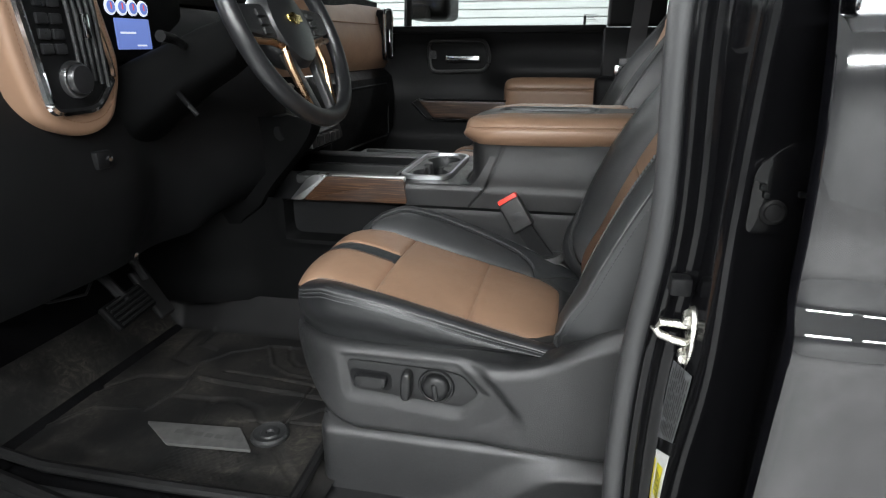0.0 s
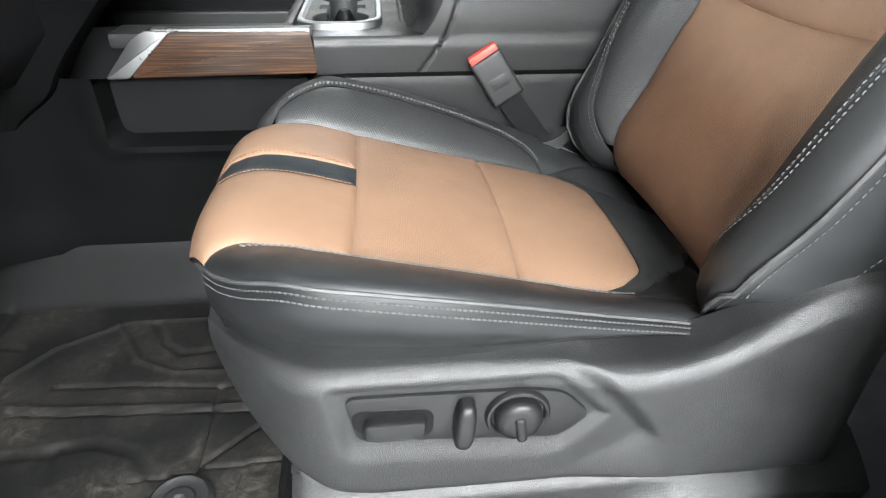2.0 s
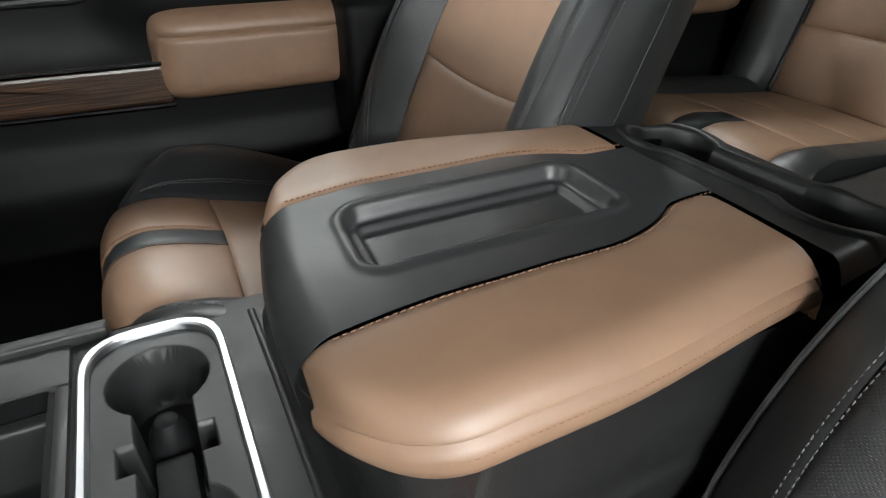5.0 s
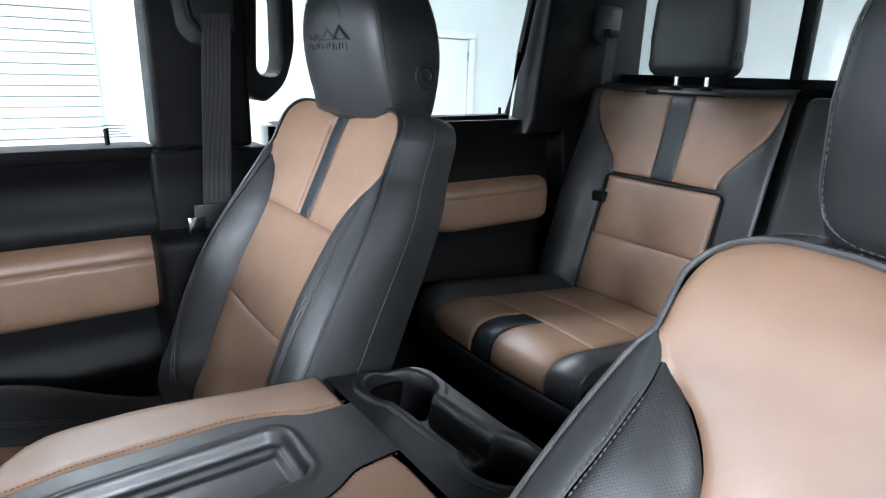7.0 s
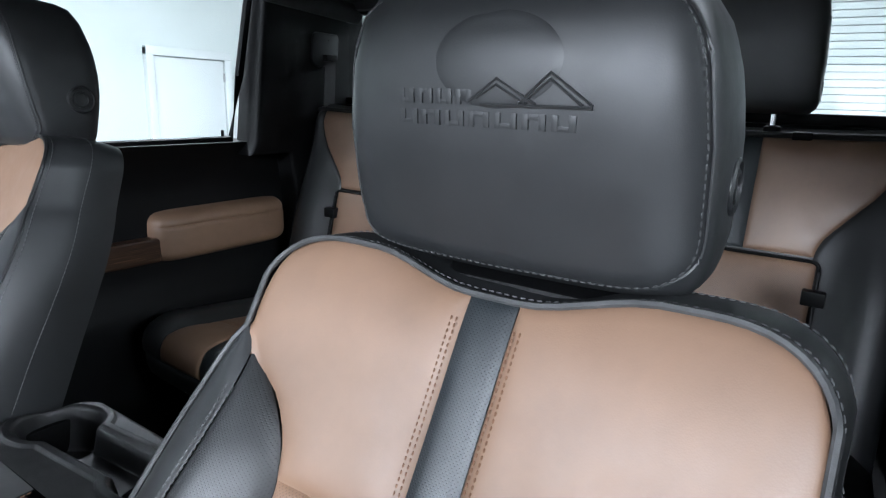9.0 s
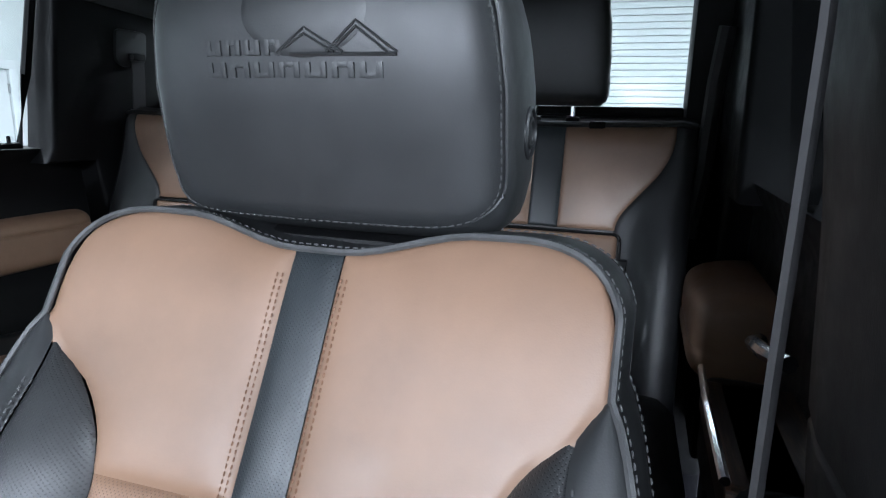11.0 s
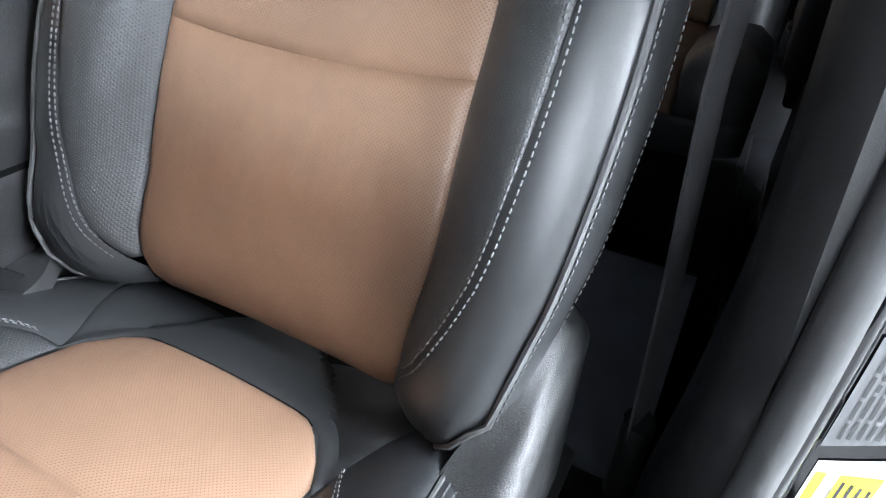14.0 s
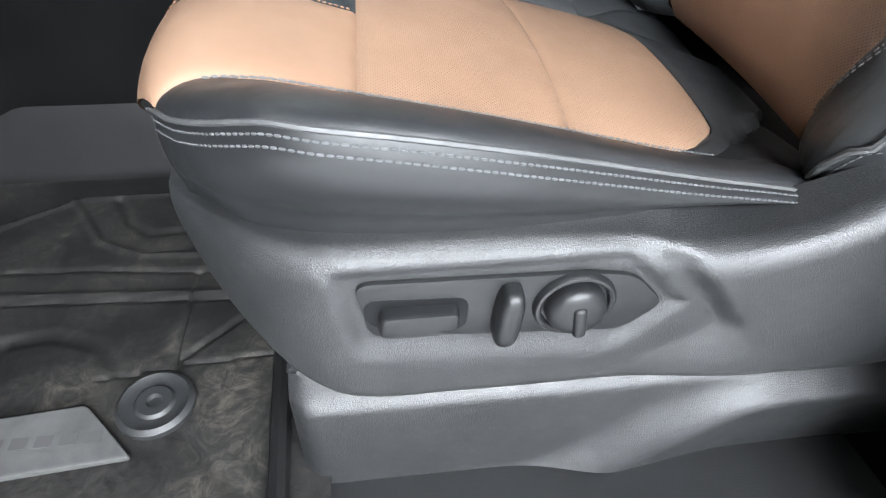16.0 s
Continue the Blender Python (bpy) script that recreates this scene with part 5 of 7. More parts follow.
    for k in range(12):
        u = k / 11
        r = 0.002 + 0.046 * u
        rows.append([on_face(-0.009 + r * math.cos(w), 1.780 + 0.66 * r * math.sin(w), 0.0002 + 0.0007 * (1 - smooth(u, 0.4, 1.0)) - 0.0008 * (k == 11)) for w in (2 * math.pi * j / 44 for j in range(44))])
    part("emblem_disc", capped(rows), BLACK_SMOOTH, head)

    def raised(y0, y1, z0, z1, high=0.0007, soft=0.0013):
        ring = lambda inset, off: [on_face(y, z, off) for y, z in ((y0 + inset, z0 + inset), (y1 - inset, z0 + inset), (y1 - inset, z1 - inset), (y0 + inset, z1 - inset))]
        return capped([ring(0.0, -0.001), ring(0.0, high * 0.6), ring(soft, high)])

    blocks = []
    for row_z, count, y0, y1 in ((1.7555, 4, 0.072, 0.004), (1.7405, 7, 0.072, -0.072)):
        for k in range(count):
            a, b = y0 + (y1 - y0) * k / count, y0 + (y1 - y0) * (k + 0.80) / count
            blocks += [raised(b, b + 0.0045, row_z - 0.0052, row_z + 0.0052), raised(a - 0.0045, a, row_z - 0.0052, row_z + 0.0052), raised(b + 0.0045, a - 0.0045, row_z + (0.0018 if k % 2 else -0.0052), row_z + (0.0052 if k % 2 else -0.0018))]
    for y0, peak in ((-0.006, 1.768), (-0.044, 1.772)):
        for u in (0.0, 0.4):
            blocks.append(tube([on_face(y0 + 0.016 * (1 - u), 1.752 + 0.008 * u, 0.0006), on_face(y0 - 0.006, peak - 0.010 * u, 0.0006), on_face(y0 - 0.034 + 0.016 * u, 1.752, 0.0006)], 0.0011, 6))
    blocks.append(tube([on_face(0.0, 1.7508, 0.0005), on_face(-0.078, 1.7508, 0.0005)], 0.0014, 6))
    part("emblem", join(*blocks), BLACK_SMOOTH, head, "embossed emblem of plain bars and peaks")
    by = hy - width(1.715) + 0.001
    button = moved(lathe([(0.021, -0.004), (0.021, 0.002), (0.0185, 0.0035), (0.0175, 0.001), (0.013, 0.001), (0.0125, 0.003), (0.010, 0.0035), (0.009, 0.0015), (0.004, 0.0012)], 36), Matrix.Translation((0.412 + hx, by, 1.700 + hd)) @ pose(0, 0, 0, 90))
    part("release_button", button, PLASTIC_SATIN, head, "round ribbed release button")
    for py in (-0.055, 0.055):
        part("headrest_post", tube([(0.398 + hx, hy + py, 1.60 + dz), (0.398 + hx, hy + py, 1.66 + dz)], 0.006, 12), CHROME, head)

    # side shield, base cover and the hidden frame
    for sgn in (-1, 1):
        yo = lambda depth: yc + hand * (0.017 + sgn * (0.290 - depth))
        # inner rim and outer crest of the ledge along the top, lower edge, and how far the rim lies inwards
        high = 1.13 if sgn < 0 else 1.052
        tops = spline([(-0.455, 1.030), (-0.43, 1.026), (-0.40, 1.034), (-0.35, 1.041), (-0.30, 1.044), (-0.20, 1.044), (-0.10, 1.038), (-0.05, 1.032), (0.0, 1.040), (0.03, 1.062), (0.06, 1.090), (0.09, 1.112), (0.13, 1.122), (0.165, 1.110), (0.185, 1.085)])
        crests = spline([(-0.455, 1.026), (-0.43, 1.030), (-0.40, 1.036), (-0.35, 1.038), (-0.30, 1.037), (-0.20, 1.036), (-0.14, 1.033), (-0.10, 1.031), (-0.05, 1.034), (0.0, 1.048), (0.03, 1.064), (0.06, 1.082), (0.09, 1.097), (0.13, 1.106), (0.165, 1.094), (0.185, 1.069)])
        bots = spline([(-0.455, 1.012), (-0.445, 0.993), (-0.43, 0.970), (-0.40, 0.938), (-0.37, 0.910), (-0.34, 0.893), (-0.315, 0.886), (-0.25, 0.884), (0.0, 0.887), (0.12, 0.889), (0.165, 0.90), (0.185, 0.94)])
        ledge = spline([(-0.455, 0.020), (-0.43, 0.036), (-0.40, 0.040), (-0.20, 0.040), (-0.12, 0.044), (-0.05, 0.056), (0.0, 0.054), (0.05, 0.036), (0.10, 0.024), (0.185, 0.022)])
        crease = [Vector(v) for v in ((-0.50, 1.056), (-0.17, 1.056), (-0.125, 1.048), (-0.092, 1.030), (-0.064, 0.999), (-0.037, 0.963), (-0.019, 0.936), (0.0, 0.88))]

        def crease_distance(x, z):
            v, best = Vector((x, z)), None
            for a, b in zip(crease, crease[1:]):
                d = b - a
                u = min(max((v - a).dot(d) / d.length_squared, 0.0), 1.0)
                o = v - (a + d * u)
                side = d.x * o.y - d.y * o.x
                if best is None or o.length < abs(best):
                    best = math.copysign(o.length, side)
            return best

        def pocket(x, z):
            """1 inside the recess of the switch panel, falling to 0 over its bevelled surround."""
            lower = 0.968 - 0.07 * (x + 0.314)
            left = -0.323 + 0.17 * (1.021 - z)
            right = -0.100 - 0.95 * abs(z - 0.981)
            return smooth(z, lower - 0.030, lower - 0.003) * smooth(x, left - 0.020, left - 0.003) * smooth(x, right + 0.022, right + 0.002) * smooth(z, 1.035, 1.023)

        xs = [-0.455 + 0.640 * i / 200 for i in range(201)]
        rows = []
        for x in xs:
            row = []
            hi, lo, crest, wide_ledge = min(tops(x), high), bots(x), max(min(crests(x), high - 0.012), bots(x) + 0.010), ledge(x)
            front = 0.10 * max(0.0, 1 - (x + 0.455) / 0.13) ** 2
            for j in range(81):
                u = min(j / 62, 1.0)
                w = max(0.0, (j - 62) / 18)
                z = lo + (crest - 0.006 - lo) * u + (hi - crest + 0.006) * w if j <= 62 else crest + (hi - crest) * w - 0.006 * max(0.0, 1 - w / 0.3) ** 2
                off = crease_distance(x, z)
                above = smooth(off, -0.020 - 0.10 * smooth(z, 0.958, 0.89), 0.0015)
                dep = 0.012 * (1 - above) + front
                dep += 0.007 * max(0.0, 1 - (crest - 0.006 - z) / 0.016) ** 2 * (j <= 62) + (j > 62) * (0.007 + wide_ledge * w)
                dep += 0.006 * pocket(x, z + 0.006) * (1 - above) * (j <= 62) * (sgn < 0 and driver)
                dep += 0.004 * max(0.0, 1 - (z - lo) / 0.010) ** 2
                dep += 0.030 * smooth(x, 0.135, 0.185) ** 2
                row.append((x + dx + slid, yo(dep), z + dz - 0.0015 * (j > 62) * math.sin(math.pi * w)))
            row.append((x + dx + slid, yo(wide_ledge + front + 0.010), hi + dz - 0.020))
            rows.append(row)
        shield = part("side_shield", grid(rows), PLASTIC, seat, "grained black plastic side shield")
        if sgn < 0 and driver:
            py, low_by = yo(0.0178), 0.006
            plate = rounded([(px, pz - low_by) for px, pz in [(-0.323, 1.021), (-0.314, 0.968), (-0.128, 0.955), (-0.100, 0.981), (-0.128, 1.012), (-0.16, 1.018)]], 0.012)
            part("switch_panel", upright(plate, 0.004, py, -hand, 0.0015), SWITCH, shield, "black switch panel")
            well = rounded([(px, pz - low_by) for px, pz in [(-0.318, 1.007), (-0.316, 0.979), (-0.252, 0.970), (-0.246, 0.975), (-0.245, 1.004)]], 0.013)
            part("switch_pocket", upright(well, 0.0045, py, -hand, 0.0004, 1), PLASTIC_DARK, shield)

            def soft_block(cx, cz, a, b, lean, levels, power):
                rows = []
                for size, h in levels:
                    rows.append([(cx + size * x + lean * size * z, py - hand * h, cz - low_by + (1 - (1 - size) * 0.7) * z) for x, z in superellipse(a, b, power, 36)])
                return capped(rows)

            part("seat_switch", soft_block(-0.280, 0.988, 0.0275, 0.0105, 0.10, [(1, 0.002), (1, 0.010), (0.985, 0.0125), (0.95, 0.0145), (0.90, 0.0152), (0.4, 0.0152)], 5), SWITCH, shield, "long black plastic seat switch")
            part("recline_lever", soft_block(-0.2185, 0.988, 0.0095, 0.0270, 0.06, [(1, 0.002), (1, 0.012), (0.95, 0.016), (0.82, 0.019), (0.62, 0.0205), (0.3, 0.0208)], 3.2), SWITCH, shield, "upright black plastic recline lever")
            at = Matrix.Translation((-0.170, py - hand * 0.003, 0.990 - low_by)) @ pose(0, 0, 0, 90)
            ring = lathe([(0.0300, 0.0), (0.0298, 0.004), (0.0282, 0.0062), (0.0262, 0.0066), (0.0246, 0.0055), (0.0238, 0.002)], 48)
            part("knob_ring", moved(ring, at), SWITCH, shield)
            knob = lathe([(0.0218, 0.0), (0.0218, 0.008), (0.0208, 0.0118), (0.0182, 0.0145), (0.013, 0.0162), (0.006, 0.0168), (0.001, 0.0169)], 48)
            part("lumbar_knob", moved(knob, at), SWITCH, shield, "round black plastic lumbar knob")
            fin = box(-0.0048, 0.0048, -0.0195, 0.010, 0.006, 0.0195, 0.0045, 4)
            part("lumbar_grip", moved(fin, at @ pose(0, 0, 0, 0, 0, 8)), SWITCH, shield)
        # the cover swells outwards under a rising fold
        swell_top = spline([(-0.42, 0.742), (-0.26, 0.748), (-0.168, 0.760), (-0.119, 0.792), (-0.077, 0.834), (-0.035, 0.860), (0.02, 0.866), (0.22, 0.868)])
        swell_low = spline([(-0.42, 0.700), (-0.26, 0.704), (-0.168, 0.716), (-0.110, 0.745), (-0.061, 0.781), (-0.019, 0.819), (0.013, 0.842), (0.059, 0.850), (0.22, 0.853)])
        rows = []
        for i in range(80):
            x = -0.385 + 0.600 * i / 79
            row = [(x, yo(0.075), 0.890 + dz), (x, yo(0.045), 0.887 + dz)]
            for j in range(41):
                u = j / 40
                z = 0.882 - (0.882 - 0.735) * u
                dep = 0.004 + 0.024 * max(0.0, 1 - u / 0.13) ** 2
                dep += 0.018 * max(0.0, 1 - (x + 0.385) / 0.02) ** 2
                dep -= 0.020 * smooth(z, swell_top(x) + 0.004, swell_low(x) - 0.004)
                dep += 0.17 * max(0.0, swell_low(x) - 0.004 - z) * smooth(x, -0.20, -0.08)
                row.append((x, yo(dep + 0.011), z + dz * smooth(z, 0.75, 0.85)))
            rows.append(row)
        part("base_cover", grid(rows), PLASTIC, seat, "black plastic cover over the seat rail")
    part("seat_pan", box(-0.36 + slid, 0.13 + slid, yc - 0.225, yc + 0.225, 0.86 + dz, 0.985 + dz, 0.02), PLASTIC_DARK, seat)
    for py in (-0.18, 0.18):
        part("seat_rail", box(-0.36 + slid, 0.22, yc + py - 0.03, yc + py + 0.03, 0.755, 0.87 + dz, 0.006), PLASTIC_DARK, seat)
    return seat


driver_seat = front_seat("driver_seat", "driver's bucket seat in tan and black leather, on the cab floor", 1.066, 0.0, 1, True)
passenger_seat = front_seat("passenger_seat", "passenger's bucket seat in tan and black leather beside the console", 1.985, 0.050, -1, False, 0.028, -0.016, -0.024, 0.90, 0.97, 0.055)


# ---- centre console ----
CON = 1.5585


def console():
    c = thing("center_console", -0.2, CON, 0.745, "black plastic centre console with wood inlay and tan leather lid", "console")
    w = 0.193
    # lower side walls, with a shallow pocket under the inlay
    for sgn in (-1, 1):
        rows = []
        for i in range(101):
            x = -1.12 + 1.46 * i / 100
            row = []
            for j in range(33):
                z = 0.845 + (1.133 - 0.845) * j / 32
                edge = smooth(x, -0.700 + 0.25 * max(0, 1.06 - z), -0.676 + 0.25 * max(0, 1.06 - z)) * (1 - smooth(x, -0.40, -0.37))
                pocket = edge * smooth(z, 1.022, 1.044) * (1 - smooth(z, 1.121, 1.131))
                ring = smooth(x, -0.730 + 0.4 * max(0, 1.05 - z), -0.712 + 0.4 * max(0, 1.05 - z)) * (1 - smooth(x, -0.36, -0.33)) * smooth(z, 1.000, 1.018)
                dep = 0.055 * pocket - 0.006 * ring - 0.012 * smooth(z, 0.95, 0.85) - 0.05 * smooth(x, -0.78, -0.95)
                row.append((x, CON + sgn * (w + 0.004 - dep), z))
            rows.append(row)
        part("side_wall", grid(rows), PLASTIC_SHADED, c, "black plastic side wall with a pocket")
        liner = rounded([(-0.682, 1.034), (-0.690, 1.126), (-0.378, 1.126), (-0.378, 1.034)], 0.016)
        part("pocket_liner", upright(liner, 0.004, CON + sgn * (w - 0.030), sgn, 0), PLASTIC_DARK, c, "dark pocket liner")
        # upper side behind the inlay, flaring into the lid box
        rows = []
        for i in range(241):
            x = -0.372 + 0.712 * i / 240
            top = 1.186 + 0.10 * smooth(x, -0.215, -0.14)
            row = []
            for j in range(21):
                u = j / 20
                z = 1.128 + (top - 1.128) * u
                dep = 0.004 * smooth(z, 1.172, 1.182) + 0.010 * smooth(z, 1.19, 1.28)
                dep += 0.0032 * math.exp(-(((x + 0.175 + 0.75 * max(0, 1.185 - z) - 0.40 * max(0, z - 1.185)) / 0.0024) ** 2))
                row.append((x, CON + sgn * (w - dep + 0.003 * (1 - smooth(x, -0.36, -0.30))), z))
            rows.append(row)
        part("side_panel", grid(rows), CONSOLE, c, "black plastic side panel")
        rows = []
        for i in range(41):
            x = -0.335 + 0.655 * i / 40
            rows.append([(x, CON + sgn * (w + 0.0065 - 0.0015 * smooth(z, 1.118, 1.1265) + 0.012 * smooth(z, 0.95, 0.85)), z) for z in (0.90, 0.95, 1.0, 1.05, 1.09, 1.11, 1.118, 1.1225, 1.1265)])
        part("lower_side_panel", grid(rows), CONSOLE, c, "black plastic lower side panel")
        inlay = rounded([(-0.641, 1.132), (-0.575, 1.1955), (-0.376, 1.1955), (-0.368, 1.134)], 0.008)
        part("wood_inlay", upright(inlay, 0.016, CON + sgn * (w - 0.010), sgn, 0.002, 2), WOOD, c, "dark striped wood inlay")
        part("inlay_edge", upright(rounded([(-0.676, 1.131), (-0.643, 1.131), (-0.572, 1.1965), (-0.606, 1.1985), (-0.628, 1.186)], 0.006), 0.0165, CON + sgn * (w - 0.008), sgn, 0.002), SATIN, c, "satin metal end piece")
        part("deck_edge", box(-0.60, -0.374, CON + sgn * (w - 0.006) - 0.009, CON + sgn * (w - 0.006) + 0.009, 1.186, 1.2005, 0.004, 3), SATIN if sgn < 0 else GREY_PLASTIC, c, "satin metal edge strip" if sgn < 0 else "")

    # deck round the open bin and the cup holder: strips that butt together
    z0, z1 = 1.17, 1.192
    rim_x0, rim_x1, rim_h = -0.396, -0.274, 0.160
    part("deck", box(-0.665, rim_x0 - 0.012, CON - w + 0.010, CON - 0.119, z0, z1, 0.006), GREY_PLASTIC, c, "grey plastic deck")
    part("deck", box(-0.78, rim_x0 - 0.012, CON + 0.119, CON + w - 0.010, z0, z1, 0.006), GREY_PLASTIC, c)
    part("deck", box(-0.421, rim_x0 - 0.012, CON - 0.118, CON + 0.118, z0, z1, 0.005), GREY_PLASTIC, c)
    rows = []
    outline = rounded([(-0.408, -0.19), (-0.408, 0.19), (-0.20, 0.19), (-0.20, -0.19)], 0.01, 6)
    hole = rounded([(rim_x0, -rim_h), (rim_x0, rim_h), (rim_x1, rim_h), (rim_x1, -rim_h)], 0.05, 6)
    drop = lambda y: 0.0
    rows = [[(x, CON + y, 1.186) for x, y in outline], [(x, CON + y, 1.188) for x, y in [(0.5 * (a + b), 0.5 * (d + e)) for (a, d), (b, e) in zip(outline, hole)]], [(x, CON + y, 1.190) for x, y in hole]]
    part("cup_surround", grid(rows, close_v=True), CONSOLE, c, "black plastic cup holder surround")
    grown = lambda g: [(x + g * (1 if x > (rim_x0 + rim_x1) / 2 else -1), y + g * (1 if y > 0 else -1)) for x, y in hole]
    band = [[(x, CON + y, z) for x, y in grown(g)] for g, z in ((0.0055, 1.186), (0.0048, 1.1985), (0.003, 1.2005), (-0.002, 1.2005), (-0.0035, 1.1985), (-0.004, 1.186))]
    part("cup_rim", grid(band, close_v=True), RIM, c, "satin metal cup holder rim")
    # cup holder plate: two round cups joined by a waist, sunk into one sheet
    mx = (rim_x0 + rim_x1) / 2

    def sunk(x0, x1, y0, y1, nx, ny, inside, top, depth, corner):
        rows = []
        for i in range(nx + 1):
            x = x0 + (x1 - x0) * i / nx
            row = []
            for k in range(ny + 1):
                y = y0 + (y1 - y0) * k / ny
                d = inside(x, y)
                ex, ey = max(abs(x - (x0 + x1) / 2) - (x1 - x0) / 2 + corner, 0), max(abs(y - (y0 + y1) / 2) - (y1 - y0) / 2 + corner, 0)
                out = math.hypot(ex, ey) - corner
                row.append((x, CON + y, top(x, y) - depth * smooth(d, -0.001, 0.0035) - 0.02 * smooth(out, -0.002, 0.004)))
            rows.append(row)
        return grid(rows)

    def front_cups(x, y):
        x -= mx
        a = 0.044 - math.hypot(x, y - 0.088)
        b = 0.044 - math.hypot(x, y + 0.088)
        waist = min(0.024 - abs(x), 0.09 - abs(y))
        slot = min(0.038 - abs(x), 0.015 - abs(y))
        return max(a, b, waist, slot)

    part("cup_holder", sunk(rim_x0 + 0.002, rim_x1 - 0.002, -rim_h + 0.002, rim_h - 0.002, 90, 210, front_cups, lambda x, y: 1.1925, 0.075, 0.048), GREY_PLASTIC, c, "grey plastic double cup holder", sharp=120)
    part("cup_divider", moved(lathe([(0.020, 0), (0.021, 0.02), (0.017, 0.045), (0.010, 0.058), (0.003, 0.061)], 20), Matrix.Translation((mx, CON + 0.045, 1.1215))), PLASTIC_DARK, c)
    part("cup_divider", box(mx - 0.017, mx + 0.017, CON - 0.060, CON + 0.022, 1.1215, 1.160, 0.008), PLASTIC_DARK, c)
    # open bin
    for g in (box(-0.78, -0.426, CON - 0.124, CON - 0.118, 1.07, 1.188, 0), box(-0.78, -0.426, CON + 0.118, CON + 0.124, 1.07, 1.188, 0), box(-0.427, -0.421, CON - 0.118, CON + 0.118, 1.07, 1.186, 0)):
        part("bin_wall", g, PLASTIC_DARK, c)
    part("bin_floor", box(-0.78, -0.427, CON - 0.118, CON + 0.118, 1.06, 1.072, 0), PLASTIC_DARK, c, "floor of the open storage bin")
    for y, top in ((-0.045, 1.140), (-0.092, 1.150)):
        part("bin_rail", box(-0.76, -0.430, CON + y - 0.010, CON + y + 0.010, 1.072, top, 0.005, 3), GREY_PLASTIC, c)
    part("bin_step", box(-0.76, -0.430, CON + 0.100, CON + 0.1178, 1.072, 1.168, 0.005, 3), GREY_PLASTIC, c)
    # side of the dashboard's centre stack, running down into the console
    rows = []
    for k in range(25):
        z = 1.06 + 0.28 * k / 24
        front = -0.820 + 0.062 * smooth(z, 1.05, 1.12) + 0.165 * smooth(z, 1.08, 1.34)
        rows.append([(-1.10, CON - w - 0.045, z), (front - 0.10, CON - w - 0.030, z), (front - 0.03, CON - w - 0.022, z), (front - 0.006, CON - w - 0.014, z), (front, CON - w - 0.004, z), (front - 0.004, CON - w + 0.05, z)])
    # the blacker plastic stands in for the footwell's shade on this flank
    part("console_flank", grid(rows), PLASTIC_SHADED, c, "black plastic side of the centre stack")
    # lid box front, curved
    rows = []
    for j in range(9):
        z = 1.182 + 0.11 * j / 8
        flare = 0.020 * max(0, (1.21 - z) / 0.028) ** 2
        ring = []
        for k in range(33):
            a = math.pi * (0.5 + k / 32)
            ring.append((-0.150 + 0.068 * math.copysign(abs(math.cos(a)) ** 0.55, math.cos(a)) - flare, CON + (w - 0.012) * math.copysign(abs(math.sin(a)) ** 0.30, math.sin(a)), z))
        rows.append(ring)
    part("lid_box", grid(rows), CONSOLE, c, "black plastic lid box")
    part("lid_box", box(-0.15, 0.20, CON - w + 0.02, CON + w - 0.02, 1.10, 1.285, 0.004), PLASTIC_DARK, c)
    # moulded ridges that run from the cup holder round to the side
    part("moulded_ridge", tube([(-0.236, 1.72, 1.186), (-0.235, 1.60, 1.1865), (-0.236, 1.46, 1.1865), (-0.229, 1.405, 1.183), (-0.208, 1.380, 1.177), (-0.18, 1.3675, 1.172)], 0.0045, 10), CONSOLE, c)
    # lid: two tan pads either side of a black tray panel
    lidw = 0.200
    split = spline([(-0.28, 0.098), (-0.20, 0.094), (-0.05, 0.092), (0.05, 0.088), (0.085, 0.076), (0.11, 0.062), (0.14, 0.058), (0.20, 0.058)])

    def lid_z(x, y):
        z = 1.348 - 0.010 * smooth(x, -0.12, -0.26) - 0.006 * (y / lidw) ** 2
        return z

    def half_w(x, sgn=-1):
        r = 0.085
        d = x + 0.238
        return lidw - (r - math.sqrt(max(0.0, r * r - (r - d) ** 2)) if d < r else 0.0) * 1.15 - (0.042 if sgn > 0 else 0.020) * smooth(x, -0.08, 0.17)

    def swept(geo):
        """The lid's front edge runs back a little towards the passenger's side."""
        v, f = geo
        return [(x + 0.030 * smooth(y - CON, -0.04, 0.19) * smooth(-x, 0.06, 0.238), y, z) for x, y, z in v], f

    for sgn in (-1, 1):
        rows = []
        n = 44
        for i in range(n + 1):
            u = i / n
            x = -0.236 + 0.402 * (u**1.5 if u < 0.3 else 0.3**1.5 + (u - 0.3) * (1 - 0.3**1.5) / 0.7)
            a, b = min(split(x), half_w(x, sgn) - 0.001), half_w(x, sgn)
            row = []
            drop = 0.014 * max(0.0, 1 - (x + 0.236) / 0.022) ** 2.2
            end = 0.014 * max(0.0, 1 - (0.166 - x) / 0.016) ** 2
            for k in range(15):
                v = k / 14
                y = a + (b - a) * v
                round_ = 0.014 * max(0.0, 1 - (b - y) / 0.030) ** 2.2
                seam = 0.004 * math.exp(-((y - a) / 0.004)) - 0.003 * (1 - math.exp(-(y - a) / 0.02))
                row.append((x, CON + sgn * y, lid_z(x, y) - drop - round_ - end - seam))
            top = row[-1][2]
            for k in range(1, 17):
                v = k / 16
                z = top + (1.284 - top) * v
                bulge = 0.007 * math.sin(math.pi * v) - 0.010 * v**3 - 0.0040 * math.exp(-(((v - 0.14) / 0.05) ** 2))
                fwd = (-0.006 * math.sin(math.pi * v) + 0.014 * v * v) * max(0.0, 1 - (x + 0.236) / 0.05)
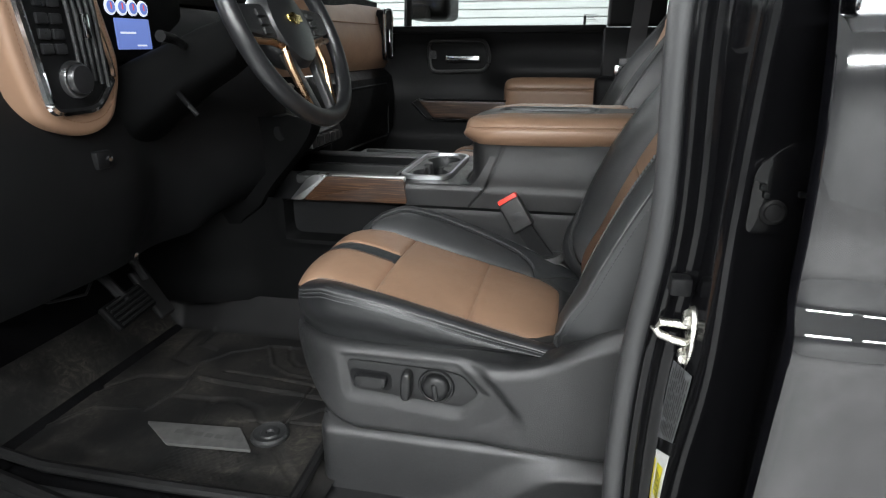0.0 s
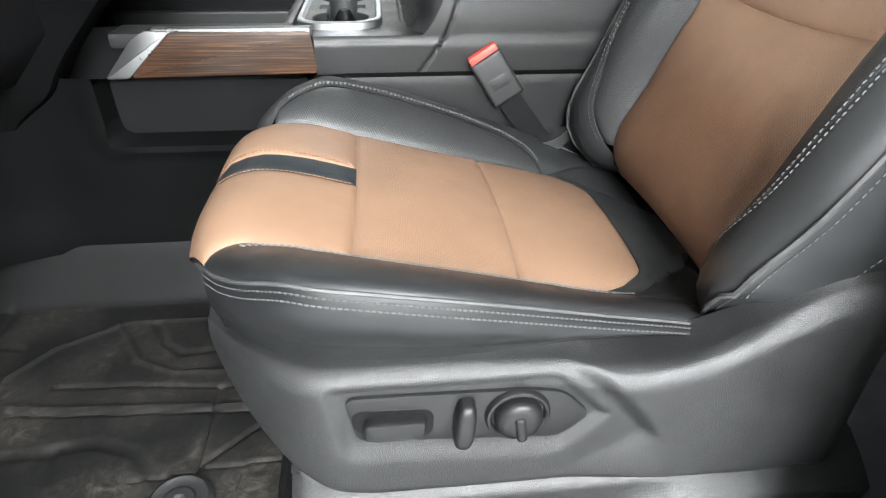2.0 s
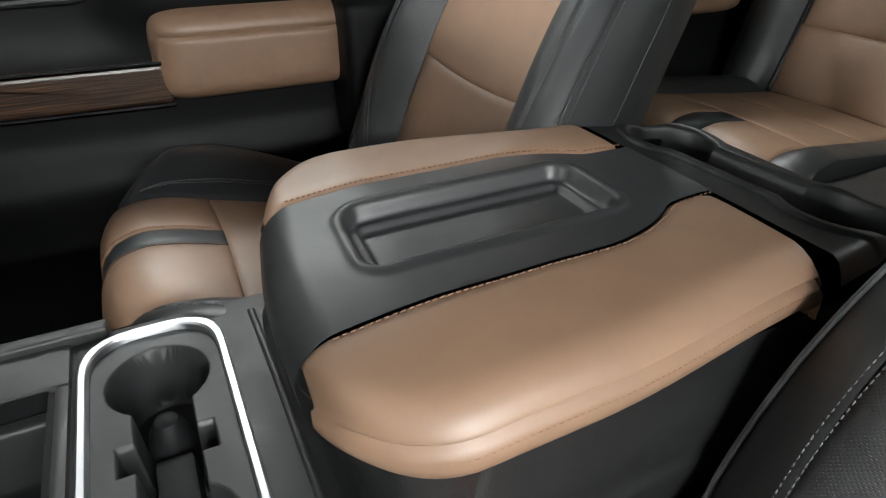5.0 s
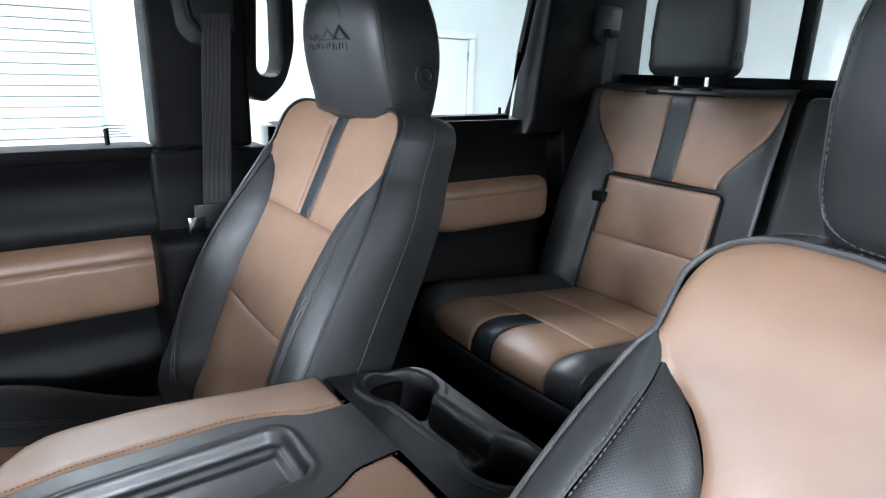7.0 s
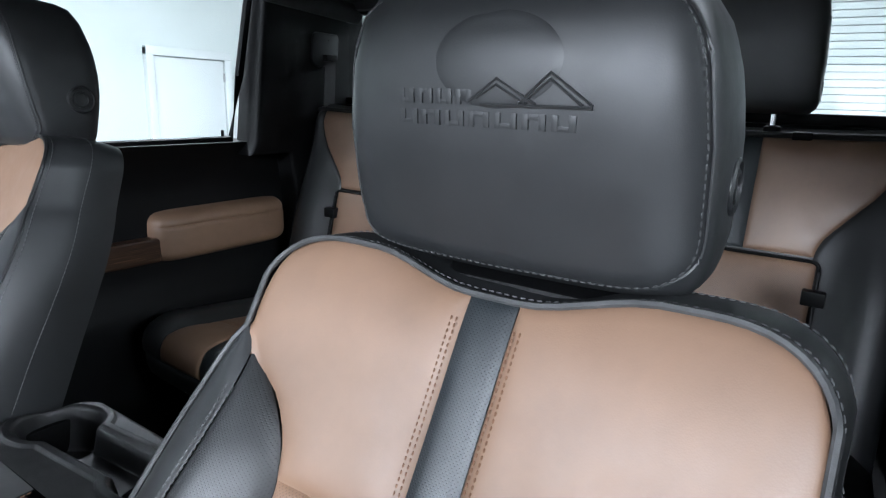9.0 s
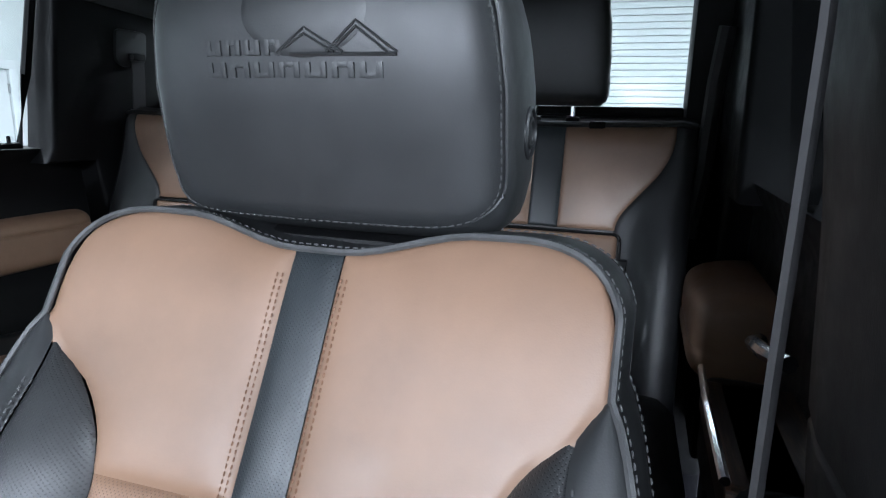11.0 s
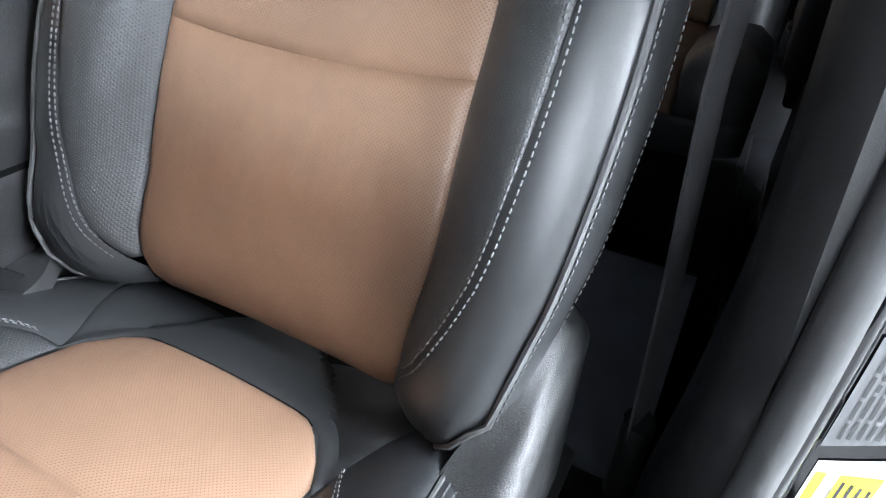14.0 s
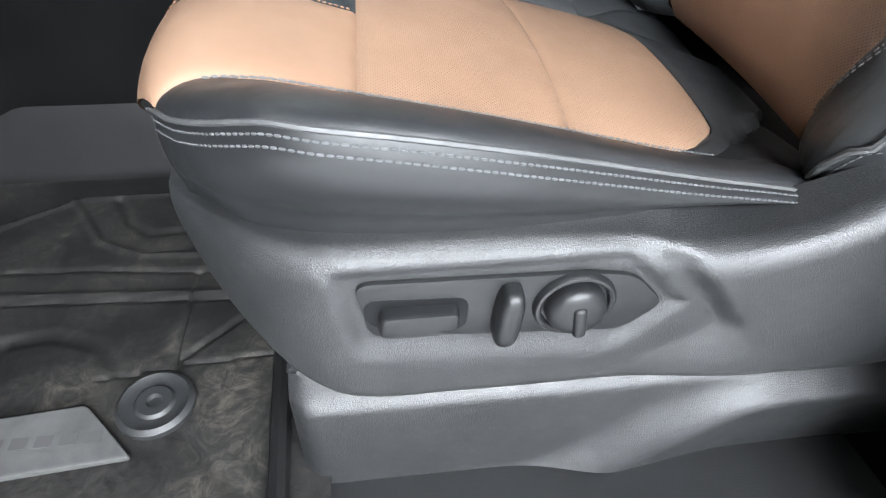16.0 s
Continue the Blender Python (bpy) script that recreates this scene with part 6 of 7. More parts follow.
                row.append((x + fwd, CON + sgn * (b + bulge), z))
            row.append((x, CON + sgn * (b - 0.05), 1.283))
            rows.append(row)
        last = rows[-1]
        rows.append([(x + 0.002, y, 1.283) for x, y, z in last])
        pad = part("lid_pad", swept(grid(rows)), TAN_SMOOTH, c, "padded tan leather lid")
        xs = [-0.215 + 0.375 * i / 60 for i in range(61)]
        pts = [Vector((x, CON + sgn * (half_w(x, sgn) + 0.0048), lid_z(x, half_w(x, sgn)) - 0.012 - 0.014 * max(0.0, 1 - (x + 0.236) / 0.022) ** 2.2 - 0.014)) for x in xs]
        pts2 = [Vector((x, CON + sgn * (split(x) + 0.006), lid_z(x, split(x)) - 0.014 * max(0.0, 1 - (x + 0.236) / 0.022) ** 2.2 + 0.0004)) for x in xs]
        part("stitching", swept(join(stitch_line(pts, [Vector((0, sgn, 0.2))] * 61, 0.0052, 0.004, 0.0011), stitch_line(pts2, [Vector((0, 0, 1))] * 61, 0.006, 0.004, 0.0008))), THREAD_TAN, pad, "brown stitching", kind="stuff")
    # black middle of the lid with its tray
    rows = []
    tray = ((-0.168, 0.076), (-0.046, 0.054))
    for i in range(170):
        x = -0.238 + 0.404 * i / 169
        row = []
        for k in range(91):
            v = -1 + 2 * k / 90
            y = v * min(split(x), half_w(x))
            drop = 0.018 * max(0.0, 1 - (x + 0.238) / 0.030) ** 2.2
            r = 0.022
            ex = max(abs(x - 0.5 * (tray[0][0] + tray[0][1])) - 0.5 * (tray[0][1] - tray[0][0]) + r, 0.0)
            ey = max(abs(y - 0.5 * (tray[1][0] + tray[1][1])) - 0.5 * (tray[1][1] - tray[1][0]) + r, 0.0)
            d = r - math.hypot(ex, ey)
            sink = 0.014 * smooth(d, 0.0, 0.008) + 0.006 * smooth(d, 0.013, 0.019) - 0.0028 * math.exp(-(((d + 0.004) / 0.005) ** 2))
            row.append((x, CON + y, lid_z(x, y) - 0.001 - drop - sink))
        rows.append(row)
    first = rows[0]
    rows.insert(0, [(p[0] - 0.004, p[1], p[2] - 0.012) for p in first])
    rows.insert(0, [(p[0] - 0.002, p[1], 1.284) for p in first])
    part("lid_tray", swept(grid(rows)), BLACK_SMOOTH, c, "black plastic lid centre with a moulded tray", sharp=120)
    # rear of the console with its two cup holders
    ch = [(0.262, 0.118), (0.286, -0.075)]

    def rear_cups(x, y):
        a = 0.047 - math.hypot(x - 0.249, y - 0.074)
        b = 0.047 - math.hypot(x - 0.264, y + 0.121)
        cx = 0.257 - 0.08 * (y + 0.023)
        return a, b, min(0.028 - abs(x - cx + 0.006), 0.10 - abs(y + 0.023))

    rows = []
    for i in range(111):
        x = 0.168 + 0.158 * i / 110
        row = []
        for k in range(231):
            edge = 0.170 - 0.026 * i / 110
            y = -0.0235 + edge * (-1 + 2 * k / 230)
            a, b, waist = rear_cups(x, y)
            d = max(a, b, waist)
            z = 1.344 - 0.10 * (x - 0.17) + 0.004 * smooth(d, -0.017, -0.013) * (1 - smooth(d, -0.006, 0.0))
            z -= max(0.062 * smooth(a, -0.001, 0.006), 0.062 * smooth(b, -0.001, 0.006), 0.032 * smooth(waist, -0.001, 0.010))
            out = math.hypot(max(x - 0.306, 0.0), max(abs(y + 0.0235) - edge + 0.020, 0.0)) / 0.020
            row.append((x, CON + y, z - 0.022 * max(0.0, out) ** 3))
        rows.append(row)
    part("rear_tray", grid(rows), CONSOLE, c, "black plastic rear tray with two cup holders", sharp=120)
    for sgn in (-1, 1):
        part("rear_wall", box(0.166, 0.320, CON - 0.0235 + sgn * 0.139 - 0.005, CON - 0.0235 + sgn * 0.139 + 0.005, 1.12, 1.318, 0.003), PLASTIC_SHADED, c)
    part("rear_face", box(0.312, 0.326, CON - 0.16, CON + 0.115, 0.75, 1.310, 0.006), PLASTIC_SHADED, c)
    return c


console()


def belt_buckle():
    b = thing("belt_buckle", -0.03, 1.345, 1.03, "black seat belt buckle with a red button beside the console", "belt buckle")
    m = Matrix.Translation((-0.122, 1.352, 1.163)) @ pose(0, 0, 0, 0, 57, 0) @ pose(0, 0, 0, 0, 0, -6)
    part("buckle_body", moved(box(0.006, 0.082, -0.014, 0.014, -0.026, 0.026, 0.006, 3), m), GREY_PLASTIC, b)
    part("release_button", moved(box(-0.004, 0.012, -0.011, 0.011, -0.0235, 0.0235, 0.003), m), RED, b, "red release button")
    part("buckle_print", moved(box(0.040, 0.058, -0.0148, -0.0138, -0.013, 0.013, 0.0004), m), PLASTIC_SATIN, b)
    v, f, uv = ribbon([tuple(m @ Vector((0.076, 0, 0))), tuple(m @ Vector((0.11, 0, 0.002))), tuple(m @ Vector((0.15, 0, 0.006))), tuple(m @ Vector((0.19, 0, 0.012)))], tuple(m.to_3x3() @ Vector((0, 0, 0.036))), 0.004)
    part("buckle_strap", (v, f), PLASTIC_DARK, b, "", uv)


belt_buckle()


# ---- floor and mat ----
def floor_mat():
    m = thing("floor_mat", -0.65, 0.98, 0.745, "black moulded rubber floor mat, dusty, with a metal plate", "floor mat")
    # ribs (height above 0) and grooves of the moulded pattern
    marks = [
        (0.006, 0.005, [(-0.45, 1.250), (-0.567, 1.252), (-0.703, 1.251), (-0.793, 1.198), (-0.838, 1.137), (-0.815, 1.02), (-0.84, 0.93)]),
        (-0.005, 0.004, [(-0.44, 1.040), (-0.524, 1.046), (-0.739, 1.058), (-0.80, 1.065)]),
        (0.004, 0.005, [(-0.44, 1.052), (-0.53, 1.058), (-0.75, 1.071), (-0.81, 1.08)]),
        (-0.005, 0.004, [(-0.44, 1.092), (-0.54, 1.094), (-0.66, 1.108), (-0.76, 1.111)]),
        (0.004, 0.005, [(-0.50, 1.125), (-0.60, 1.128), (-0.66, 1.160), (-0.70, 1.225), (-0.72, 1.25)]),
        (-0.005, 0.008, [(-0.52, 1.175), (-0.60, 1.170), (-0.63, 1.195), (-0.655, 1.245)]),
        (-0.006, 0.004, [(-0.525, 1.092), (-0.528, 0.945)]),
        (-0.006, 0.005, [(-0.525, 0.955), (-0.455, 1.018)]),
        (-0.005, 0.003, [(-0.605, 0.940), (-0.525, 0.950), (-0.405, 0.958)]),
        (-0.005, 0.012, [(-0.555, 0.925), (-0.61, 0.985), (-0.665, 1.005), (-0.73, 0.995), (-0.80, 0.99)]),
        (-0.005, 0.012, [(-0.52, 0.885), (-0.44, 0.80)]),
        (-0.005, 0.012, [(-0.60, 0.845), (-0.56, 0.79)]),
        (-0.005, 0.012, [(-0.72, 0.995), (-0.70, 0.90)]),
        (-0.005, 0.010, [(-0.86, 1.12), (-0.93, 1.15), (-0.95, 1.28)]),
        (-0.005, 0.010, [(-0.84, 1.06), (-0.94, 1.05), (-1.0, 0.98)]),
        (-0.005, 0.010, [(-0.845, 1.20), (-0.90, 1.22), (-0.90, 1.30)]),
        (0.004, 0.006, [(-0.86, 0.93), (-0.95, 0.92), (-1.0, 0.84)]),
    ]

    def relief(x, y):
        v, total = Vector((x, y)), 0.0
        for height, width, line in marks:
            near = 1.0
            for a, b in zip(line, line[1:]):
                a, d = Vector(a), Vector(b) - Vector(a)
                u = min(max((v - a).dot(d) / d.length_squared, 0.0), 1.0)
                near = min(near, (v - a - d * u).length)
            total += 0.6 * height * (1 - smooth(near, 0.35 * width, width))
        return total

    rows = []
    for i in range(201):
        x = -1.10 + 0.74 * i / 200
        row = []
        for j in range(166):
            y = 0.70 + 0.66 * j / 165
            z = 0.764 + 0.040 * smooth(y, 0.745, 0.705) + 0.114 * smooth(y, 1.292, 1.372) + 0.12 * smooth(x, -1.0, -1.10)
            tread = 0.0
            if -0.70 < x < -0.52 and y < 0.845:
                tread = 0.002 * (math.sin(x * 420) * math.sin(y * 420) > 0.35)
            row.append((x, y, z + relief(x, y) + tread))
        rows.append(row)
    split_at = 149
    part("mat_sheet", grid([r[: split_at + 1] for r in rows]), MAT_RUBBER, m, "dusty black rubber sheet with moulded grooves")
    part("mat_side", grid([r[split_at:] for r in rows]), RUBBER, m, "black rubber side of the mat")
    plate = [(-0.800, 0.885), (-0.598, 0.903), (-0.542, 0.842), (-0.715, 0.828)]
    v, f = prism(rounded(plate, 0.006), 0.006, 0.002)
    part("metal_plate", [(a, b, z + 0.768) for a, b, z in v] and ([(a, b, z + 0.768) for a, b, z in v], f), STEEL_PLATE, m, "grey metal plate", flat=True)
    bars = [box(-0.72 + 0.022 * k, -0.705 + 0.022 * k, 0.860, 0.872, 0.7742, 0.7748, 0) for k in range(7)]
    part("plate_print", join(*bars), GREY_PLATE, m)
    snap = moved(lathe([(0.038, 0), (0.038, 0.006), (0.033, 0.010), (0.028, 0.007), (0.020, 0.007), (0.017, 0.010), (0.008, 0.010), (0.006, 0.006)], 32), Matrix.Translation((-0.533, 0.900, 0.766)))
    part("mat_snap", snap, GREY_PLASTIC, m, "round black mat fastener")
    part("mat_lip", tube([(-0.412, 0.96, 0.772), (-0.408, 0.86, 0.776), (-0.404, 0.78, 0.778), (-0.40, 0.72, 0.785), (-0.43, 0.70, 0.80), (-0.62, 0.69, 0.805), (-0.85, 0.69, 0.805), (-1.0, 0.70, 0.82), (-1.08, 0.74, 0.88)], 0.010, 8), RUBBER, m)
    sill = thing("sill_plate", -0.5, 0.69, 0.745, "black sill plate with a grey metal insert", "sill plate")
    part("plate", box(-1.0, 0.08, 0.640, 0.700, 0.735, 0.757, 0.010, 3), PLASTIC, sill)
    rows = [[(-0.372 + 0.53 * i / 20, y, z) for y, z in ((0.695, 0.752), (0.715, 0.757), (0.745, 0.757), (0.785, 0.753), (0.82, 0.748))] for i in range(21)]
    part("carpet_strip", grid(rows), CONSOLE, sill, "grained dark plastic strip beside the seat")
    part("insert", box(-0.72, -0.36, 0.655, 0.690, 0.7575, 0.760, 0.002), STEEL_PLATE, sill, "brushed metal insert with plain bars")
    bars = [box(-0.56 + 0.024 * k, -0.543 + 0.024 * k, 0.662, 0.684, 0.7604, 0.761, 0) for k in range(6)]
    part("insert_print", join(*bars), PLASTIC_DARK, sill)
    rear = thing("floor_mat", 0.55, 1.05, 0.745, "blue-grey rubber mat on the rear cab floor", "floor mat")
    rows = []
    for i in range(41):
        x = 0.26 + 0.50 * i / 40
        row = []
        for j in range(37):
            y = 0.72 + 0.66 * j / 36
            edge = min(x - 0.26, 0.76 - x, y - 0.72, 1.38 - y)
            row.append((x, y, 0.758 + 0.014 * smooth(edge, 0.03, 0.008) + 0.003 * (j % 6 == 0) * smooth(edge, 0.03, 0.05)))
        rows.append(row)
    part("mat_sheet", grid(rows), REAR_MAT, rear, "ribbed blue-grey rubber sheet")
    toe = thing("toe_board", -1.1, 1.1, 0.75, "black carpeted toe board under the dashboard", "carpet", kind="structure")
    part("board", grid([[(-0.98, y, 0.752), (-1.06, y, 0.80), (-1.12, y, 0.95), (-1.14, y, 1.2)] for y in (0.70, 1.0, 1.36)]), CARPET, toe)
    part("board", grid([[(-0.98, y, 0.752), (-1.06, y, 0.80), (-1.12, y, 0.95), (-1.14, y, 1.2)] for y in (1.76, 2.1, 2.36)]), CARPET, toe)


floor_mat()


# ---- dashboard ----
def dashboard():
    d = thing("dashboard", -0.95, CENTRE, 1.1, "black dashboard with tan leather panels and wood trim", "dashboard")
    # driver's knee panel: a curved skin from the lower edge up to the binnacle
    rows = []
    for j in range(41):
        y = 0.66 + 0.78 * j / 40
        row = []
        for x, z in ((-1.08, 1.075), (-0.93, 1.060), (-0.865, 1.075), (-0.835, 1.13), (-0.815, 1.20), (-0.805, 1.28), (-0.815, 1.36), (-0.84, 1.44), (-0.88, 1.52), (-0.95, 1.58), (-1.1, 1.60)):
            reach = 0.105 * smooth(y, 1.16, 1.41) * smooth(z, 1.06, 1.20)
            hollow = 0.03 * math.exp(-(((y - 1.10) / 0.09) ** 2))
            row.append((x + reach - hollow - 0.018 * ((y - 1.02) / 0.36) ** 2 * (y < 1.02), y, z + 0.05 * smooth(y, 1.2, 1.42) * (z < 1.1)))
        rows.append(row)
    rows.append([(-1.0, 1.46, p[2]) for p in rows[-1]])
    part("knee_panel", grid(rows), PLASTIC_DARK, d, "black plastic knee panel")
    part("panel_switch", moved(box(-0.012, 0.012, -0.018, 0.018, -0.016, 0.016, 0.004), Matrix.Translation((-0.813, 0.905, 1.31))), PLASTIC_DARK, d)
    part("panel_switch_pin", moved(lathe([(0.006, 0), (0.006, 0.004), (0.003, 0.006)], 12), Matrix.Translation((-0.795, 0.908, 1.312)) @ pose(0, 0, 0, 0, 90)), CHROME, d)
    # dash top and passenger side
    rows = []
    for j in range(31):
        y = 0.64 + 1.78 * j / 30
        k = 0.16 * smooth(y, 1.60, 1.74)
        rows.append([(-1.45, y, 1.62), (-1.15, y, 1.665), (-0.98 + k, y, 1.675), (-0.93 + k, y, 1.66), (-0.935 + k, y, 1.60)])
    part("dash_top", grid(rows), PLASTIC_DARK, d, "black dashboard top")
    rows = []
    for j in range(31):
        y = 1.62 + 0.79 * j / 30
        row = [(-0.785, y, 1.64), (-0.755, y, 1.60), (-0.742, y, 1.53), (-0.745, y, 1.46), (-0.775, y, 1.415)]
        rows.append([(x + 0.03 * smooth(y, 1.9, 2.4) - 0.10 * smooth(y, 1.74, 1.62), y, z) for x, y, z in row])
    part("tan_panel", grid(rows), TAN_SMOOTH, d, "tan leather dashboard panel")
    rows = []
    for j in range(31):
        y = 1.62 + 0.79 * j / 30
        rows.append([(x + 0.03 * smooth(y, 1.9, 2.4) - 0.10 * smooth(y, 1.74, 1.62), y, z) for x, z in ((-0.775, 1.412), (-0.745, 1.385), (-0.735, 1.31), (-0.75, 1.18), (-0.80, 1.08), (-1.05, 1.06))])
    part("glove_box", grid(rows), PLASTIC_DARK, d, "black glove box")
    vent = rounded([(2.295, 1.63), (2.300, 1.455), (2.385, 1.440), (2.395, 1.63)], 0.03)
    part("air_vent", facing(vent, 0.03, -0.735, 1, 0.006), PLASTIC_DARK, d)
    part("air_vent_ring", tube([(-0.703, y, z) for y, z in vent], 0.006, 8, closed=True), CHROME, d, "chrome vent ring")
    part("air_vent_tab", box(-0.706, -0.694, 2.335, 2.347, 1.51, 1.56, 0.004), CHROME, d)
    part("tan_panel_seam", tube([(-0.7405 + 0.03 * smooth(y, 1.9, 2.4), y, 1.575) for y in (1.76, 1.85, 1.95, 2.05, 2.15, 2.28)], 0.0025, 6), THREAD_TAN, d)
    part("glove_box_lid", tube([(-0.742 + 0.03 * smooth(y, 1.9, 2.4), y, z) for y, z in rounded([(1.80, 1.36), (2.34, 1.36), (2.34, 1.16), (1.80, 1.16)], 0.02)], 0.003, 6, closed=True), PLASTIC_SATIN, d)
    # driver's vent and switch tower in a tan surround
    surround = rounded([(0.738, 1.68), (0.760, 1.47), (0.785, 1.385), (0.868, 1.353), (0.942, 1.370), (0.982, 1.467), (0.928, 1.68)], 0.04, 8)
    tower = part("vent_surround", facing(surround, 0.05, -0.845, 1, 0.016, 4), TAN_SMOOTH, d, "tan leather vent surround")
    ring = rounded([(0.765, 1.665), (0.803, 1.402), (0.898, 1.402), (0.947, 1.452), (0.940, 1.487), (0.897, 1.665)], 0.022, 8)
    part("vent_ring", tube([(-0.792, y, z) for y, z in ring], 0.008, 8, closed=True), CHROME, tower, "chrome ring")
    seam = [Vector((-0.7945, 0.868 + (y - 0.868) * 0.86, 1.52 + (z - 1.52) * 0.86)) for y, z in surround]
    part("stitching", stitch_line(seam, [Vector((1, 0, 0))] * len(seam), 0.007, 0.0048, 0.0009), THREAD_TAN, tower, "brown stitching", kind="stuff")
    part("vent_face", facing(ring, 0.010, -0.800, 1, 0.003), PLASTIC_DARK, tower)
    for k in range(5):
        z0 = 0.862 + 0.014 * k
        part("vent_slat", tube([(-0.786, z0 + 0.010, 1.46 - 0.006 * k), (-0.782, z0, 1.56), (-0.790, z0 - 0.004, 1.66)], 0.004, 6), PLASTIC_SATIN, tower)
    part("vent_tab", box(-0.784, -0.772, 0.884, 0.895, 1.515, 1.555, 0.004), CHROME, tower, "silver vent tab")
    for z in (1.500, 1.522, 1.545, 1.57):
        for y in (0.815, 0.842):
            part("switch", box(-0.793, -0.785, y - 0.011, y + 0.011, z - 0.008, z + 0.008, 0.003), PLASTIC_SATIN, tower)
    knob = Matrix.Translation((-0.792, 0.858, 1.452)) @ pose(0, 0, 0, 0, 90)
    part("light_knob", moved(lathe([(0.030, 0), (0.030, 0.008), (0.0285, 0.012), (0.0265, 0.0125), (0.0255, 0.010)], 36), knob), SATIN, tower, "silver ring of the light knob")
    part("light_knob_face", moved(lathe([(0.0252, 0.004), (0.0245, 0.018), (0.022, 0.021), (0.006, 0.022)], 32), knob), PLASTIC_SATIN, tower, "black face of the light knob")
    part("light_knob", moved(lathe([(0.030, 0), (0.030, 0.014), (0.026, 0.020), (0.022, 0.022)], 36), Matrix.Translation((-0.792, 0.830, 1.615)) @ pose(0, 0, 0, 0, 90)), PLASTIC_SATIN, tower)
    # instrument screen
    part("instrument_hood", box(-0.96, -0.872, 0.99, 1.30, 1.470, 1.66, 0.02), PLASTIC_SHADED, d)
    screen = part("instrument_screen", box(-0.871, -0.866, 1.069, 1.168, 1.497, 1.556, 0.003), SCREEN, d, "lit blue instrument screen")
    for k in range(4):
        y = 1.064 + 0.031 * k
        part("gauge", moved(lathe([(0.0150, 0), (0.0150, 0.002), (0.0115, 0.003)], 28), Matrix.Translation((-0.8695, y, 1.576)) @ pose(0, 0, 0, 0, 90)), SCREEN_WHITE, screen, "white gauge dial")
        part("gauge_face", moved(lathe([(0.0112, 0.0028), (0.0112, 0.0036), (0.002, 0.0037)], 24), Matrix.Translation((-0.8695, y, 1.576)) @ pose(0, 0, 0, 0, 90)), SCREEN, screen)
        part("gauge_needle", box(-0.8655, -0.8650, y - 0.0015, y + 0.0015, 1.572, 1.584, 0), SCREEN_RED, screen)
    part("screen_print", box(-0.8658, -0.8650, 1.078, 1.122, 1.527, 1.5305, 0), SCREEN_WHITE, screen)
    part("screen_print", box(-0.8658, -0.8650, 1.122, 1.150, 1.503, 1.506, 0), SCREEN_WHITE, screen)
    # centre stack
    rows = []
    for j in range(17):
        y = 1.37 + 0.37 * j / 16
        bow = 0.03 * ((j - 8) / 8) ** 2
        rows.append([(-0.95 - bow, y, 1.62), (-0.88 - bow, y, 1.45), (-0.74 - bow, y, 1.335), (-0.655 - bow, y, 1.280), (-0.645 - bow, y, 1.242), (-0.72 - bow, y, 1.205), (-0.80 - bow, y, 1.18)])
    part("center_panel", grid(rows), PLASTIC_DARK, d, "black centre panel")
    for k, y in enumerate((1.455, 1.495, 1.535, 1.575, 1.615)):
        part("center_switch", moved(box(-0.007, 0.007, -0.016, 0.016, -0.018, 0.018, 0.004), Matrix.Translation((-0.688, y, 1.306)) @ pose(0, 0, 0, 0, -55)), GREY_PLASTIC, d)
        part("center_switch", moved(box(-0.008, 0.008, -0.016, 0.016, -0.014, 0.014, 0.004), Matrix.Translation((-0.648, y, 1.261))), PLASTIC_SATIN, d)
    for z in (1.33, 1.36):
        for k in range(6):
            y = 1.43 + 0.045 * k
            part("center_switch", moved(box(-0.006, 0.006, -0.017, 0.017, -0.008, 0.008, 0.003), Matrix.Translation((-0.762 - 1.2 * (z - 1.33), y, z + 0.03)) @ pose(0, 0, 0, 0, -50)), SATIN if k in (0, 5) else PLASTIC_SATIN, d)
    start = Matrix.Translation((-0.662, 1.366, 1.309)) @ pose(0, 0, 0, 0, 0, -25) @ pose(0, 0, 0, 0, 75)
    pod = part("start_pod", moved(lathe([(0.045, -0.09), (0.040, -0.01), (0.034, 0.0), (0.028, 0.001)], 32), start), PLASTIC_DARK, d)
    part("start_ring", moved(lathe([(0.024, 0.0), (0.025, 0.004), (0.022, 0.006), (0.019, 0.004)], 32), start), CHROME, pod, "chrome ring")
    part("start_button", moved(lathe([(0.018, 0.0), (0.018, 0.005), (0.008, 0.006)], 24), start), PLASTIC_SATIN, pod, "black start button")
    # small release levers under the column
    part("panel_pin", moved(lathe([(0.007, 0), (0.007, 0.003), (0.003, 0.005)], 12), Matrix.Translation((-0.795, 0.930, 1.118)) @ pose(0, 0, 0, 0, 90)), CHROME, d)
    part("wire", tube([(-1.0, 0.83, 1.06), (-0.96, 0.87, 1.03), (-0.93, 0.93, 1.025), (-0.95, 0.98, 1.045)], 0.003, 6), PLASTIC_SATIN, d)


dashboard()


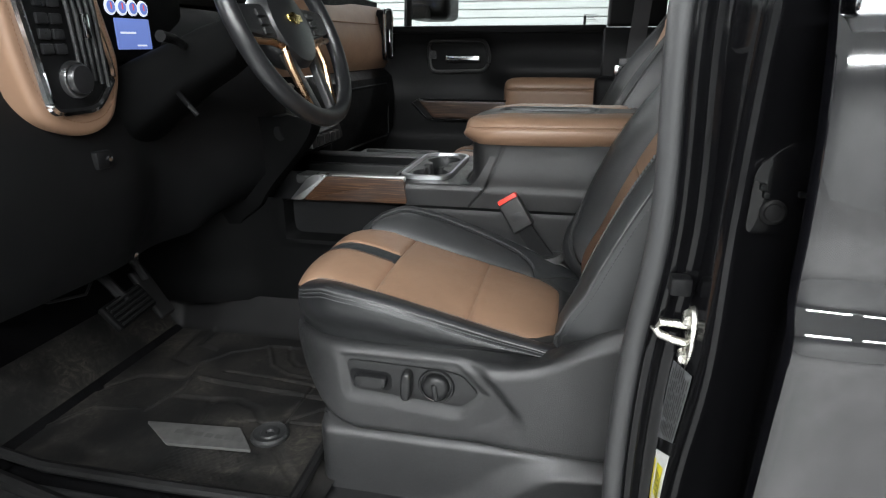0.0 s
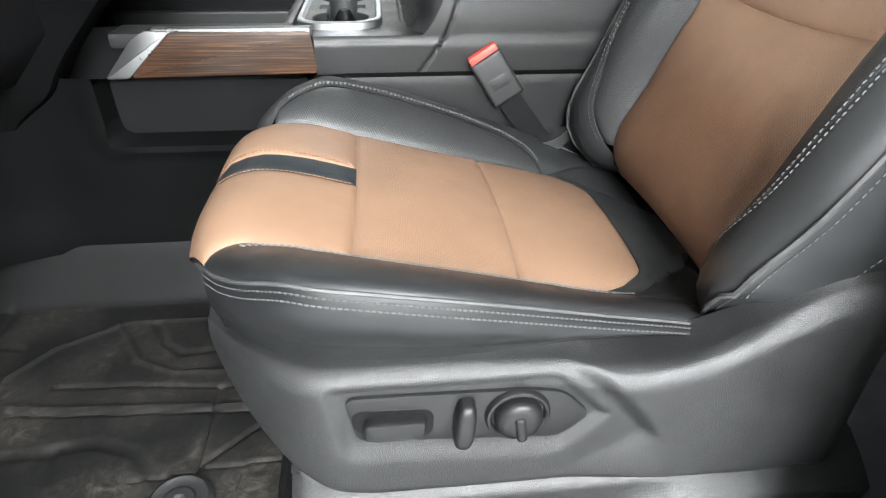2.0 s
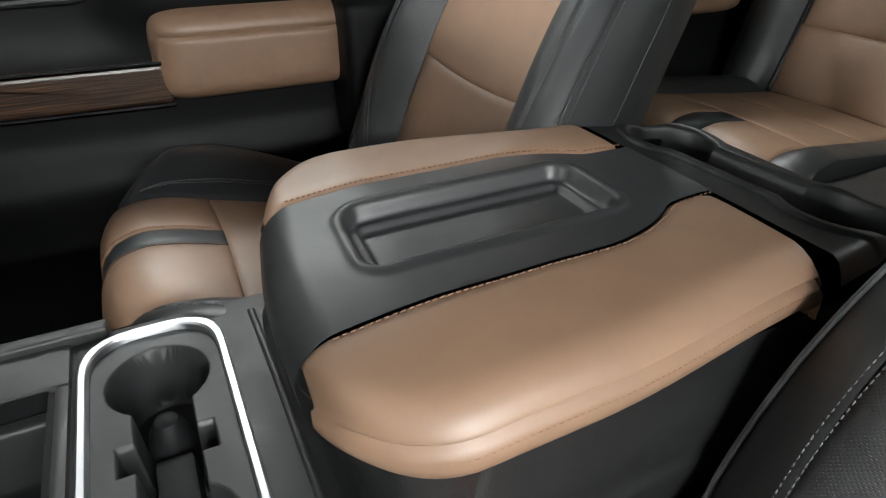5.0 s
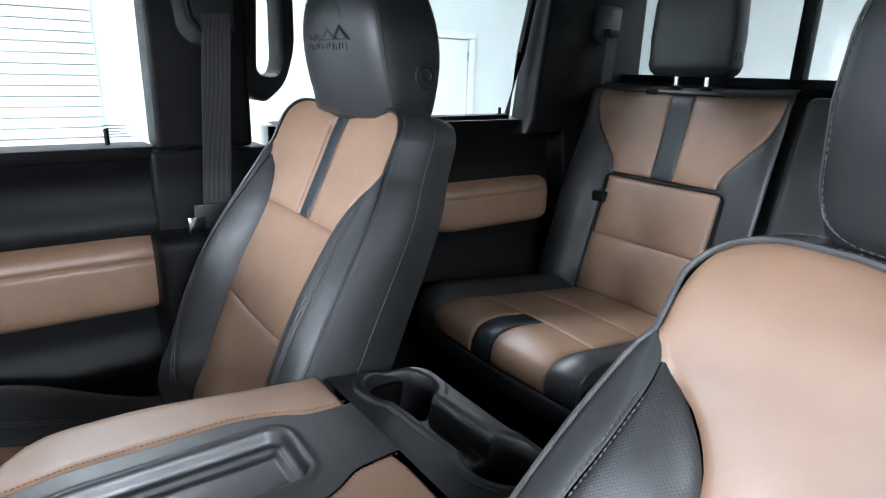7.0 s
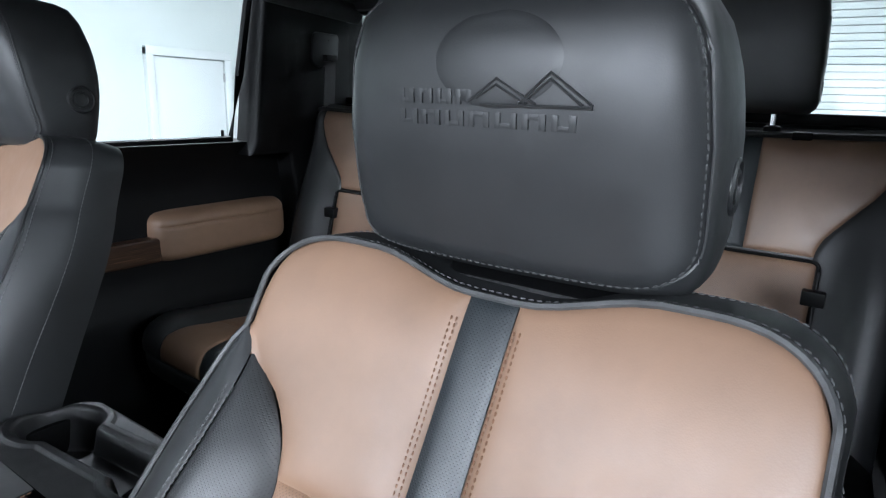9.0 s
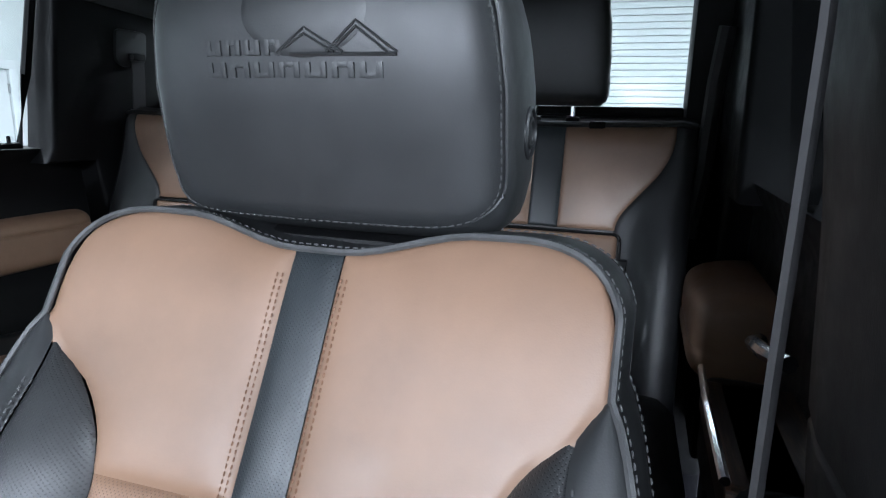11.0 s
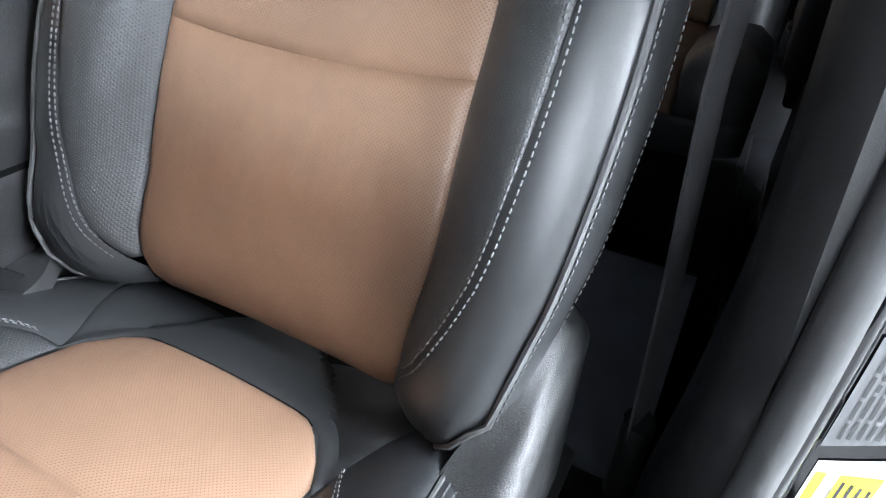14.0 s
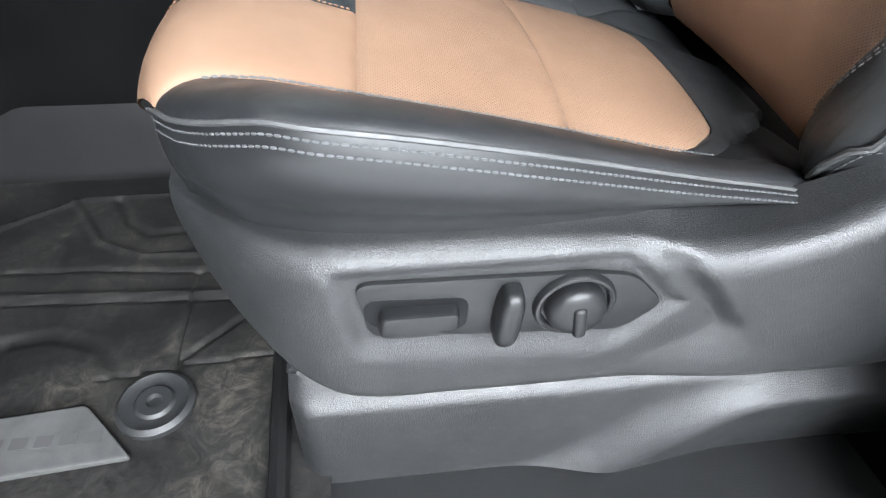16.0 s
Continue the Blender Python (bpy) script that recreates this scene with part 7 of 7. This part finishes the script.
def steering_wheel():
    s = thing("steering_wheel", -0.60, 1.07, 1.52, "black leather steering wheel with bronze spokes", "steering wheel")
    m = Matrix.Translation((-0.512, 1.084, 1.540)) @ pose(0, 0, 0, 0, 66, 0)
    ring = [(0.182 * math.cos(2 * math.pi * k / 72), 0.186 * math.sin(2 * math.pi * k / 72), 0.0) for k in range(72)]
    part("rim", moved(tube(ring, 0.0165, 14, closed=True), m), WHEEL, s, "glossy black leather rim")
    hub = [(r, h) for r, h in ((0.060, -0.05), (0.074, -0.03), (0.078, -0.005), (0.070, 0.010), (0.045, 0.016), (0.01, 0.018))]
    v, f = lathe(hub, 40)
    part("hub", moved(([(x * 1.05, y * 1.0, z) for x, y, z in v], f), m), WHEEL, s, "black airbag cover")
    bow = [(-0.026, -0.006), (-0.026, 0.006), (-0.010, 0.0075), (-0.007, 0.011), (0.007, 0.011), (0.010, 0.0075), (0.026, 0.006), (0.026, -0.006), (0.010, -0.0075), (0.007, -0.011), (-0.007, -0.011), (-0.010, -0.0075)]
    g = prism([(y, x) for x, y in bow], 0.003, 0.001)
    part("badge", moved(g, m @ Matrix.Translation((-0.004, 0, 0.0175))), GOLD, s, "gold badge")
    for sgn in (-1, 1):
        arm = rounded([(0.0, sgn * 0.06), (-0.035, sgn * 0.075), (-0.03, sgn * 0.175), (0.015, sgn * 0.175), (0.03, sgn * 0.07)], 0.012)
        part("spoke", moved(prism(arm, 0.016, 0.005), m @ Matrix.Translation((0, 0, -0.012))), PLASTIC_SATIN, s)
        part("spoke_trim", moved(tube([(0.045, sgn * 0.070, 0.006), (0.080, sgn * 0.075, 0.004), (0.125, sgn * 0.062, -0.002), (0.168, sgn * 0.045, -0.006)], 0.007, 8), m), BRONZE, s, "bronze spoke trim")
        part("spoke_trim", moved(tube([(0.045, sgn * 0.070, 0.006), (0.035, sgn * 0.10, 0.004), (0.030, sgn * 0.15, 0.0)], 0.006, 8), m), BRONZE, s)
        part("lower_spoke", moved(prism(rounded([(0.05, sgn * 0.040), (0.05, sgn * 0.066), (0.17, sgn * 0.046), (0.17, sgn * 0.022)], 0.008), 0.014, 0.004), m @ Matrix.Translation((0, 0, -0.012))), PLASTIC_SATIN, s)
        for k in range(3):
            part("wheel_button", moved(box(-0.022 + 0.016 * k, -0.010 + 0.016 * k, sgn * 0.10 - 0.014, sgn * 0.10 + 0.014, 0.003, 0.009, 0.003), m), GREY_PLASTIC, s)
    column = thing("steering_column", -0.72, 1.07, 1.3, "black steering column shroud with stalks", "steering column")
    rows = []
    for k, (x, z, a, b) in enumerate(((-0.58, 1.515, 0.046, 0.040), (-0.62, 1.50, 0.060, 0.056), (-0.68, 1.475, 0.068, 0.066), (-0.76, 1.43, 0.075, 0.082), (-0.84, 1.385, 0.085, 0.10), (-0.95, 1.33, 0.09, 0.11))):
        rows.append([(x + 0.4 * q, 1.07 + p, z + q) for p, q in superellipse(a, b, 3.5, 32)])
    part("shroud", capped(rows), PLASTIC_SHADED, column, "black plastic shroud")
    part("stalk", tube([(-0.68, 1.02, 1.50), (-0.67, 0.965, 1.515), (-0.667, 0.925, 1.52)], lambda u: 0.007 + 0.003 * u, 10), PLASTIC_DARK, column)
    part("stalk", tube([(-0.70, 1.14, 1.50), (-0.69, 1.22, 1.53), (-0.68, 1.27, 1.545)], lambda u: 0.009 + 0.004 * u, 10), PLASTIC_SATIN, column)
    part("tilt_lever", tube([(-0.70, 1.0, 1.42), (-0.66, 0.97, 1.40), (-0.65, 0.975, 1.385)], 0.005, 8), PLASTIC_DARK, column)


steering_wheel()


def pedals():
    p = thing("brake_pedal", -0.87, 0.97, 0.75, "brake pedal with a ribbed rubber pad", "pedal", "pedals")
    m = Matrix.Translation((-0.862, 0.965, 0.990)) @ pose(0, 0, 0, 0, -38, 8)
    part("pad", moved(box(-0.010, 0.004, -0.068, 0.068, -0.030, 0.030, 0.010, 3), m), PLASTIC_SHADED, p)
    for k in range(5):
        part("rib", moved(box(0.003, 0.008, -0.058, 0.058, -0.024 + 0.011 * k, -0.019 + 0.011 * k, 0.002), m), RUBBER, p)
    part("arm", tube([(-0.87, 0.97, 0.995), (-0.93, 0.97, 1.06), (-1.0, 0.98, 1.2)], 0.011, 8), PLASTIC_DARK, p)
    a = thing("accelerator_pedal", -0.93, 1.10, 0.75, "black rubber accelerator pedal on its arm", "pedal", "pedals")
    m = Matrix.Translation((-0.905, 1.082, 0.975)) @ pose(0, 0, 0, 0, -32, 0)
    part("pad", moved(box(-0.008, 0.006, -0.024, 0.024, -0.07, 0.055, 0.008, 3), m), RUBBER, a)
    part("arm", tube([(-0.91, 1.082, 1.0), (-0.97, 1.082, 1.10), (-1.05, 1.08, 1.2)], 0.010, 8), PLASTIC_DARK, a)


pedals()


# ---- rear seat ----
def rear_seat(name, label, yc, hand, inner, outer):
    """One outer place of the rear bench; p is positive towards the middle of the truck."""
    s = thing(name, 1.05, yc, 0.78, label, "rear seat", "rear seats")

    def place(x, p, z, q=0.0):
        return (x, yc + hand * p, z)

    back = Skin([(0.0, 1.285, 1.06), (0.1, 1.310, 1.155), (0.4, 1.385, 1.445), (0.58, 1.43, 1.62), (0.66, 1.452, 1.695), (0.69, 1.475, 1.712), (0.73, 1.515, 1.715)],
                lambda q, p: 0.004 * (p / 0.2) ** 2 + 0.030 * smooth(-p, 0.205, 0.27) * smooth(q, 0.55, 0.30) - 0.010 * smooth(abs(p), outer - 0.03, outer), place, 1)
    top = lambda p: 0.672 + 0.012 * smooth(abs(p), 0.05, 0.15)
    strip = 0.036
    shoulder = spline([(0.40, 0.170), (0.44, 0.178), (0.50, 0.222), (0.55, 0.262), (0.60, 0.285), (0.70, 0.290)])
    skin_part("back_upper_panel", back.panel(0.412, 0.665, lambda q: -shoulder(q), lambda q: -strip, step=0.022), TAN_SMOOTH, s)
    skin_part("back_upper_panel", back.panel(0.412, 0.665, lambda q: strip, lambda q: min(shoulder(q), inner), step=0.022), TAN_SMOOTH, s)
    skin_part("back_stripe", back.panel(0.412, 0.665, lambda q: -strip, lambda q: strip, puff=0, groove=0.003), STRIPE, s, "black woven stripe")
    skin_part("back_middle_panel", back.panel(0.215, 0.400, lambda q: -0.180, lambda q: 0.195, step=0.022, puff=0.008), TAN_PERF, s)
    skin_part("back_lower_panel", back.panel(0.03, 0.215, lambda q: -0.185, lambda q: 0.205, step=0.022, puff=0.008), TAN_PERF, s)
    skin_part("back_bolster", back.panel(0.0, 0.665, lambda q: -outer, lambda q: -(shoulder(q) if q > 0.405 else 0.186), step=0.022), BLACK_SMOOTH, s, "black leather bolster")
    skin_part("back_bolster", back.panel(0.0, 0.665, lambda q: (min(shoulder(q), inner) if q > 0.405 else 0.205), lambda q: inner + 0.004, step=0.022), BLACK_SMOOTH, s, "black leather bolster")
    rim = [back.at(0.668, -outer + (inner + outer) * i / 30) for i in range(31)]
    part("piping", tube(rim, 0.008, 8), BLACK_SMOOTH, s)
    rows = [[back.at(0.66, -outer + (inner + outer) * i / 20), Vector(back.at(0.70, -outer + (inner + outer) * i / 20)), Vector(back.at(0.70, -outer + (inner + outer) * i / 20)) + Vector((0.05, 0, -0.02)), Vector(back.at(0.0, -outer + (inner + outer) * i / 20)) + Vector((0.15, 0, 0))] for i in range(21)]
    part("back_cover", grid(rows), BLACK_SMOOTH, s)
    part("back_side", grid([[back.at(q, -outer), Vector(back.at(q, -outer)) + Vector((0.05, 0, 0)), Vector(back.at(q, -outer)) + Vector((0.14, hand * 0.01, 0))] for q in [0.66 * k / 12 for k in range(13)]]), BLACK_SMOOTH, s)
    part("panel_edge", tube([back.at(q, p, 0.001) for q, p in rounded([(0.403, -0.186), (0.403, 0.2), (0.022, 0.21), (0.022, -0.192)], 0.02)], 0.004, 6, closed=True), PLASTIC_DARK, s)
    part("pull_tab", moved(box(-0.02, 0.005, -0.022, 0.022, -0.016, 0.016, 0.004), Matrix.Translation(back.at(0.33, -0.185))), PLASTIC_DARK, s, "black fabric pull tab")
    part("belt_hook", moved(box(-0.012, 0.012, -0.020, 0.020, -0.03, 0.006, 0.005), Matrix.Translation(back.at(0.672, -0.11))), PLASTIC_DARK, s)
    # cushion
    cush = Skin([(0.0, 1.30, 1.085), (0.2, 1.10, 1.105), (0.40, 0.90, 1.128), (0.50, 0.80, 1.136), (0.535, 0.765, 1.126), (0.565, 0.747, 1.098), (0.60, 0.745, 1.06), (0.68, 0.76, 0.99)],
                lambda q, p: 0.006 * (1 - (p / 0.2) ** 2) + 0.024 * smooth(abs(p), 0.20, 0.25) * smooth(q, 0.58, 0.45) - 0.022 * smooth(abs(p), outer - 0.035, outer), place, -1)
    tw = spline([(0.0, 0.19), (0.35, 0.20), (0.45, 0.205), (0.53, 0.212), (0.70, 0.218)])
    skin_part("cushion_front_panel", cush.panel(0.38, 0.60, lambda q: -tw(q), lambda q: -strip, step=0.02), TAN_SMOOTH, s)
    skin_part("cushion_front_panel", cush.panel(0.38, 0.60, lambda q: strip, lambda q: tw(q), step=0.02), TAN_SMOOTH, s)
    skin_part("cushion_stripe", cush.panel(0.38, 0.60, lambda q: -strip, lambda q: strip, puff=0), STRIPE, s, "black woven stripe")
    skin_part("cushion_center_panel", cush.panel(0.19, 0.38, lambda q: -tw(q), lambda q: tw(q), step=0.022), TAN_PERF, s)
    skin_part("cushion_rear_panel", cush.panel(0.0, 0.19, lambda q: -tw(q), lambda q: tw(q), step=0.022), TAN_PERF, s)
    skin_part("cushion_bolster", cush.panel(0.0, 0.60, lambda q: -outer, lambda q: -tw(q), step=0.022), BLACK_SMOOTH, s, "black leather bolster")
    skin_part("cushion_bolster", cush.panel(0.0, 0.60, lambda q: tw(q), lambda q: inner, step=0.022), BLACK_SMOOTH, s, "black leather bolster")
    skin_part("cushion_apron", cush.panel(0.60, 0.68, lambda q: -outer, lambda q: inner, step=0.03), BLACK_SMOOTH, s)
    for p in (-outer, inner):
        part("cushion_side", grid([[cush.at(q, p), Vector(cush.at(q, p)) * 1.0 - Vector((0, 0, min(0.10, Vector(cush.at(q, p)).z - 0.985)))] for q in [0.68 * k / 16 for k in range(17)]]), BLACK_SMOOTH, s)
    part("seat_base", box(0.84, 1.35, yc - 0.26, yc + 0.26, 0.75, 1.04, 0.02), PLASTIC_DARK, s)
    # headrest
    hy, hx = yc + hand * 0.0, 1.475
    prof = spline([(1.745, 0.110), (1.755, 0.122), (1.80, 0.128), (1.90, 0.126), (1.97, 0.118), (2.0, 0.105), (2.012, 0.075)])
    dep = spline([(1.745, 0.030), (1.755, 0.042), (1.80, 0.050), (1.90, 0.052), (1.97, 0.046), (2.0, 0.036), (2.012, 0.02)])
    rows = []
    for z in (1.745, 1.75, 1.757, 1.775, 1.80, 1.85, 1.90, 1.94, 1.97, 1.987, 2.0, 2.008, 2.012):
        rows.append([(hx + x - 0.02 * (z - 1.75), hy + y, z) for x, y in superellipse(dep(z), prof(z), 5, 44)])
    head = part("headrest", capped(rows), BLACK_SMOOTH, s, "black leather headrest")
    for py in (-0.048, 0.048):
        part("headrest_post", tube([(hx, hy + py, 1.70), (hx, hy + py, 1.755)], 0.008, 12), CHROME, head, "chrome headrest post")
        part("post_collar", moved(lathe([(0.018, 0), (0.018, 0.008), (0.012, 0.012)], 16), Matrix.Translation((hx, hy + py, 1.708))), PLASTIC_DARK, head)
    by = yc + hand * (-0.125 if hand < 0 else 0.125)
    part("release_button", moved(lathe([(0.018, -0.004), (0.018, 0.003), (0.014, 0.004), (0.012, 0.002)], 24), Matrix.Translation((hx, hy - 0.126, 1.80)) @ pose(0, 0, 0, 90)), PLASTIC_SATIN, head)
    return s


rear_seat("rear_seat", "rear bench place in tan and black leather by the passenger's side", 2.053, -1, 0.30, 0.335)
rear_seat("rear_seat", "rear bench place in tan and black leather behind the driver", 1.055, 1, 0.30, 0.335)


def rear_middle():
    s = thing("rear_seat", 1.05, CENTRE, 0.78, "black leather middle of the rear bench with a folded armrest", "rear seat", "rear seats")
    part("backrest", moved(box(-0.05, 0.06, -0.165, 0.165, -0.34, 0.33, 0.03, 4), Matrix.Translation((1.40, 1.554, 1.38)) @ pose(0, 0, 0, 0, 14)), BLACK_SMOOTH, s, "folded black leather armrest")
    part("cushion", box(0.765, 1.32, 1.554 - 0.196, 1.554 + 0.196, 1.0, 1.125, 0.035, 5), BLACK_SMOOTH, s, "black leather cushion")
    part("seat_base", box(0.84, 1.35, 1.37, 1.74, 0.75, 1.03, 0.02), PLASTIC_DARK, s)


rear_middle()
